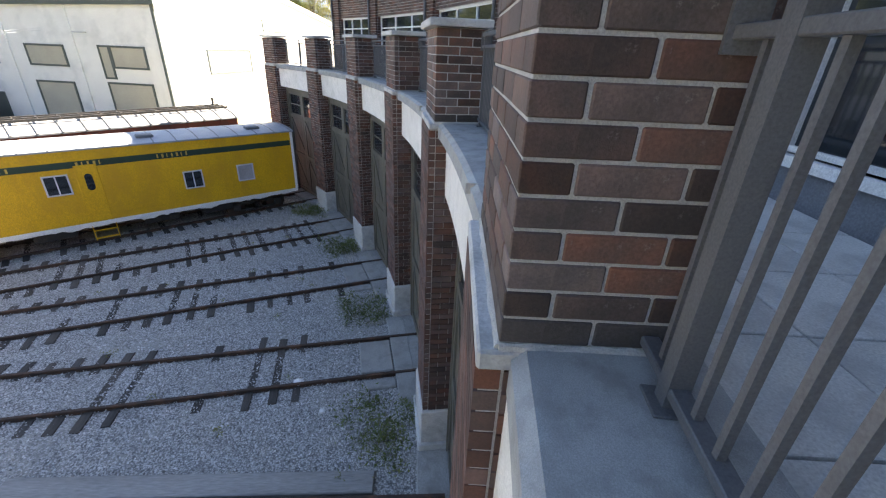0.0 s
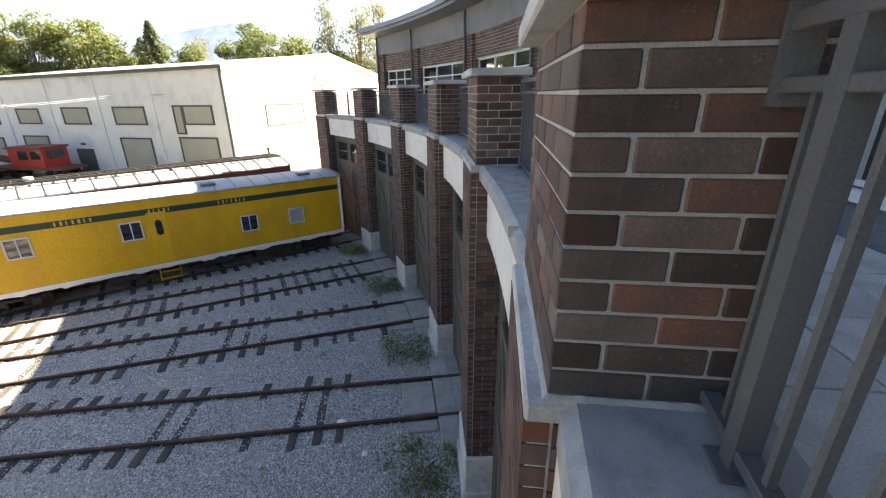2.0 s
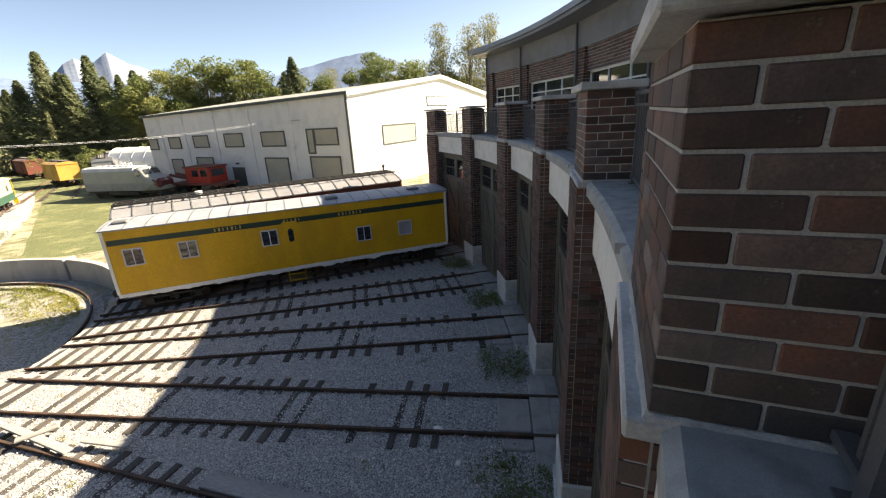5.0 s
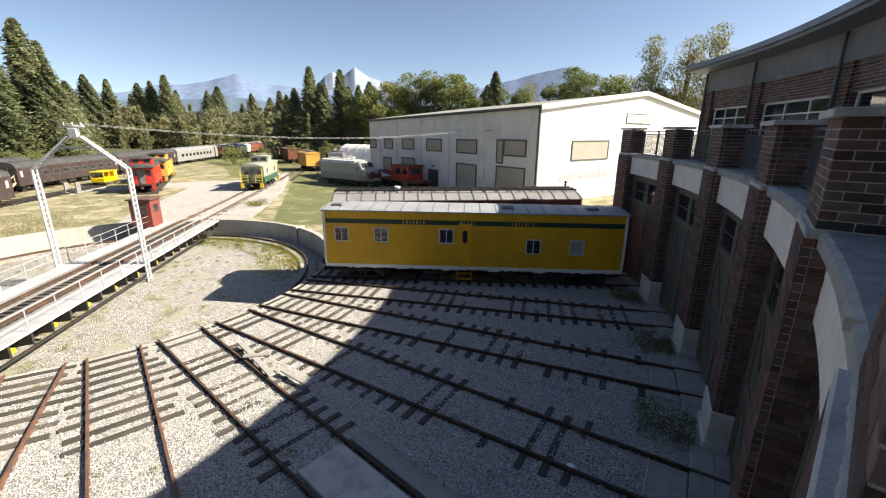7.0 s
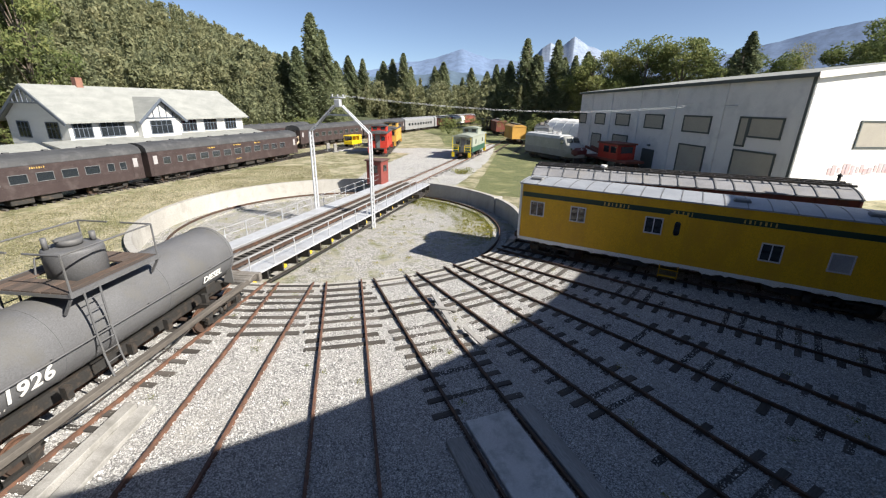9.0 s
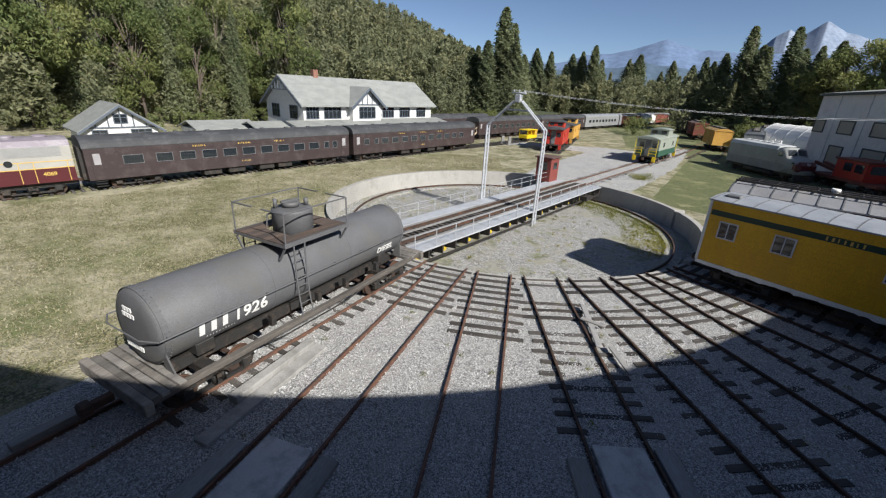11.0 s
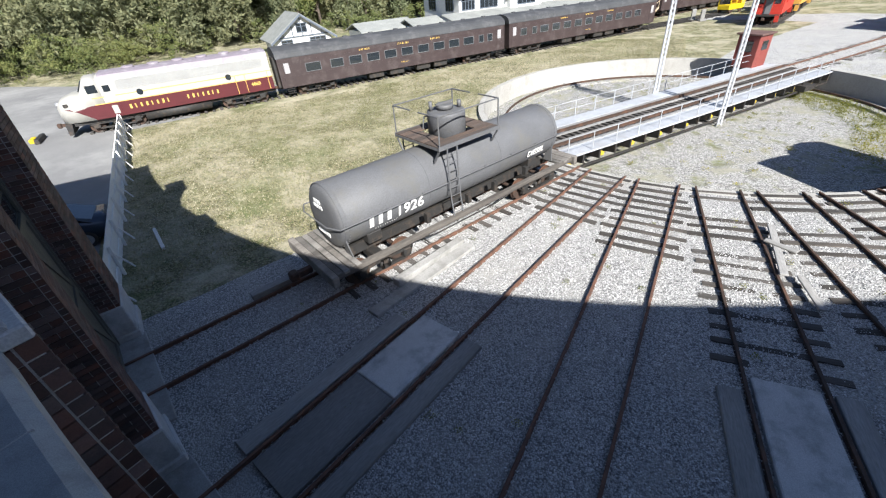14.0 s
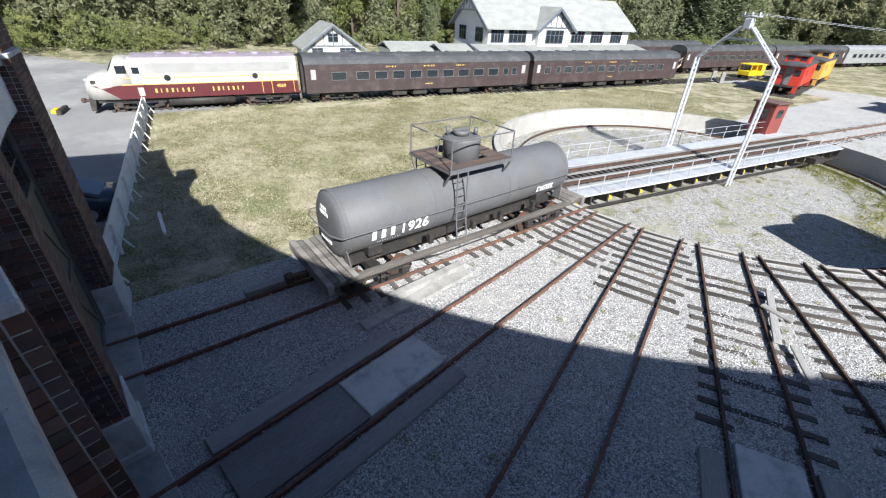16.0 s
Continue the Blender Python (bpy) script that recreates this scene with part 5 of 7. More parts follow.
loco, LXS, LH, LHW = diesel(train(-27.75), 14.0, "streamlined cream and dark red diesel locomotive with gold lettering", M_LOCORED, M_CREAM, M_LOCOROOF)
glyphs(loco, LXS + 2.6, -LHW - 0.016, 1.32, 0.27, 8, M_GOLD, 1.25)
glyphs(loco, LH - 5.0, -LHW - 0.016, 1.32, 0.27, 7, M_GOLD, 1.25)
me = text_mesh("4069", 0.34, M_GOLD)
ob = new("number_lettering", me)
ob.parent, ob.matrix_basis = loco, pose(LH - 1.3, -LHW - 0.02, 1.4, 90, 0, 0)
bm = bmesh.new()
for x in (LH - 2.0, LH - 2.7, LH - 0.35):
    box(bm, x, x + 0.04, -LHW - 0.02, -LHW, 1.0, 2.28)
part("door_line", bm, M_GOLD, loco)

# the train's track and the buffer stop
t = track(pose(0, 0, 0, 0, 0, TU) @ Matrix.Translation((0, TD, -0.12)), -36.2, 140, M_RUSTDARK, "straight main track under the passenger train", -33.5, 40, sink=-0.1, group="far tracks")
bs = thing("buffer_stop", train(-37.0), "yellow and black timber wheel stop at the track end", "buffer stop")
part("block", bm_box(-0.15, 0.15, -0.45, 0.45, 0.0, 0.26, bevel=0.04), M_BRIGHTYEL, bs)
part("wedge", bm_box(0.25, 0.55, -0.95, 0.95, 0.0, 0.3, bevel=0.04), M_BLACKSTEEL, bs)

# ---------------------------------------------------------------- slabs, planks and loose timber in the yard
def crossing(k, r0, r_mid, r1, mid_m, label):
    m = pose(0, 0, 0, 0, 0, -90 + k * DEL)
    c = thing("track_crossing", m, label, "crossing panel", "track crossings")
    part("slab", bm_box(r0, r_mid, -0.62, 0.62, -0.06, 0.115, bevel=0.025), M_CONC, c, "pale concrete slab with worn corners")
    if r1 > r_mid:
        part("infill_panel", bm_box(r_mid + 0.02, r1, -0.62, 0.62, -0.06, 0.10, bevel=0.015), mid_m, c, "dark timber infill between the rails")
    for s in (-1, 1):
        y0, y1 = (0.86, 1.32) if s > 0 else (-1.32, -0.86)
        part("side_plank", bm_box(r0 + (0.0 if s > 0 else 0.4), r1, y0, y1, -0.06, 0.10, bevel=0.02), M_TIMBER, c, "grey weathered side timber")
    return c


M_INFILL = mat("dark_infill", (0.21, 0.207, 0.2), (0.15, 0.147, 0.14), 1.2, 0.9, bump=0.4, fine=30, stretch=(0.2, 1, 1))
crossing(-1, 23.95, 26.35, 29.1, M_INFILL, "concrete slab and timber crossing between the rails")
crossing(1, 22.25, 29.1, 29.1, M_INFILL, "long concrete slab between the rails with side timbers")
for k in (2, 3, 4):
    c = thing("door_apron", pose(0, 0, 0, 0, 0, -90 + k * DEL), "worn concrete apron blocks between rails at door", "concrete apron", "door aprons")
    part("block", bm_box(28.75, wall_r(k) - 0.42, -0.63, 0.63, -0.06, 0.09, bevel=0.03), M_APRON, c)
    part("side_block", bm_box(28.85, wall_r(k) - 0.42, -1.2, -0.87, -0.06, 0.07, bevel=0.03), M_APRON, c)
    part("threshold", bm_box(wall_r(k) - 0.4, wall_r(k) + 0.1, -1.7, 1.7, -0.06, 0.085, bevel=0.02), M_APRON, c, "pale concrete door threshold")


def beam_thing(name, p0, p1, w, h, material, label, cat):
    p0, p1 = Vector(p0), Vector(p1)
    d = p1 - p0
    ob = part(name, bm_box(-d.length / 2, d.length / 2, -w / 2, w / 2, -h / 2, h / 2, bevel=0.015), material)
    ob.matrix_world = Matrix.Translation((p0 + p1) / 2) @ d.to_track_quat("X", "Z").to_matrix().to_4x4()
    return tagged(ob, label, cat, "loose timbers")


beam_thing("concrete_beam", (-6.0, -22.75, 0.13), (-5.3, -19.9, 0.13), 0.3, 0.24, M_APRON, "long pale concrete beam lying beside the tank car", "beam")
beam_thing("concrete_beam", (-5.85, -24.1, 0.05), (-4.95, -19.9, 0.05), 0.42, 0.12, M_APRON, "flat pale concrete beam lying on ballast", "beam")
beam_thing("timber_beam", (-9.6, -25.2, 0.13), (-9.05, -23.6, 0.13), 0.28, 0.22, M_TIMBER, "grey timber baulk lying by the tank car", "timber")
beam_thing("timber_plank", (3.62, -15.0, 0.2), (3.82, -17.8, 0.17), 0.22, 0.06, M_TIMBER, "grey loose plank lying across the rail", "timber")
beam_thing("timber_plank", (3.4, -16.1, 0.24), (4.2, -16.5, 0.23), 0.2, 0.06, M_TIMBER, "short grey plank lying across the rail", "timber")
beam_thing("timber_plank", (4.18, -17.7, 0.19), (4.55, -19.05, 0.17), 0.2, 0.05, M_TIMBER, "grey loose plank lying across the rail", "timber")
beam_thing("pipe", (-16.4, -24.3, 0.35), (-15.2, -24.75, 0.05), 0.12, 0.12, M_WHITE, "short white plastic pipe leaning on lawn", "pipe")
for p, r in ((Vector((7.35, -26.9, 0.03)), 0.075), (Vector((8.13, -26.0, 0.05)), 0.13)):
    bm = bmesh.new()
    bmesh.ops.create_icosphere(bm, subdivisions=2, radius=r)
    for v in bm.verts:
        v.co = Vector((v.co.x, v.co.y, v.co.z * 0.5)) * (1 + 0.25 * noise.noise(v.co * 9))
    ob = part("pale_stone", bm, M_WHITE)
    ob.location = p
    tagged(ob, "single pale stone lying on the ballast", "stone", "pale stones")

# ---------------------------------------------------------------- white picket fence and the parked car
FA, FB = Vector((-12.9, -27.4, 0)), Vector((-33.6, -16.9, 0))
fl = (FB - FA).length
fence = thing("picket_fence", Matrix.Translation(FA) @ (FB - FA).to_track_quat("X", "Z").to_matrix().to_4x4(), "white painted picket fence along the lawn's edge", "fence")
PICK = bmesh.new()
loft(PICK, [[Vector((-0.055, y, 0.06)), Vector((0.055, y, 0.06)), Vector((0.055, y, 1.14)), Vector((0.0, y, 1.24)), Vector((-0.055, y, 1.14))] for y in (-0.012, 0.012)])
PICK = mesh_of("picket", PICK, M_WHITE)
n = int(fl / 0.125)
for i in range(n):
    share("picket", PICK, fence, pose(0.05 + i * 0.125, 0.0, random.uniform(-0.01, 0.01), 0, random.uniform(-0.8, 0.8), 0))
for i in range(11):
    x = fl * i / 10
    part("fence_post", bm_box(x - 0.05, x + 0.05, -0.13, -0.03, 0, 1.15, bevel=0.01), M_WHITE, fence)
    bm = bmesh.new()
    beam(bm, (x + 0.3, -0.06, 0.7), (x + 0.3, -0.4, 0.03), 0.05, 0.05)
    part("fence_brace", bm, M_WHITE, fence)
for z in (0.32, 0.85):
    part("fence_rail", bm_box(0, fl, -0.05, -0.013, z, z + 0.08), M_WHITE, fence)


def parked_car(m):
    c = thing("parked_car", m, "dark blue sedan parked beside the white fence", "car")
    M_CAR = mat("blue_grey_car_paint", (0.05, 0.065, 0.09), (0.045, 0.06, 0.085), 1, 0.25, 0.3, bump=0.0)
    prof = [(-2.2, 0.55, 0.8), (-2.1, 0.85, 0.86), (-1.2, 1.0, 0.88), (-0.6, 1.02, 0.88), (0.0, 1.02, 0.88), (1.2, 1.02, 0.88), (2.0, 0.95, 0.85), (2.25, 0.6, 0.78)]
    bm = bmesh.new()
    loft(bm, [[Vector((x, -w, 0.28)), Vector((x, w, 0.28)), Vector((x, w, z - 0.16)), Vector((x, w * 0.9, z)), Vector((x, -w * 0.9, z)), Vector((x, -w, z - 0.16))] for x, z, w in prof], smooth=True)
    part("car_body", bm, M_CAR, c)
    bm = bmesh.new()
    loft(bm, [[Vector((x, -w, 0.9)), Vector((x, w, 0.9)), Vector((x, w * 0.82, z)), Vector((x, -w * 0.82, z))] for x, z, w in ((-1.3, 0.98, 0.82), (-0.5, 1.4, 0.8), (0.7, 1.44, 0.8), (1.75, 1.0, 0.82))], smooth=False)
    part("greenhouse", bm, M_GLASS, c)
    bm = bmesh.new()
    loft(bm, [[Vector((x, -w, z - 0.03)), Vector((x, w, z - 0.03)), Vector((x, w * 0.95, z + 0.03)), Vector((x, -w * 0.95, z + 0.03))] for x, z, w in ((-0.5, 1.4, 0.66), (0.1, 1.44, 0.68), (0.75, 1.44, 0.66))])
    part("roof", bm, M_CAR, c)
    for x in (-1.35, 1.35):
        for s in (-1, 1):
            bm = bmesh.new()
            tube(bm, (x, s * 0.68, 0.32), (x, s * 0.9, 0.32), 0.32, 20)
            w = part("wheel", bm, M_BLACKSTEEL, c)
            bm = bmesh.new()
            tube(bm, (x, s * 0.885, 0.32), (x, s * 0.91, 0.32), 0.2, 16)
            part("rim", bm, M_STAINLESS, w)
    for s in (-1, 1):
        part("headlight", bm_box(-2.17, -2.02, s * 0.55 - 0.17, s * 0.55 + 0.17, 0.55, 0.7, bevel=0.03), M_STAINLESS, c)
    return c


parked_car(pose(-19.6, -26.6, 0.004, 0, 0, 60) @ Matrix.Diagonal((1, 1, 1, 1)))

# ---------------------------------------------------------------- station and the small white house
M_SHINGLE = mat("pale_grey_shingle", (0.27, 0.28, 0.265), (0.21, 0.22, 0.21), 0.6, 0.85, bump=0.3, fine=14, stretch=(1, 1, 3), rand=0.05)
M_SIDING = mat("white_siding", (0.65, 0.65, 0.63), (0.59, 0.59, 0.57), 0.5, 0.7, bump=0.1, fine=30, stretch=(0.3, 0.3, 4))
M_TRIM = paint("slate_blue_trim", (0.10, 0.12, 0.15), 0.6)


def prism_roof(bm, x0, x1, y0, y1, ze, zr, over=0.7, rake=0.6, t=0.18):
    ym = (y0 + y1) / 2
    sl = (zr - ze) / (ym - y0)
    for a, b, s in ((y0 - over, ym, 1), (ym, y1 + over, -1)):
        za, zb = (ze - over * sl, zr) if s > 0 else (zr, ze - over * sl)
        loft(bm, [[Vector((x, a, za)), Vector((x, b, zb)), Vector((x, b, zb + t)), Vector((x, a, za + t))] for x in (x0 - rake, x1 + rake)])


def gable(bm, x, y0, y1, z0, zr, t=0.2):
    loft(bm, [[Vector((q, y0, z0)), Vector((q, y1, z0)), Vector((q, (y0 + y1) / 2, zr))] for q in (x - t / 2, x + t / 2)])


def casement(parent, x, y, z0, z1, w, n=3, axis="x"):
    """A dark framed window of n lights on a wall that faces -y, or one that faces -x."""
    rot = Matrix() if axis == "x" else Matrix.Translation((x, y, 0)) @ pose(0, 0, 0, 0, 0, -90) @ Matrix.Translation((-x, -y, 0))
    bm = bmesh.new()
    t = 0.09
    outer = [(x - w / 2 - t, z0 - t), (x + w / 2 + t, z0 - t), (x + w / 2 + t, z1 + t), (x - w / 2 - t, z1 + t)]
    inner = [(x - w / 2, z0), (x + w / 2, z0), (x + w / 2, z1), (x - w / 2, z1)]
    loft(bm, [[rot @ Vector((a[0], ya, a[1])), rot @ Vector((b[0], ya, b[1])), rot @ Vector((b[0], y + 0.02, b[1])), rot @ Vector((a[0], y + 0.02, a[1]))] for a, b in zip(outer + outer[:1], inner + inner[:1]) for ya in (y - 0.07,)], caps=False)
    bmesh.ops.remove_doubles(bm, verts=bm.verts, dist=1e-5)
    win = part("window", bm, M_TRIM, parent)
    for i in range(1, n):
        q = x - w / 2 + w * i / n
        part("glazing_bar", bm_box(q - 0.03, q + 0.03, y - 0.06, y + 0.02, z0, z1, m=rot), M_TRIM, win)
    part("transom", bm_box(x - w / 2, x + w / 2, y - 0.05, y + 0.02, z0 + (z1 - z0) * 0.62, z0 + (z1 - z0) * 0.62 + 0.05, m=rot), M_TRIM, win)
    part("pane", bm_box(x - w / 2, x + w / 2, y - 0.03, y + 0.01, z0, z1, m=rot), M_GLASS, win)
    return win


st = thing("station_house", pose(0, 0, 0, 0, 0, TU), "white railway station house with pale shingle roof", "house")
SX0, SX1, SY0, SY1 = 3.9, 27.4, 33.0, 42.0
part("wall", bm_box(SX0, SX1, SY0, SY1, 0, 5.35), M_SIDING, st)
for x in (SX0, SX1):
    bm = bmesh.new()
    gable(bm, x, SY0, SY1, 5.3, 8.45)
    part("gable_wall", bm, M_SIDING, st)
bm = bmesh.new()
prism_roof(bm, SX0, SX1, SY0, SY1, 5.45, 8.5, over=0.65)
roof = part("roof", bm, M_SHINGLE, st, "pale grey shingle roof")
for r0, zz in ((9.0, 8.3),):
    part("chimney", bm_box(8.4, 9.1, 37.2, 37.9, 8.2, 9.5, bevel=0.03), mat("chimney_brick", (0.28, 0.14, 0.1), None, 3, 0.9), roof)
bm = bmesh.new()
GX0, GX1, GY = 10.9, 15.9, 32.2
box(bm, GX0, GX1, GY, 34, 0, 5.3)
part("bay_wall", bm, M_SIDING, st)
bm = bmesh.new()
loft(bm, [[Vector((GX0, y, 5.3)), Vector((GX1, y, 5.3)), Vector(((GX0 + GX1) / 2, y, 7.4))] for y in (GY, 37)])
part("bay_gable", bm, M_SIDING, st)
bm = bmesh.new()
xm = (GX0 + GX1) / 2
for a, b, za, zb in ((GX0 - 0.6, xm, 4.9, 7.5), (xm, GX1 + 0.6, 7.5, 4.9)):
    loft(bm, [[Vector((a, y, za)), Vector((b, y, zb)), Vector((b, y, zb + 0.16)), Vector((a, y, za + 0.16))] for y in (GY - 0.6, 37)])
part("bay_roof", bm, M_SHINGLE, st)
bm = bmesh.new()
for a, b, za, zb in ((GX0 - 0.62, xm, 4.82, 7.42), (xm, GX1 + 0.62, 7.42, 4.82)):
    beam(bm, (a, GY - 0.62, za), (b, GY - 0.62, zb), 0.08, 0.28, up=(0, 0, 1))
beam(bm, (GX0 + 0.3, GY - 0.05, 5.35), (GX1 - 0.3, GY - 0.05, 5.35), 0.1, 0.14)
for i in range(5):
    x = GX0 + 0.8 + i * 0.85
    beam(bm, (x, GY - 0.04, 5.4), (x, GY - 0.04, 7.3 - abs(x - xm) * 0.85), 0.1, 0.1, up=(1, 0, 0))
part("bargeboard", bm, M_TRIM, st)
for e, x in ((-1, SX0 - 0.65), (1, SX1 + 0.65)):
    bm = bmesh.new()
    for a, b, za, zb in ((SY0 - 0.7, 37.5, 4.92, 8.45), (37.5, SY1 + 0.7, 8.45, 4.92)):
        beam(bm, (x, a, za), (x, b, zb), 0.08, 0.28)
    beam(bm, (x, 35.3, 6.9), (x, 39.7, 6.9), 0.1, 0.14)
    for i in range(5):
        y = 36 + i * 0.75
        beam(bm, (x, y, 6.9), (x, y, 8.3 - abs(y - 37.5) * 0.7), 0.09, 0.09, up=(1, 0, 0))
    part("bargeboard", bm, M_TRIM, st)
for s, w in ((5.2, 1.7), (8.2, 2.5), (18.0, 2.1), (21.4, 2.0), (25.0, 1.9)):
    casement(st, s, SY0, 3.6, 5.0, w, 4)
casement(st, 13.4, GY, 3.6, 5.0, 2.7, 4)
for y in (35.2, 39.6):
    casement(st, SX0, y, 3.5, 5.0, 1.7, 3, axis="y")
bm = bmesh.new()
loft(bm, [[Vector((x, 29.8, 2.6)), Vector((x, 33.1, 3.25)), Vector((x, 33.1, 3.4)), Vector((x, 29.8, 2.75))] for x in (SX0 - 2.5, SX1 + 1.5)])
part("platform_canopy", bm, M_SHINGLE, st, "pale low canopy roof")
for i in range(8):
    x = SX0 - 1.5 + i * 3.6
    part("canopy_post", bm_box(x - 0.08, x + 0.08, 30.2, 30.36, 0, 2.7), M_WHITE, st)

hs = thing("small_house", pose(0, 0, 0, 0, 0, TU), "small white gabled house with dark half-timber trim", "house")
HX0, HX1, HY = -16.0, -8.7, 45.0
part("wall", bm_box(HX0, HX1, HY, HY + 7, 0, 1.9), M_SIDING, hs)
bm = bmesh.new()
loft(bm, [[Vector((HX0, y, 1.9)), Vector((HX1, y, 1.9)), Vector(((HX0 + HX1) / 2, y, 4.35))] for y in (HY, HY + 7)])
part("gable_wall", bm, M_SIDING, hs)
bm = bmesh.new()
xm = (HX0 + HX1) / 2
for a, b, za, zb in ((HX0 - 0.6, xm, 1.5, 4.45), (xm, HX1 + 0.6, 4.45, 1.5)):
    loft(bm, [[Vector((a, y, za)), Vector((b, y, zb)), Vector((b, y, zb + 0.15)), Vector((a, y, za + 0.15))] for y in (HY - 0.6, HY + 7.4)])
part("roof", bm, M_SHINGLE, hs)
bm = bmesh.new()
for a, b, za, zb in ((HX0 - 0.6, xm, 1.42, 4.38), (xm, HX1 + 0.6, 4.38, 1.42)):
    beam(bm, (a, HY - 0.62, za), (b, HY - 0.62, zb), 0.08, 0.22)
beam(bm, (HX0 + 0.4, HY - 0.04, 2.0), (HX1 - 0.4, HY - 0.04, 2.0), 0.1, 0.14)
for i in range(5):
    x = HX0 + 1.2 + i * 1.22
    beam(bm, (x, HY - 0.04, 2.0), (x, HY - 0.04, 4.3 - abs(x - xm) * 0.8), 0.1, 0.12, up=(1, 0, 0))
part("half_timbering", bm, M_TRIM, hs)
casement(hs, xm, HY, 2.5, 3.4, 1.2, 2)
casement(hs, HX0 + 1.5, HY, 0.9, 1.7, 1.3, 2)
casement(hs, HX1 - 1.8, HY, 0.9, 1.7, 2.0, 3)
for s0, s1, d0 in ((-6.8, 0.2, 38.0), (-1.0, 3.0, 35.0)):
    sh = thing("white_shed", pose(0, 0, 0, 0, 0, TU), "low white shed with pale flat roof beside station", "shed", "low sheds")
    part("wall", bm_box(s0, s1, d0, d0 + 5, 0, 2.2), M_SIDING, sh)
    bm = bmesh.new()
    prism_roof(bm, s0, s1, d0, d0 + 5, 2.2, 2.9, over=0.4, rake=0.3, t=0.12)
    part("roof", bm, M_SHINGLE, sh)

# ---------------------------------------------------------------- warehouse
WA, WB = Vector((37.0, -2.0, 0)), Vector((38.95, 36.6, 0))
wd = (WB - WA)
WL = wd.length
WM = Matrix.Translation(WA) @ pose(0, 0, 0, 0, 0, math.degrees(math.atan2(wd.y, wd.x)))   # x along the long wall, -y into the house
M_WHGREY = mat("pale_grey_panel_wall", (0.66, 0.66, 0.66), (0.60, 0.60, 0.61), 0.3, 0.8, bump=0.1, fine=20, stain=(0.45, 0.46, 0.48), stain_scale=0.35)
M_WHWHITE = mat("white_lap_siding", (0.80, 0.80, 0.79), (0.75, 0.75, 0.74), 0.3, 0.7, bump=0.05)
M_TANBOARD = mat("tan_board", (0.36, 0.34, 0.29), (0.32, 0.30, 0.26), 0.5, 0.8, bump=0.1)
M_GREENTRIM = paint("dark_grey_green_trim", (0.06, 0.075, 0.075), 0.6)
wh = thing("warehouse", WM, "large pale grey and white warehouse with boarded windows", "warehouse")
GS = 39.6
bm = bmesh.new()
loft(bm, [[Vector((x, 0, 0)), Vector((x, -0.3, 0)), Vector((x, -0.3, z)), Vector((x, 0, z))] for x, z in ((0, 10.25), (WL, 9.45))])
part("long_wall", bm, M_WHGREY, wh, "pale grey long wall")
bm = bmesh.new()
loft(bm, [[Vector((x, 0, 0)), Vector((x, -GS, 0)), Vector((x, -GS, 10.2)), Vector((x, -GS / 2, 12.6)), Vector((x, 0, 10.2))] for x in (-0.004, 0.3)])
part("gable_wall", bm, M_WHWHITE, wh, "bright white gable wall of lapped boards")
for i in range(34):
    z = 0.1 + i * 0.3
    part("lap_board", bm_box(-0.035, 0.0, -GS + 0.05, -0.05, z, z + 0.285), M_WHWHITE, wh)
for i in range(7):
    z = 10.3 + i * 0.3
    half = (12.45 - z) / 2.4 * GS / 2
    part("lap_board", bm_box(-0.03, 0.0, -GS / 2 - half, -GS / 2 + half, z, z + 0.285), M_WHWHITE, wh)
bm = bmesh.new()
for y0, y1, za, zb in ((0.35, -GS / 2, 10.2, 12.62), (-GS / 2, -GS - 0.35, 12.62, 10.2)):
    loft(bm, [[Vector((x, y0, za + (h - 0.8) * q)), Vector((x, y1, zb + (h - 0.8) * q)), Vector((x, y1, zb + 0.25 + (h - 0.8) * q)), Vector((x, y0, za + 0.25 + (h - 0.8) * q))] for x, h, q in ((-0.35, 0.8, 0), (WL + 0.3, 0.0, 1))])
part("roof", bm, M_SHINGLE, wh)
bm = bmesh.new()
loft(bm, [[Vector((x, 0.36, z)), Vector((x, 0.05, z)), Vector((x, 0.05, z + 0.3)), Vector((x, 0.36, z + 0.3))] for x, z in ((-0.36, 10.14), (WL, 9.34))])
part("eaves_board", bm, M_GREENTRIM, wh)
bm = bmesh.new()
for y0, y1, za, zb in ((0.36, -GS / 2, 10.1, 12.55), (-GS / 2, -GS, 12.55, 10.1)):
    beam(bm, (-0.38, y0, za + 0.15), (-0.38, y1, zb + 0.15), 0.06, 0.5)
part("fascia", bm, M_WHITE, wh, "white gable fascia")
for x in (0.12, 5.0 + 3.6, 15.6, 22.4, 29.2, 34.8):
    part("pilaster", bm_box(x - 0.12, x + 0.12, -0.05, 0.1, 0, 10.2 - 0.021 * x), M_WHGREY if x > 1 else M_GREENTRIM, wh)


def boarded(x0, x1, z0, z1, y=0.0, m=M_TANBOARD):
    f = bmesh.new()
    t = 0.16
    for a, b, c, d in ((x0, x1, z1 - t, z1), (x0, x1, z0, z0 + t), (x0, x0 + t, z0 + t, z1 - t), (x1 - t, x1, z0 + t, z1 - t)):
        box(f, a, b, y - 0.02, y + 0.09, c, d)
    w = part("window", f, M_GREENTRIM, wh, "boarded window with dark frame")
    part("board", bm_box(x0 + t, x1 - t, y - 0.02, y + 0.04, z0 + t, z1 - t), m, w, "tan board")


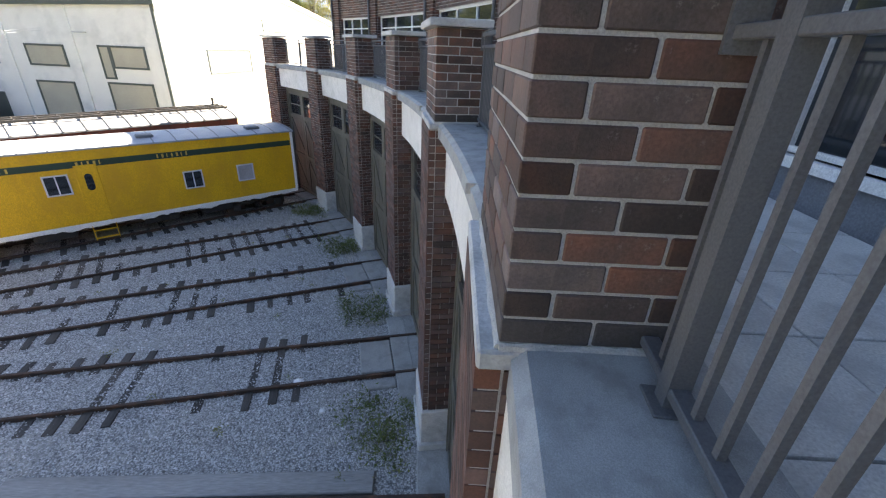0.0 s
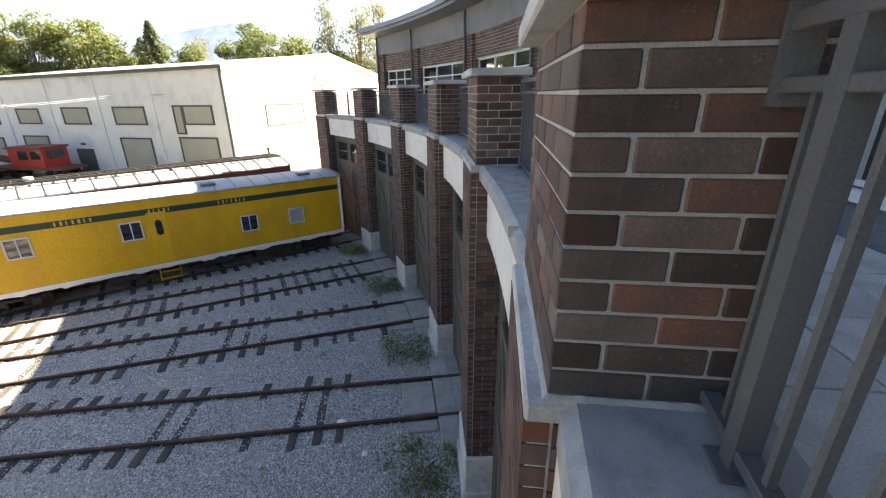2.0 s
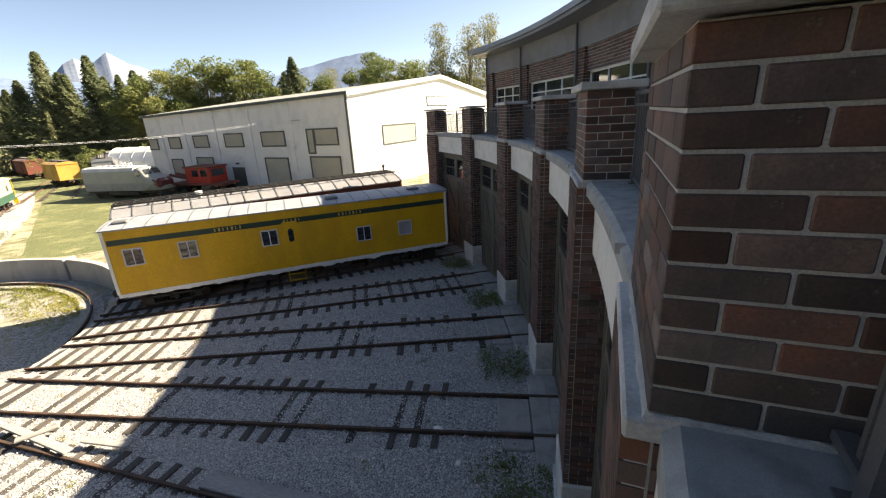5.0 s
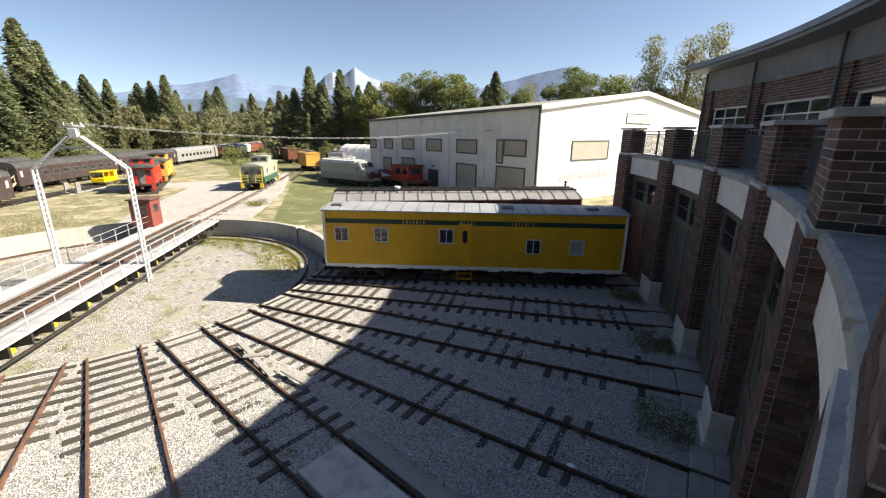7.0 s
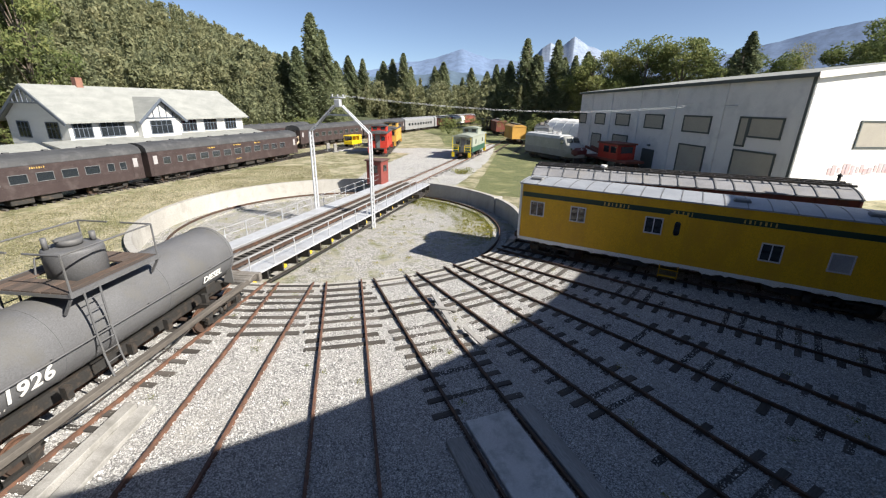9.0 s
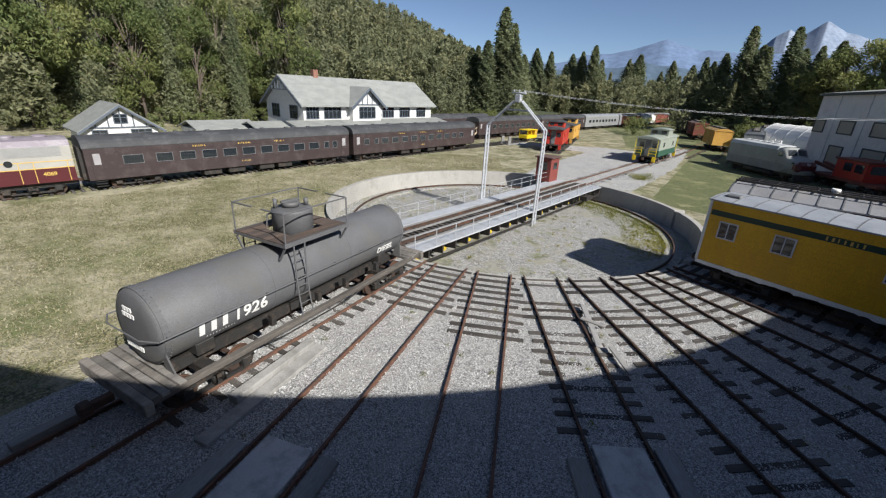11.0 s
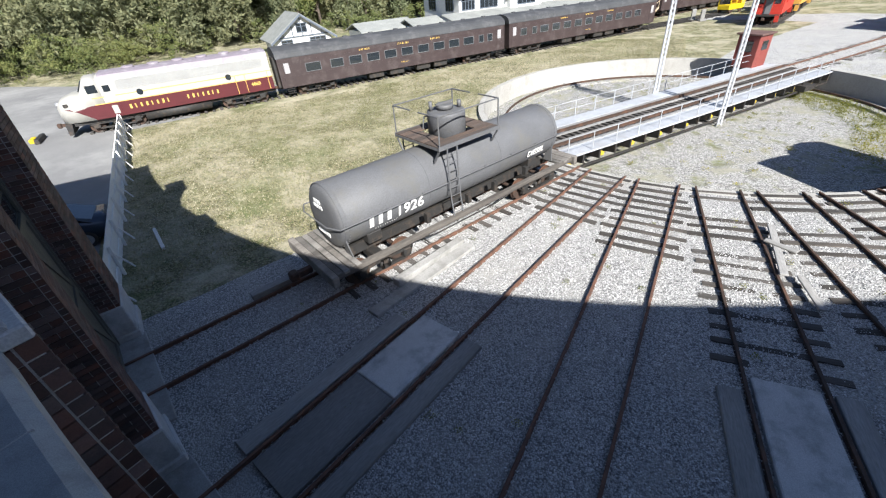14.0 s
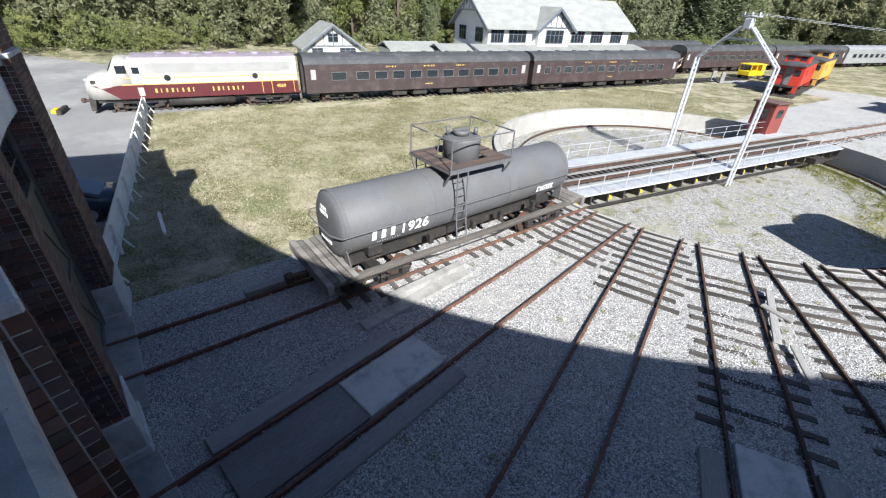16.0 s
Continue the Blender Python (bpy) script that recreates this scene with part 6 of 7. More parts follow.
for x0, x1, z0, z1 in ((36.2, 38.6, 4.85, 6.5), (30.5, 33.4, 4.95, 6.6), (24.2, 27.6, 5.05, 6.7), (17.2, 20.9, 5.05, 6.8), (9.8, 13.9, 5.05, 6.85), (1.7, 5.2, 5.1, 6.95), (31.0, 33.8, 0.9, 3.6), (24.0, 27.8, 0.7, 3.85), (9.8, 13.9, 0.4, 3.8), (1.7, 6.3, 0.4, 3.95)):
    boarded(x0, x1, z0, z1)
boarded(5.2, 6.35, 4.2, 6.95)
part("door", bm_box(18.0, 20.4, -0.02, 0.08, 0.05, 2.55, bevel=0.02), M_GREENTRIM, wh, "dark steel door")
part("wall_lamp", bm_box(18.9, 19.3, 0.0, 0.3, 2.95, 3.15, bevel=0.03), M_GREENTRIM, wh)
f = bmesh.new()
for a, b, c, d in ((-12.8, -5.5, 6.75, 6.9), (-12.8, -5.5, 4.6, 4.75), (-12.8, -12.65, 4.75, 6.75), (-5.65, -5.5, 4.75, 6.75)):
    box(f, -0.12, 0.0, a, b, c, d)
w = part("window", f, M_GREENTRIM, wh, "boarded window with dark frame")
part("board", bm_box(-0.07, 0.0, -12.65, -5.65, 4.75, 6.75), M_TANBOARD, w)
sg = part("sign_board", bm_box(-0.1, -0.03, -22.0, -16.0, 8.85, 10.15, bevel=0.02), M_GREENTRIM, wh, "framed white sign board")
part("sign_face", bm_box(-0.12, -0.09, -21.8, -16.2, 9.0, 10.0), M_WHWHITE, sg)
bm = bmesh.new()
for z, y0, y1 in ((9.62, -20.9, -17.2), (9.3, -21.3, -16.8)):
    box(bm, -0.13, -0.115, y0, y1, z, z + 0.14)
part("sign_bar", bm, M_TANBOARD, sg)
M_MURAL = mat("faded_pink_mural", (0.55, 0.36, 0.36), (0.45, 0.42, 0.46), 2, 0.8)
for i in range(26):
    y = -4 - i * 0.48
    part("faded_mural", bm_box(-0.06, -0.036, y, y + random.uniform(0.25, 0.45), 2.3 + random.uniform(0, 0.3), 2.9 + random.uniform(0, 0.5)), M_MURAL, wh, "faded pink painted patch")
bm = bmesh.new()
tube(bm, (7.0, 0.05, 7.9), (7.0, 1.4, 7.9), 0.05, 8)
part("wire_bracket", bm, M_GALV, wh)

# ---------------------------------------------------------------- vehicles standing beyond the turntable
def line(s, d, rz=0.0):
    return pose(0, 0, 0, 0, 0, TU) @ Matrix.Translation((s, d, 0)) @ pose(0, 0, 0, 0, 0, rz)


def caboose(m, L, material, label, cup_m=None, end_m=None, roof_m=None, cup_x=0.0, stripe=None):
    c = thing("caboose", m, label, "caboose", "cabooses")
    h, hw = L / 2, 1.4
    part("body", bm_box(-h + 0.9, h - 0.9, -hw, hw, 1.05, 3.2, bevel=0.02), material, c)
    if stripe:
        part("lower_body", bm_box(-h + 0.89, h - 0.89, -hw - 0.01, hw + 0.01, 1.0, 1.75), stripe, c)
    bm = bmesh.new()
    profile_body(bm, -h - 0.05, h + 0.05, roof_prof(hw, 3.22, 3.5))
    part("roof", bm, roof_m or M_COACHROOF, c)
    cu = part("cupola", bm_box(cup_x - 1.1, cup_x + 1.1, -1.15, 1.15, 3.3, 4.15, bevel=0.03), cup_m or material, c)
    bm = bmesh.new()
    profile_body(bm, cup_x - 1.3, cup_x + 1.3, roof_prof(1.2, 4.16, 4.32))
    part("cupola_roof", bm, roof_m or M_COACHROOF, cu)
    for e in (-1, 1):
        for y in (-0.6, 0.6):
            part("cupola_window", bm_box(cup_x + e * 1.1 - 0.02, cup_x + e * 1.1 + 0.02, y - 0.32, y + 0.32, 3.6, 4.0), M_GLASS, cu)
            part("end_window", bm_box(e * (h - 0.9) - 0.02, e * (h - 0.9) + 0.02, y * 1.3 - 0.28, y * 1.3 + 0.28, 2.1, 2.7), M_GLASS, c)
        part("end_door", bm_box(e * (h - 0.9) - 0.03, e * (h - 0.9) + 0.03, -0.35, 0.35, 1.1, 3.0), M_GREYRIB, c)
        part("platform", bm_box(min(e * (h - 0.9), e * h), max(e * (h - 0.9), e * h), -1.35, 1.35, 0.95, 1.07), M_BLACKSTEEL, c)
        em = end_m or material
        for y in (-1.33, -0.45, 0.45, 1.33):
            bm = bmesh.new()
            tube(bm, (e * (h - 0.04), y, 1.0), (e * (h - 0.04), y, 2.05 if abs(y) < 1 else 3.2), 0.03, 6)
            part("end_post", bm, em, c)
        bm = bmesh.new()
        for z in (1.4, 1.75, 2.05):
            beam(bm, (e * (h - 0.04), -1.33, z), (e * (h - 0.04), -0.45, z), 0.05, 0.07)
            beam(bm, (e * (h - 0.04), 0.45, z), (e * (h - 0.04), 1.33, z), 0.05, 0.07)
        for y in (-1.2, 1.2):
            box(bm, e * h - 0.06, e * h + 0.06, y - 0.2, y + 0.2, 0.4, 1.05)
        part("end_railing", bm, em, c)
        truck(c, e * (h - 2.2), 1.6)
        coupler(c, e * h, e)
    for s in (-1, 1):
        for x in (-2.2, 2.2):
            sash_window(c, x, s * hw, 2.1, 2.7, 0.6, material, s=s)
    return c


caboose(line(32.0 + 5.2, 0.0), 10.0, M_PALEGREEN, "pale green caboose with yellow end railings on the lead track", end_m=M_BRIGHTYEL, roof_m=M_PALEGREEN, stripe=M_DARKGREEN, cup_x=1.0)
caboose(pose(5.6, 38.0, 0, 0, 0, 79), 9.4, M_CABOOSERED, "bright red caboose with cupola standing on grass siding", end_m=M_CABOOSERED, cup_x=-1.0)
caboose(pose(8.3, 48.4, 0, 0, 0, 77), 9.4, M_ORANGE, "orange caboose standing behind the red one", end_m=M_ORANGE, cup_x=0.5)
track(pose(-1.85, 0, 0, 0, 0, 78.4), 33, 62, M_RUSTDARK, "siding track under the cabooses", 33, 62, sink=-0.02, group="far tracks")

# operator's cabin at the end of the turntable bridge
cab = thing("operator_cabin", BR @ Matrix.Translation((10.5, 2.98, 0.1)) @ pose(0.45, -0.3, 0), "small dark red timber operator's cabin beside turntable bridge", "cabin")
M_CABRED = paint("brick_red_boards", (0.21, 0.05, 0.04), 0.7)
part("cabin_wall", bm_box(-0.8, 0.8, -0.75, 0.75, 0.0, 2.2, bevel=0.01), M_CABRED, cab)
for i in range(8):
    x = -0.8 + i * 0.2
    part("board", bm_box(x + 0.006, x + 0.194, -0.768, -0.745, 0.02, 2.18), M_CABRED, cab)
part("cabin_roof", bm_box(-0.95, 0.95, -0.92, 0.92, 2.2, 2.32, bevel=0.02), mat("cabin_roof_felt", (0.12, 0.07, 0.06), None, 2, 0.9), cab)
part("cabin_window", bm_box(-0.84, -0.78, -0.4, 0.4, 1.1, 1.8), M_GLASS, cab)
part("cabin_window", bm_box(-0.3, 0.4, -0.79, -0.74, 1.2, 1.8), M_GLASS, cab)
bm = bmesh.new()
for x in (-0.7, 0.7):
    beam(bm, (x, -0.7, 0.0), (x, -1.1, -0.4), 0.08, 0.08)
    beam(bm, (x, 0.6, 0.0), (x, -0.9, -0.5), 0.08, 0.08)
box(bm, -0.85, 0.85, -0.8, 0.8, -0.12, 0.0)
part("cabin_support", bm, M_BLACKSTEEL, cab)

sp = thing("rail_motor_car", line(41.8, 22.55), "small bright yellow rail motor car on the main track", "rail motor car")
part("car_body", bm_box(-1.7, 1.7, -0.85, 0.85, 0.45, 1.05, bevel=0.05), M_BRIGHTYEL, sp)
part("car_roof", bm_box(-1.75, 1.75, -0.9, 0.9, 1.85, 1.95, bevel=0.04), M_BRIGHTYEL, sp)
for x in (-1.6, -0.3, 0.9, 1.6):
    for y in (-0.8, 0.8):
        part("corner_post", bm_box(x - 0.05, x + 0.05, y - 0.05, y + 0.05, 1.05, 1.85), M_BRIGHTYEL, sp)
part("side_panel", bm_box(0.9, 1.6, -0.84, 0.84, 1.05, 1.85), M_ORANGE, sp)
part("windscreen", bm_box(-1.63, -1.58, -0.7, 0.7, 1.15, 1.8), M_GLASS, sp)
for x in (-1.1, 1.1):
    share("wheelset", WHEEL, sp, pose(x, 0, 0.36) @ Matrix.Diagonal((0.85, 1, 0.85, 1)))

# second train on the far track
FARW = [(-8 + 2.0 * i, 1.1) for i in range(9)]
for i, (sm, rm, lab) in enumerate(((M_MAROON, M_COACHROOF, "brown passenger coach with open end steps"), (M_MAROON, M_COACHROOF, "dark brown baggage coach on the far track"), (M_STAINLESS, M_STAINLESS, "ribbed stainless passenger coach on the far track"), (M_STAINLESS, M_STAINLESS, "ribbed stainless passenger coach on the far track"), (paint("faded_rust_coach_paint", (0.38, 0.17, 0.09)), M_SILVER, "faded orange-brown passenger coach far off"))):
    coach(line(44.5 + 21.8 * i, 29.0 - 0.18 * i * i, -0.8 * i), 21.4, lab, side_m=sm, roof_m=rm, wins=FARW, words=False, group="far train coaches")
track(line(0, 29.0, 0), 20, 160, M_RUSTDARK, "far main track beside the station platform", 20, 40, sink=0.0, group="far tracks")
coach(line(36.0, 35.5, 0), 20, "dark brown passenger coach beside the station", wins=FARW, words=False, group="far train coaches")

d2, a_, b_, c_ = diesel(pose(29.7, 26.3, 0, 0, 0, 104), 10.6, "faded grey and maroon diesel locomotive on a grass siding", M_ROOFGREY, mat("faded_grey_loco", (0.30, 0.31, 0.30), (0.24, 0.25, 0.24), 0.6, 0.7, stain=(0.27, 0.28, 0.26), stain_scale=0.8), mat("pale_grey_roof", (0.50, 0.52, 0.53), None, 0.6, 0.6))
bm = bmesh.new()
box(bm, -5.36, -2.7, -1.2, 1.2, 1.1, 2.3, bevel=0.35)
part("nose_cover", bm, M_LOCORED, d2, "dark maroon nose")
bm = bmesh.new()
for x in (-0.6, 0.3):
    tube(bm, (x, -0.2, 3.75), (x, -0.2, 4.15), 0.12, 10, 0.05)
    tube(bm, (x - 0.3, 0.3, 4.0), (x + 0.3, 0.3, 4.0), 0.06, 8)
part("roof_horns", bm, M_WHITE, d2)

cr = thing("crane_car", pose(34.6, 20.6, 0, 0, 0, 95), "red railway crane car with cab and timber deck", "crane car")
part("deck", bm_box(-5.2, 3.5, -1.4, 1.4, 0.9, 1.2, bevel=0.02), M_BOXRED, cr)
part("cab_wall", bm_box(-3.4, 0.4, -1.35, 1.35, 1.2, 3.0, bevel=0.03), M_CABOOSERED, cr)
part("cab_roof", bm_box(-3.6, 0.6, -1.5, 1.5, 3.0, 3.2, bevel=0.04), M_BOXRED, cr)
for x in (-2.6, -1.2):
    part("cab_window", bm_box(x - 0.5, x + 0.5, 1.33, 1.38, 2.0, 2.8), M_GLASS, cr)
part("cab_window", bm_box(-3.43, -3.38, -0.9, 0.9, 2.0, 2.8), M_GLASS, cr)
bm = bmesh.new()
beam(bm, (0.4, 0.5, 1.5), (4.4, 0.5, 2.1), 0.25, 0.3)
beam(bm, (0.4, -0.5, 1.5), (4.4, -0.5, 2.1), 0.25, 0.3)
part("boom", bm, M_BOXRED, cr)
for x in (-3.8, 2.2):
    truck(cr, x)

box_car(pose(34.3, 53.4, 0, 0, 0, 82), 7.0, 1.35, 3.4, 3.8, M_ORANGE, "orange boxcar with pale roof on the weedy siding", roof_m=M_ORANGE)
box_car(pose(38.9, 76.0, 0, 0, 0, 80), 9, 1.35, 3.4, 3.8, M_BOXRED, "rusty red boxcar on the weedy siding", roof_m=M_BOXRED)
box_car(pose(42.4, 95.0, 0, 0, 0, 80), 11, 1.3, 3.1, 3.4, M_BLACKSTEEL, "black flat-roofed tender car far off", roof_m=M_BLACKSTEEL)
box_car(line(66, -8.2, 4), 12, 1.35, 3.4, 3.8, M_STAINLESS, "grey steel boxcar on the second siding", roof_m=M_SILVER)
box_car(line(80, -8.4, 4), 13, 1.35, 3.4, 3.9, M_STAINLESS, "grey covered hopper on the second siding", roof_m=M_SILVER)
for i, (mm, rm, lab) in enumerate(((M_BOXRED, M_ROOFGREY, "faded rust-red boxcar at the far end of the yard"), (M_WHITE, M_WHITE, "white covered goods car at the far end of the yard"), (M_BOXRED, M_BOXRED, "dark oxide boxcar at the far end of the yard"))):
    box_car(pose(30.5 + 6.6 * i, 105.0 + 9.9 * i, 0, 0, 0, 56), 11, 1.35, 3.2, 3.5, mm, lab, roof_m=rm)
for d_ in (-3.4, -8.3):
    track(line(0, d_, 2), 44, 110, M_RUSTDARK, "weedy siding track with old goods cars", 44, 60, sink=0.01, group="far tracks")

M_STEPWOOD = mat("pale_step_timber", (0.42, 0.34, 0.24), (0.34, 0.27, 0.19), 2, 0.85, bump=0.3, fine=30)
sh = thing("fabric_shelter", pose(46.5, 52.5, 0, 0, 0, 107), "white arched fabric storage shelter beyond the warehouse", "shelter")
bm = bmesh.new()
outer = [(3.4 * math.cos(math.pi * i / 16), 4.9 * math.sin(math.pi * i / 16)) for i in range(17)]
inner = [(0.97 * a, 0.97 * b) for a, b in outer]
loft(bm, [[Vector((x, a, b)) for a, b in outer + inner[::-1]] for x in (-5, 5)], smooth=False)
part("fabric_cover", bm, M_WHITE, sh)
bm = bmesh.new()
loft(bm, [[Vector((x, a * 0.95, b * 0.95)) for a, b in outer] for x in (-4.9, -4.8)])
part("end_panel", bm, M_WHITE, sh)
bm = bmesh.new()
loft(bm, [[Vector((x, a * 0.95, b * 0.95)) for a, b in outer] for x in (4.8, 4.9)])
part("end_panel", bm, M_WHITE, sh)
for x in np.linspace(-4.9, 4.9, 5):
    bm = bmesh.new()
    path_tube(bm, [(x, 0.985 * a * 1.02, 0.985 * b * 1.02) for a, b in outer], 0.06)
    part("hoop", bm, M_GALV, sh)

stp = thing("timber_steps", line(32.4, 28.3, 0), "pale timber steps up to the coach's open end", "steps")
for y in (-0.55, 0.55):
    bm = bmesh.new()
    beam(bm, (-1.1, y, 0.05), (1.1, y, 1.25), 0.06, 0.24)
    part("stringer", bm, M_STEPWOOD, stp)
    bm = bmesh.new()
    beam(bm, (-1.1, y, 0.95), (1.1, y, 2.15), 0.05, 0.08)
    for q in (-1.0, 1.0):
        beam(bm, (q, y, 0.1 + 0.55 * (q + 1.0)), (q, y, 1.0 + 0.55 * (q + 1.0)), 0.07, 0.07, up=(1, 0, 0))
    part("handrail", bm, M_STEPWOOD, stp)
for i in range(6):
    part("tread", bm_box(-0.95 + 0.36 * i, -0.65 + 0.36 * i, -0.52, 0.52, 0.18 + 0.195 * i, 0.22 + 0.195 * i), M_STEPWOOD, stp)

# crossing signs beside the far path
for p in ((-1.5, 38.5), (-2.6, 39.3)):
    s_ = thing("timber_stand", pose(p[0], p[1], 0, 0, 0, 30), "small grey timber stand beside the path", "timber stand", "timber stands")
    part("upright", bm_box(-0.25, 0.25, -0.12, 0.12, 0, 1.3, bevel=0.02), M_TIMBER, s_)
    part("foot", bm_box(-0.4, 0.4, -0.4, 0.4, 0, 0.15, bevel=0.02), M_TIMBER, s_)

# ---------------------------------------------------------------- foliage
def leaf_material(name, c1, c2, c3):
    m = bpy.data.materials.new(name)
    m.use_nodes = True
    nt = m.node_tree
    b = nt.nodes["Principled BSDF"]
    geo = nt.nodes.new("ShaderNodeNewGeometry")
    cr_ = nt.nodes.new("ShaderNodeValToRGB")
    el = cr_.color_ramp.elements
    el.new(0.5)
    for i, c in enumerate((c1, c2, c3)):
        el[i].position, el[i].color = i / 2, (*c, 1)
    oi_ = nt.nodes.new("ShaderNodeObjectInfo")
    ad = nt.nodes.new("ShaderNodeMath")
    ad.operation = "MULTIPLY_ADD"
    ad.inputs[1].default_value, ad.inputs[2].default_value = 0.35, 0.0
    nt.links.new(oi_.outputs["Random"], ad.inputs[0])
    n = nt.nodes.new("ShaderNodeTexNoise")
    n.inputs["Scale"].default_value = 0.07
    nt.links.new(geo.outputs["Position"], n.inputs["Vector"])
    mr = nt.nodes.new("ShaderNodeMapRange")
    mr.inputs[1].default_value, mr.inputs[2].default_value, mr.inputs[3].default_value, mr.inputs[4].default_value = 0.35, 0.65, -0.25, 0.35
    nt.links.new(n.outputs["Fac"], mr.inputs[0])
    a2 = nt.nodes.new("ShaderNodeMath")
    a2.operation = "MULTIPLY_ADD"
    a2.inputs[1].default_value = 0.65
    nt.links.new(geo.outputs["Random Per Island"], a2.inputs[0])
    nt.links.new(ad.outputs[0], a2.inputs[2])
    a3 = nt.nodes.new("ShaderNodeMath")
    nt.links.new(a2.outputs[0], a3.inputs[0])
    nt.links.new(mr.outputs[0], a3.inputs[1])
    nt.links.new(a3.outputs[0], cr_.inputs[0])
    nt.links.new(cr_.outputs[0], b.inputs["Base Color"])
    b.inputs["Roughness"].default_value = 0.7
    b.inputs["Specular IOR Level"].default_value = 0.25
    tl = nt.nodes.new("ShaderNodeBsdfTranslucent")
    nt.links.new(cr_.outputs[0], tl.inputs["Color"])
    ms = nt.nodes.new("ShaderNodeMixShader")
    ms.inputs[0].default_value = 0.4
    nt.links.new(b.outputs[0], ms.inputs[1])
    nt.links.new(tl.outputs[0], ms.inputs[2])
    nt.links.new(ms.outputs[0], nt.nodes["Material Output"].inputs["Surface"])
    return m


M_CONIFER = leaf_material("conifer_needles", (0.13, 0.16, 0.09), (0.19, 0.22, 0.12), (0.26, 0.28, 0.16))
M_BROAD = leaf_material("broad_leaves", (0.095, 0.13, 0.05), (0.155, 0.19, 0.07), (0.25, 0.26, 0.10))
M_POPLAR = leaf_material("thin_leaves", (0.16, 0.17, 0.09), (0.22, 0.225, 0.11), (0.33, 0.29, 0.13))
M_WOODS = leaf_material("mixed_woods", (0.145, 0.165, 0.095), (0.21, 0.22, 0.12), (0.29, 0.28, 0.155))
M_WEED = leaf_material("weeds", (0.10, 0.13, 0.03), (0.22, 0.22, 0.05), (0.38, 0.33, 0.05))
M_BARK = mat("grey_bark", (0.16, 0.13, 0.105), (0.10, 0.08, 0.065), 2, 0.95, bump=0.6, fine=14, stretch=(1, 1, 0.25))
rng = np.random.default_rng(7)


def fast_mesh(name, verts, faces, material):
    """A mesh of quads from arrays."""
    me = bpy.data.meshes.new(name)
    me.vertices.add(len(verts))
    me.vertices.foreach_set("co", np.asarray(verts, np.float32).ravel())
    k = faces.shape[1]
    me.loops.add(faces.size)
    me.loops.foreach_set("vertex_index", faces.astype(np.int32).ravel())
    me.polygons.add(len(faces))
    me.polygons.foreach_set("loop_start", np.arange(0, faces.size, k, dtype=np.int32))
    me.update(calc_edges=True)
    me.materials.append(material)
    return me


def leaf_quads(c, size, flat=0.0):
    """Randomly turned leaf sprays, one three-cornered spray at each centre."""
    n = len(c)
    a = rng.normal(size=(n, 3))
    a[:, 2] *= 1 - flat
    a /= np.linalg.norm(a, axis=1)[:, None]
    b = np.cross(a, rng.normal(size=(n, 3)))
    b /= np.linalg.norm(b, axis=1)[:, None]
    s = size[:, None] if np.ndim(size) else size
    w = 0.55 * rng.uniform(0.6, 1.2, (n, 1))
    v = np.stack([c - a * s, c + b * s * w * 1.5, c + a * s], 1).reshape(-1, 3)
    return v, np.arange(3 * n).reshape(-1, 3)


def conifer_points(h, n, spread=0.19, bare=0.08):
    t = rng.uniform(0, 1, n) ** 0.8
    z = h * (bare + (1 - bare) * (1 - t) if False else bare + (1 - bare) * rng.uniform(0, 1, n) ** 0.9)
    tier = (z / h * 26 + 0.35 * rng.normal(size=n)) % 1.0
    r = h * spread * (1 - z / h) ** 0.75 * (0.3 + 0.8 * tier) + 0.1
    az = rng.uniform(0, 2 * np.pi, n)
    lobe = 0.72 + 0.55 * np.sin(az * 4 + z * 1.3) * np.sin(z * 0.9 + az * 2)
    rr = r * lobe * rng.uniform(0.35, 1.0, n) ** 0.5
    return np.stack([rr * np.cos(az), rr * np.sin(az), z - 0.25 * rr], 1)


def broad_points(h, n, blobs=26, width=0.33, low=0.22):
    cz = h * (low + (0.95 - low) * rng.uniform(0, 1, blobs))
    prof = np.sin(np.pi * np.clip((cz / h - low * 0.5) / (1.02 - low * 0.5), 0, 1)) ** 0.7
    cr_ = h * width * prof * rng.uniform(0.1, 1, blobs) ** 0.6
    ca = rng.uniform(0, 2 * np.pi, blobs)
    cc = np.stack([cr_ * np.cos(ca), cr_ * np.sin(ca), cz], 1)
    br = h * rng.uniform(0.07, 0.13, blobs)
    i = rng.integers(0, blobs, n)
    d = rng.normal(size=(n, 3))
    d /= np.linalg.norm(d, axis=1)[:, None]
    return cc[i] + d * (br[i] * rng.uniform(0.55, 1.05, n))[:, None] * np.array([1, 1, 0.8]), cc


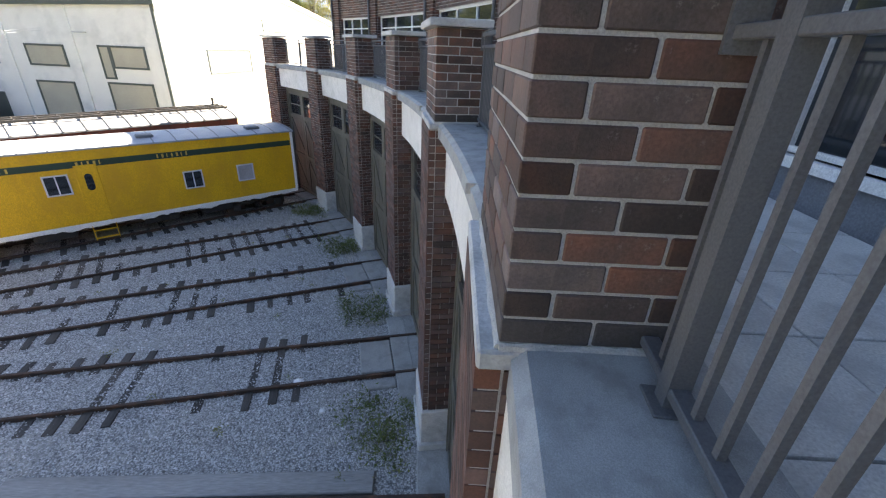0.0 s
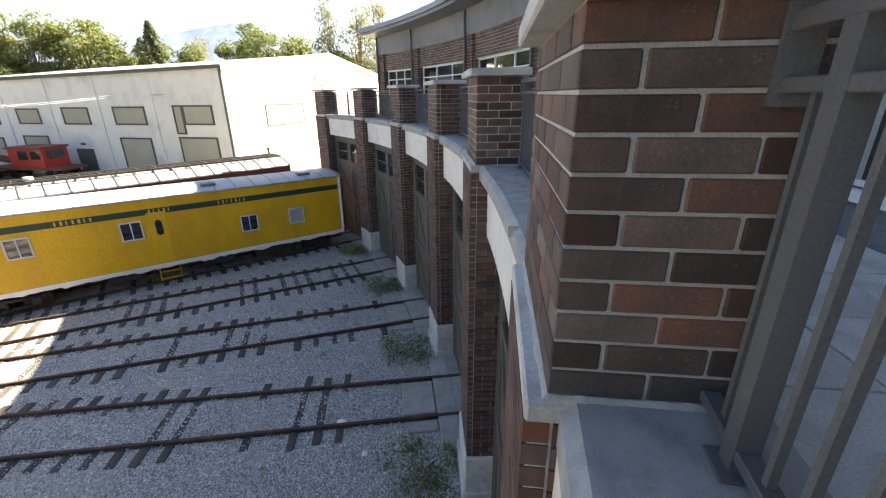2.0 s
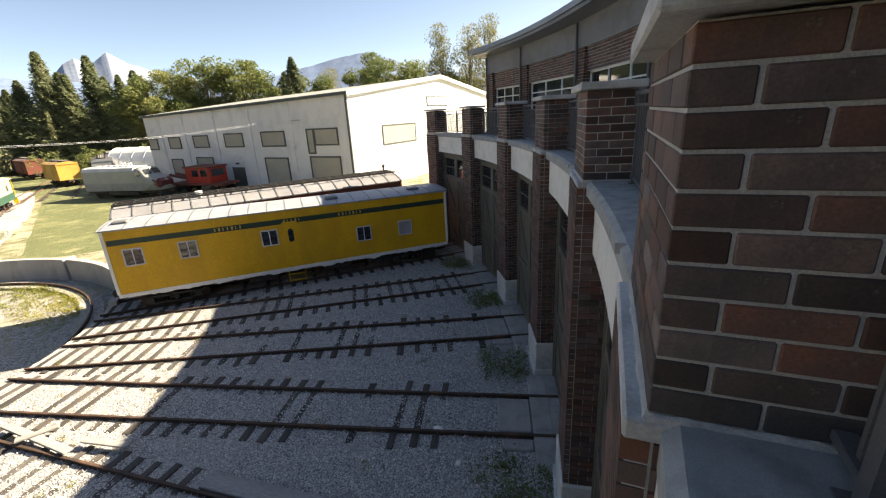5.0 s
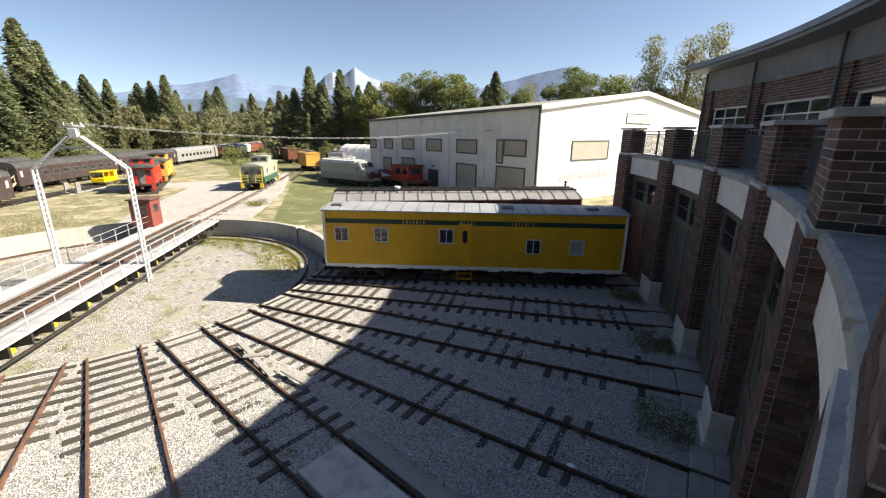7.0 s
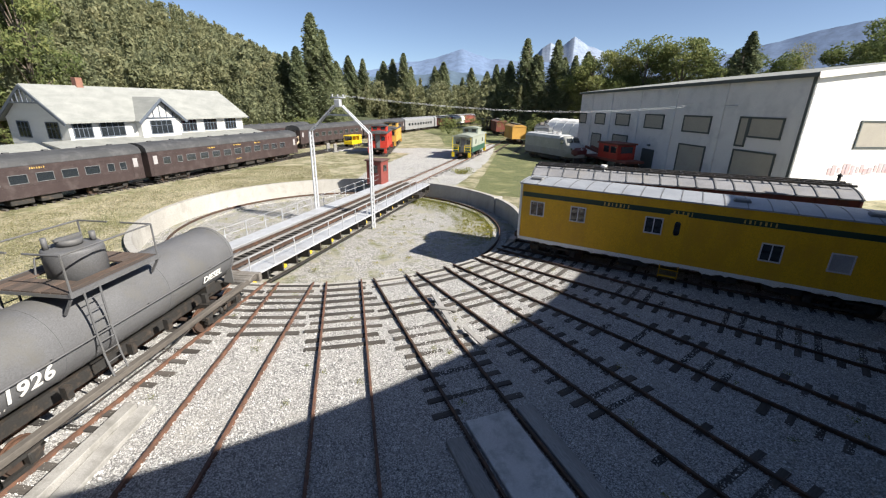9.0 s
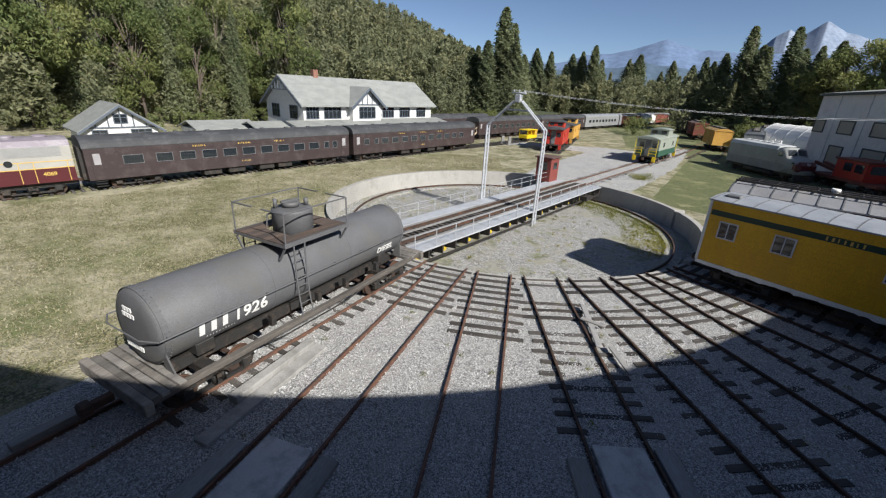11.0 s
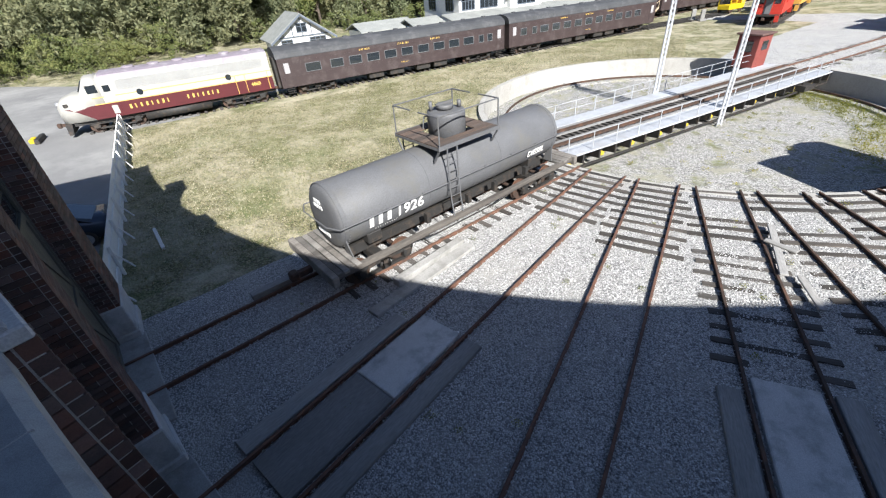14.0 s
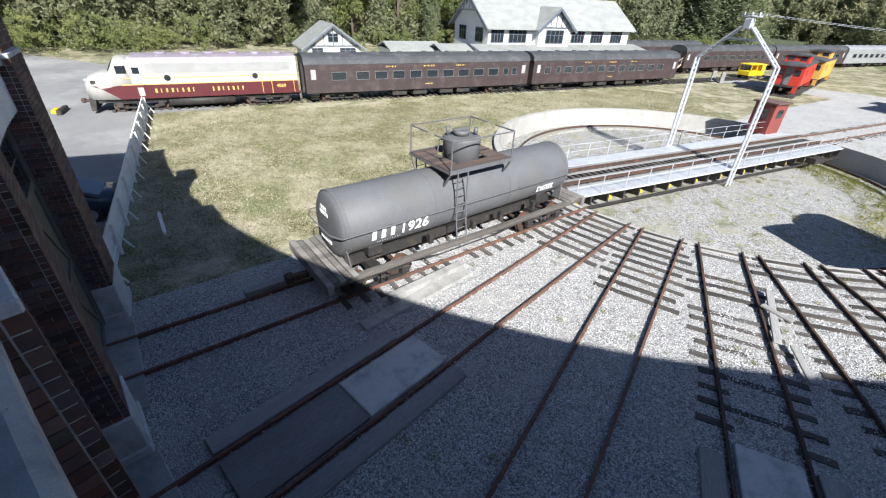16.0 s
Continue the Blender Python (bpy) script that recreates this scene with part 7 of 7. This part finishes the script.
def tree_model(kind, h, n, leaf, material):
    """Trunk, limbs and crown as meshes."""
    bm = bmesh.new()
    lean = rng.normal(size=2) * 0.02
    tube(bm, (0, 0, -0.3), (lean[0] * h, lean[1] * h, h * 0.9), h * 0.018, 8, h * 0.003)
    if kind == "conifer":
        pts = conifer_points(h, n)
        for i in range(18):
            z = h * (0.1 + 0.045 * i)
            a = i * 2.4
            r = h * 0.15 * (1 - z / h)
            tube(bm, (0, 0, z), (r * math.cos(a), r * math.sin(a), z - 0.2 * r), 0.06, 5, 0.02)
    else:
        pts, cc = broad_points(h, n, width=0.30 if kind == "broad" else 0.14)
        for c in cc:
            z0 = max(0.15 * h, c[2] * 0.6)
            tube(bm, (lean[0] * z0, lean[1] * z0, z0), tuple(c), h * 0.006, 5, 0.02)
    me_t = mesh_of("trunk", bm, M_BARK)
    v, f = leaf_quads(pts, rng.uniform(0.6, 1.3, n) * leaf, 0.3 if kind == "conifer" else 0)
    return me_t, fast_mesh("crown", v, f, material), h


MODELS = {
    "conifer": [tree_model("conifer", 22, 15000, 0.23, M_CONIFER), tree_model("conifer", 20, 13500, 0.23, M_CONIFER), tree_model("conifer", 24, 15500, 0.24, M_CONIFER)],
    "broad": [tree_model("broad", 18, 13000, 0.23, M_BROAD), tree_model("broad", 16, 12000, 0.22, M_BROAD), tree_model("broad", 17, 13000, 0.23, M_BROAD)],
    "poplar": [tree_model("poplar", 24, 7500, 0.23, M_POPLAR), tree_model("poplar", 22, 7000, 0.23, M_POPLAR)],
}
LAB = {"conifer": "tall dark green conifer at the edge of the woods", "broad": "full green broad-leaved tree at the yard's edge", "poplar": "slender thin-leaved tree behind the warehouse"}
EYE = Vector((0.5, -30.2, 7.7))


def tree(kind, az, el, dist, i=0, wide=1.0):
    """A tree whose top stands el degrees over eye level, az degrees from the x axis."""
    mt, mc, h0 = MODELS[kind][i % len(MODELS[kind])]
    h = EYE.z + dist * math.tan(radians(el))
    p = (EYE.x + dist * math.cos(radians(az)), EYE.y + dist * math.sin(radians(az)))
    s = h / h0
    t = thing("conifer_tree" if kind == "conifer" else "broadleaf_tree", pose(p[0], p[1], 0, 0, 0, random.uniform(0, 360)), LAB[kind], "tree", "trees")
    for nm, me in (("trunk", mt), ("crown", mc)):
        share(nm, me, t, Matrix.Diagonal((s * wide, s * wide, s, 1)))


TREES = (("conifer", 93.6, 9.5, 118, 0), ("conifer", 95.6, 5.9, 112, 0), ("conifer", 92.2, 6.0, 114, 0), ("conifer", 87.8, 4.9, 130, 0), ("conifer", 85.0, 4.7, 140, 0), ("conifer", 82.5, 5.7, 128, 0), ("conifer", 83.8, 5.0, 132, 0), ("conifer", 77.4, 4.8, 150, 0), ("conifer", 78.6, 4.3, 150, 0), ("conifer", 71.0, 4.6, 140, 0), ("conifer", 69.2, 5.0, 132, 0), ("conifer", 67.1, 7.5, 128, 0), ("conifer", 63.5, 7.3, 128, 0), ("conifer", 65.4, 5.6, 126, 0), ("conifer", 61.5, 5.6, 124, 0), ("broad", 58.9, 6.6, 120, 0), ("broad", 56.3, 5.9, 124, 0), ("broad", 53.4, 7.3, 120, 0), ("broad", 51.0, 6.2, 124, 0), ("broad", 49.0, 7.2, 118, 0), ("conifer", 43.7, 7.4, 110, 0), ("broad", 46.2, 5.6, 116, 0), ("poplar", 39.4, 6.5, 118, 1), ("broad", 41.4, 5.3, 116, 0), ("broad", 32.9, 8.3, 100, 0), ("broad", 35.2, 6.0, 104, 0), ("broad", 29.5, 6.6, 104, 0), ("poplar", 25.2, 10.6, 96, 1), ("poplar", 21.8, 10.7, 98, 1), ("poplar", 19.2, 11.2, 96, 1), ("broad", 23.5, 5.6, 100, 0), ("conifer", 89.6, 5.2, 126, 0), ("conifer", 74.0, 4.2, 160, 0), ("conifer", 97.6, 5.0, 116, 0), ("conifer", 60.0, 6.0, 130, 0))
for i, (kind, az, el, dist, _) in enumerate(TREES):
    if 72 < az < 91:
        dist += 55
    tree(kind, az + random.uniform(-0.2, 0.2), el, dist, i, 1.8 if kind == "conifer" else 1.2 if kind == "broad" else 0.8)
    if kind == "conifer":
        tree(kind, az + random.choice((-1, 1)) * random.uniform(0.8, 1.3), el * random.uniform(0.72, 0.9), dist + random.uniform(2, 9), i + 1, 1.7)
for i in range(26):
    az = 118 + i * 2.35 + random.uniform(-0.6, 0.6)
    tree("broad" if i % 3 else "conifer", az, random.uniform(7, 12), random.uniform(84, 96), i, 0.85)


def woods(name, spots, label, material, dens=1.0, slim=0.17):
    """Many far trees as one thicket: spots are x, y, ground height, tree height, conifer or not."""
    vs, fs, k = [], [], 0
    for x, y, z, h, con in spots:
        n = int((120 + 12 * h) * dens)
        pts = conifer_points(h, n, 0.15, 0.03) if con else broad_points(h, n, 16, slim, 0.08)[0]
        v, f = leaf_quads(pts + np.array([x, y, z]), rng.uniform(0.7, 1.4, n) * 0.06 * h ** 0.9 / dens ** 0.5)
        vs.append(v)
        fs.append(f + k)
        k += len(v)
    ob = new(name, fast_mesh(name, np.concatenate(vs), np.concatenate(fs), material))
    return tagged(ob, label, "woods", kind="stuff")


def polar_spots(n, az0, az1, d0, d1, h0, h1, p_con, ground=None):
    out = []
    for _ in range(n):
        az, d = radians(random.uniform(az0, az1)), random.uniform(d0, d1)
        x, y = EYE.x + d * math.cos(az), EYE.y + d * math.sin(az)
        out.append((x, y, ground(math.degrees(az), d) if ground else 0.0, random.uniform(h0, h1), random.random() < p_con))
    return out


HILL = ((88, 0.3), (92, 0.8), (97, 2.6), (100, 4.4), (102.7, 5.5), (106.3, 6.9), (108.7, 7.8), (114, 9.0), (120, 10.0), (135, 11), (160, 11), (190, 9), (215, 5), (230, 0))


def hill(az, d):
    el = np.interp(az, [a for a, _ in HILL], [b for _, b in HILL])
    top = EYE.z + 430 * math.tan(radians(el))
    return top * max(0.0, min(1.0, (d - 112) / 318)) ** 0.9


bm = bmesh.new()
rows = []
for j in range(16):
    d = 105 + j * 26
    rows.append([Vector((EYE.x + d * math.cos(radians(a)), EYE.y + d * math.sin(radians(a)), hill(a, d) - 0.3 + (2.5 * noise.noise(Vector((a * 0.3, d * 0.03, 1))) if d > 150 else 0))) for a in np.linspace(86, 232, 50)])
loft(bm, rows, closed=False, caps=False, smooth=True)
tagged(part("hillside", bm, mat("forest_floor", (0.06, 0.075, 0.03), (0.045, 0.055, 0.025), 0.05, 0.95, bump=0.2, fine=0.5)), "steep wooded hillside behind the station", "hill", kind="structure")
woods("hill_woods", polar_spots(1500, 91, 200, 118, 430, 10, 16, 0.4, hill) + polar_spots(700, 91, 135, 118, 430, 10, 16, 0.35, hill), "dense mixed woods covering the hillside", M_WOODS, 1.0)
woods("edge_woods", polar_spots(360, 97, 185, 88, 126, 9, 16, 0.2) + polar_spots(90, 138, 186, 76, 90, 7, 13, 0.1), "dense mixed woods behind the station and train", M_WOODS, 3.2)
woods("far_woods", polar_spots(300, 15, 72, 124, 185, 9, 15, 0.5) + polar_spots(200, 72, 97, 172, 230, 10, 17, 0.5), "dark line of woods beyond the yard", M_WOODS, 2.0, 0.2)
woods("bushes", polar_spots(120, 118, 176, 74, 86, 1.6, 3.6, 0.0) + polar_spots(60, 150, 182, 70, 80, 2.5, 5.0, 0.0) + polar_spots(50, 93, 104, 98, 112, 2, 4.5, 0) + polar_spots(60, 30, 80, 104, 118, 3, 6, 0), "green bushes along the foot of the woods", M_BROAD, 3.5, 0.45)

# weeds by the pit, the doors and the far path
ws = []
for _ in range(420):
    a, r = random.uniform(-0.5, 1.5), 10.8 - 2.6 * random.random() ** 1.6
    ws.append((r * math.cos(a), r * math.sin(a), -1.1, random.uniform(0.1, 0.32), False))
for _ in range(220):
    a, r = random.uniform(0, 6.28), random.uniform(2, 10)
    ws.append((r * math.cos(a), r * math.sin(a), -1.0, random.uniform(0.06, 0.2), False))
for _ in range(26):
    ws.append((13.6 + random.uniform(-1, 1), 16.9 + random.uniform(-1.2, 1.2), 0, random.uniform(0.2, 0.6), False))
for _ in range(60):
    p = pk(random.uniform(-2.6, 5), random.uniform(13, 29))
    ws.append((p.x, p.y, 0, random.uniform(0.05, 0.13), False))
vs, fs, kk = [], [], 0
for x, y, z, h, _ in ws:
    n = 40
    c = np.stack([rng.normal(size=n) * h * 0.7, rng.normal(size=n) * h * 0.7, rng.uniform(0, h, n)], 1) + np.array([x, y, z])
    v, f = leaf_quads(c, rng.uniform(0.6, 1.2, n) * 0.16 * h + 0.012)
    vs.append(v), fs.append(f + kk)
    kk += len(v)
vs2, fs2, kk2 = [], [], 0
for k in (1, 2, 3, 4):
    for _ in range(34):
        p = pk(k + 0.5 + random.gauss(0, 0.1), random.uniform(28.4, wall_r(k + 0.5) - 0.15))
        h = random.uniform(0.1, 0.34)
        c = np.stack([rng.normal(size=50) * h * 0.6, rng.normal(size=50) * h * 0.6, rng.uniform(0, h, 50)], 1) + np.array([p.x, p.y, 0])
        v, f = leaf_quads(c, rng.uniform(0.6, 1.2, 50) * 0.14 * h + 0.01)
        vs2.append(v), fs2.append(f + kk2)
        kk2 += len(v)
tagged(new("door_weeds", fast_mesh("door_weeds", np.concatenate(vs2), np.concatenate(fs2), M_BROAD)), "dark green weeds growing beside the door thresholds", "weeds", kind="stuff")
ob = new("weeds", fast_mesh("weeds", np.concatenate(vs), np.concatenate(fs), M_WEED))
tagged(ob, "yellow-green weeds growing in gravel", "weeds", kind="stuff")

# short dry grass standing on the lawn between fence, train and yard
n = 260000
g = np.stack([rng.uniform(-36, 4, n), rng.uniform(-29, 24, n)], 1)
r_, th_ = np.hypot(g[:, 0], g[:, 1]), np.degrees(np.arctan2(g[:, 1], g[:, 0]))
along = (FB - FA).normalized()
side = along.x * (g[:, 1] - FA.y) - along.y * (g[:, 0] - FA.x)
keep = (r_ > 13.4) & ((th_ < -116.5) | (th_ > 95)) & (-g[:, 0] * math.sin(radians(60)) + g[:, 1] * math.cos(radians(60)) < 19.6) & (side < -0.15)
g = g[keep][:95000]
n = len(g)
h_ = rng.uniform(0.03, 0.10, n)
d_ = rng.uniform(0, 2 * np.pi, n)
w_ = rng.uniform(0.015, 0.035, n)
lean_ = rng.normal(size=(n, 2)) * 0.045
b0 = np.column_stack([g[:, 0] - w_ * np.cos(d_), g[:, 1] - w_ * np.sin(d_), np.zeros(n)])
b1 = np.column_stack([g[:, 0] + w_ * np.cos(d_), g[:, 1] + w_ * np.sin(d_), np.zeros(n)])
tp = np.column_stack([g + lean_, h_])
ob = new("lawn_grass", fast_mesh("lawn_grass", np.stack([b0, b1, tp], 1).reshape(-1, 3), np.arange(3 * n).reshape(-1, 3), leaf_material("dry_grass", (0.16, 0.17, 0.075), (0.31, 0.29, 0.17), (0.50, 0.46, 0.34))))
tagged(ob, "short dry yellow-green grass blades on the lawn", "grass", kind="stuff")

# ---------------------------------------------------------------- mountains
def range_mesh(name, ridge, dist, material, label, rough, foot=-40):
    az = np.linspace(ridge[0][0], ridge[-1][0], 220)
    a_, e_ = [r[0] for r in ridge][::-1], [r[1] for r in ridge][::-1]
    rows_ = []
    for q in (0.0, 0.35, 0.62, 0.85, 1.0):
        row = []
        for a in az:
            el = np.interp(a, a_, e_) + rough * noise.fractal(Vector((a * 0.55, 2.1, dist * 0.01)), 1.0, 2.0, 4)
            d = dist * (0.75 + 0.25 * q) + 22 * noise.noise(Vector((a * 0.8, q * 6, 4.0)))
            z = foot + (EYE.z + dist * math.tan(radians(el)) - foot) * q ** 1.1
            row.append(Vector((EYE.x + d * math.cos(radians(a)), EYE.y + d * math.sin(radians(a)), z)))
        rows_.append(row)
    bm_ = bmesh.new()
    loft(bm_, rows_, closed=False, caps=False, smooth=True)
    return tagged(part(name, bm_, material), label, "mountain", kind="structure")


# distance haze is painted into these base colours, palest on the peak
M_MTN = mat("haze_tinted_range", (0.125, 0.185, 0.30), (0.115, 0.17, 0.28), 0.006, 1.0, bump=0, fine=0.03)
M_MTN2 = mat("haze_tinted_foothills", (0.075, 0.115, 0.165), (0.062, 0.10, 0.145), 0.01, 1.0, bump=0, fine=0.05)
M_PEAK = mat("haze_tinted_peak", (0.24, 0.29, 0.375), (0.19, 0.24, 0.33), 0.012, 1.0, bump=0, fine=0.05)
range_mesh("backdrop_peak", ((70, 4.6), (66.6, 5.3), (65.4, 6.5), (64.4, 7.0), (63.3, 6.5), (61.7, 7.7), (60.1, 6.7), (57, 5.6), (54, 4.6)), 3400, M_PEAK, "rocky peak in the far distance, painted pale with haze", 0.12)
range_mesh("backdrop_range", ((112, 2.5), (100, 3.2), (93, 4.0), (90, 3.7), (86.5, 3.6), (83.6, 4.6), (80.3, 4.9), (76.8, 5.8), (75.1, 6.3), (72, 5.3), (67.4, 5.0), (60, 4.7), (54.2, 4.9), (47.7, 5.4), (45.5, 5.4), (43.6, 5.9), (40.6, 6.6), (37.8, 7.3), (34, 7.8), (28.3, 5.6), (15, 4), (-20, 3)), 2700, M_MTN, "mountain range in the distance, painted blue with haze", 0.15)
range_mesh("backdrop_hills", ((110, 2.8), (90, 3.0), (84, 2.8), (80, 3.3), (77, 3.9), (74, 3.6), (70, 2.8), (60, 2.5), (40, 2.5), (10, 2.2)), 1900, M_MTN2, "wooded foothills, painted darker blue with haze", 0.2)

# ---------------------------------------------------------------- terrace pavers
random.seed(5)
PV = 0.61
pav = tagged(new("terrace_pavers"), "square pale concrete pavers of the roof terrace", "pavers", kind="structure")
PAVE = mesh_of("paver", bm_box(-PV / 2 + 0.006, PV / 2 - 0.006, -PV / 2 + 0.006, PV / 2 - 0.006, -0.045, 0.0, bevel=0.004), M_PAVER)
base = bay(0.5, 0.0)
for i in range(-20, 34):
    for j in range(-8, 8):
        p = base @ Vector((31.37 + j * PV, i * PV, 0))
        k = (math.degrees(math.atan2(p.y, p.x)) + 90) / DEL
        r = p.xy.length
        if wall_r(k) + 0.88 < r < 33.1 and -2.4 < k < 5.3:
            share("paver", PAVE, pav, Matrix.Translation((p.x, p.y, TERR + random.uniform(-0.002, 0.002))) @ pose(0, 0, 0, 0, 0, -90 + 0.5 * DEL))

# ---------------------------------------------------------------- bricks of the nearest piers, each one its own
M_BRICKDARK = mat("sooty_brick", (0.075, 0.06, 0.055), (0.05, 0.042, 0.04), 3.5, 0.85, bump=0.4, fine=110, rand=0.35, stain=(0.20, 0.185, 0.17), stain_scale=16, stain_lo=0.6, stain_hi=0.85, dist=0.006)


def bevel_brick(w, d, h, material):
    bm = bmesh.new()
    box(bm, -d / 2, d / 2, -w / 2, w / 2, -h / 2, h / 2, bevel=0.005)
    return mesh_of("brick", bm, material)


BR_CACHE = {}


def near_bricks(p, u0):
    L, g = 0.325, 0.013
    hw = PW
    h = COURSE - g

    def put(x0, x1, y0, y1, z):
        low = z < ZC + 0.05
        key = (round(x1 - x0, 3), round(y1 - y0, 3), low)
        if key not in BR_CACHE:
            BR_CACHE[key] = bevel_brick(y1 - y0, x1 - x0, h, M_BRICKDARK if low else M_BRICK)
        share("brick", BR_CACHE[key], p, pose((x0 + x1) / 2 + random.uniform(-0.0015, 0.0015), (y0 + y1) / 2 + random.uniform(-0.0015, 0.0015), z + COURSE / 2, 0, 0, random.uniform(-0.25, 0.25)))

    D = L / 2 - g / 2          # how deep the corner bricks go
    for j in range(11):
        z = ZC + 0.012 + j * COURSE
        even = j % 2 == 0
        # front face: on even courses the side stretchers show their ends at both corners
        if even:
            put(u0, u0 + L - g, -hw, -hw + D, z)
            put(u0, u0 + L - g, hw - D, hw, z)
            y, stop = -hw + D + g, hw - D - g
        else:
            y, stop = -hw, hw
        while y < stop - 0.03:
            b = min(y + L - g, stop)
            if b - y > 0.05:
                put(u0, u0 + D, y, b, z)
            y += L
        for s in (-1, 1):
            x = u0 + (L if even else D + g)
            while x < u0 + 0.64 - 0.03:
                b = min(x + L - g, u0 + 0.64)
                if b - x > 0.05:
                    y0, y1 = (-hw, -hw + 0.1) if s < 0 else (hw - 0.1, hw)
                    put(x, b, y0, y1, z)
                x += L


def mortar_bed(p, u0):
    """Uneven mortar squeezed out along the foot of a pier."""
    for y0, y1, x0, x1 in ((-PW, PW, u0, u0), (-PW, -PW, u0, u0 + 0.64), (PW, PW, u0, u0 + 0.64)):
        bm = bmesh.new()
        n = 40
        rings = []
        side = Vector((-1, 0, 0)) if x0 == x1 else Vector((0, 1 if y0 > 0 else -1, 0))
        for i in range(n + 1):
            a = Vector((x0 + (x1 - x0) * i / n, y0 + (y1 - y0) * i / n, ZC))
            w = 0.012 + 0.016 * abs(noise.noise(a * 11))
            h = 0.012 + 0.02 * abs(noise.noise(a * 17 + Vector((3, 1, 0))))
            rings.append([a - side * 0.02 - Vector((0, 0, 0.01)), a + side * w - Vector((0, 0, 0.01)), a + side * w * 0.7 + Vector((0, 0, h * 0.5)), a + Vector((0, 0, h)), a - side * 0.02 + Vector((0, 0, h))])
        loft(bm, rings)
        part("mortar_bed", bm, M_MORTAR, p, "rough pale mortar along the foot")


for j in (-1, 0, 1):
    near_bricks(near_piers[j], 0.07)
    mortar_bed(near_piers[j], 0.07)

# ---------------------------------------------------------------- loose stones on the yard nearest to the house
def stones(n):
    k = rng.uniform(-2.3, 5.2, n)
    r = np.sqrt(rng.uniform(14.0 ** 2, 29.0 ** 2, n))
    th = np.radians(-90 + k * DEL)
    c = np.stack([r * np.cos(th), r * np.sin(th), rng.uniform(-0.004, 0.014, n)], 1)
    base_ = np.array([[1, 0, 0], [0, 1, 0], [-1, 0, 0], [0, -1, 0], [0, 0, 0.8], [0, 0, -0.8]])
    s = rng.uniform(0.014, 0.031, (n, 1, 1)) * rng.uniform(0.6, 1.3, (n, 6, 1))
    a = rng.uniform(0, 2 * np.pi, n)
    R = np.zeros((n, 3, 3))
    R[:, 0, 0], R[:, 0, 1], R[:, 1, 0], R[:, 1, 1], R[:, 2, 2] = np.cos(a), -np.sin(a), np.sin(a), np.cos(a), 0.7
    tilt = rng.normal(size=(n, 3)) * 0.4
    R[:, 2, :] += tilt
    v = np.einsum("nij,nkj->nki", R, base_[None] * s) + c[:, None]
    f = np.array([[0, 1, 4], [1, 2, 4], [2, 3, 4], [3, 0, 4]])
    faces = (f[None] + 6 * np.arange(n)[:, None, None]).reshape(-1, 3)
    return fast_mesh("loose_ballast", v.reshape(-1, 3), faces, M_STONE)


M_STONE = mat("ballast_stone", (0.46, 0.46, 0.455), (0.36, 0.36, 0.355), 3, 0.85, bump=0.2, fine=60, rand=0.6, island=True)
ob = new("loose_ballast", stones(130000))
tagged(ob, "loose grey ballast stones covering the yard", "gravel", kind="stuff")
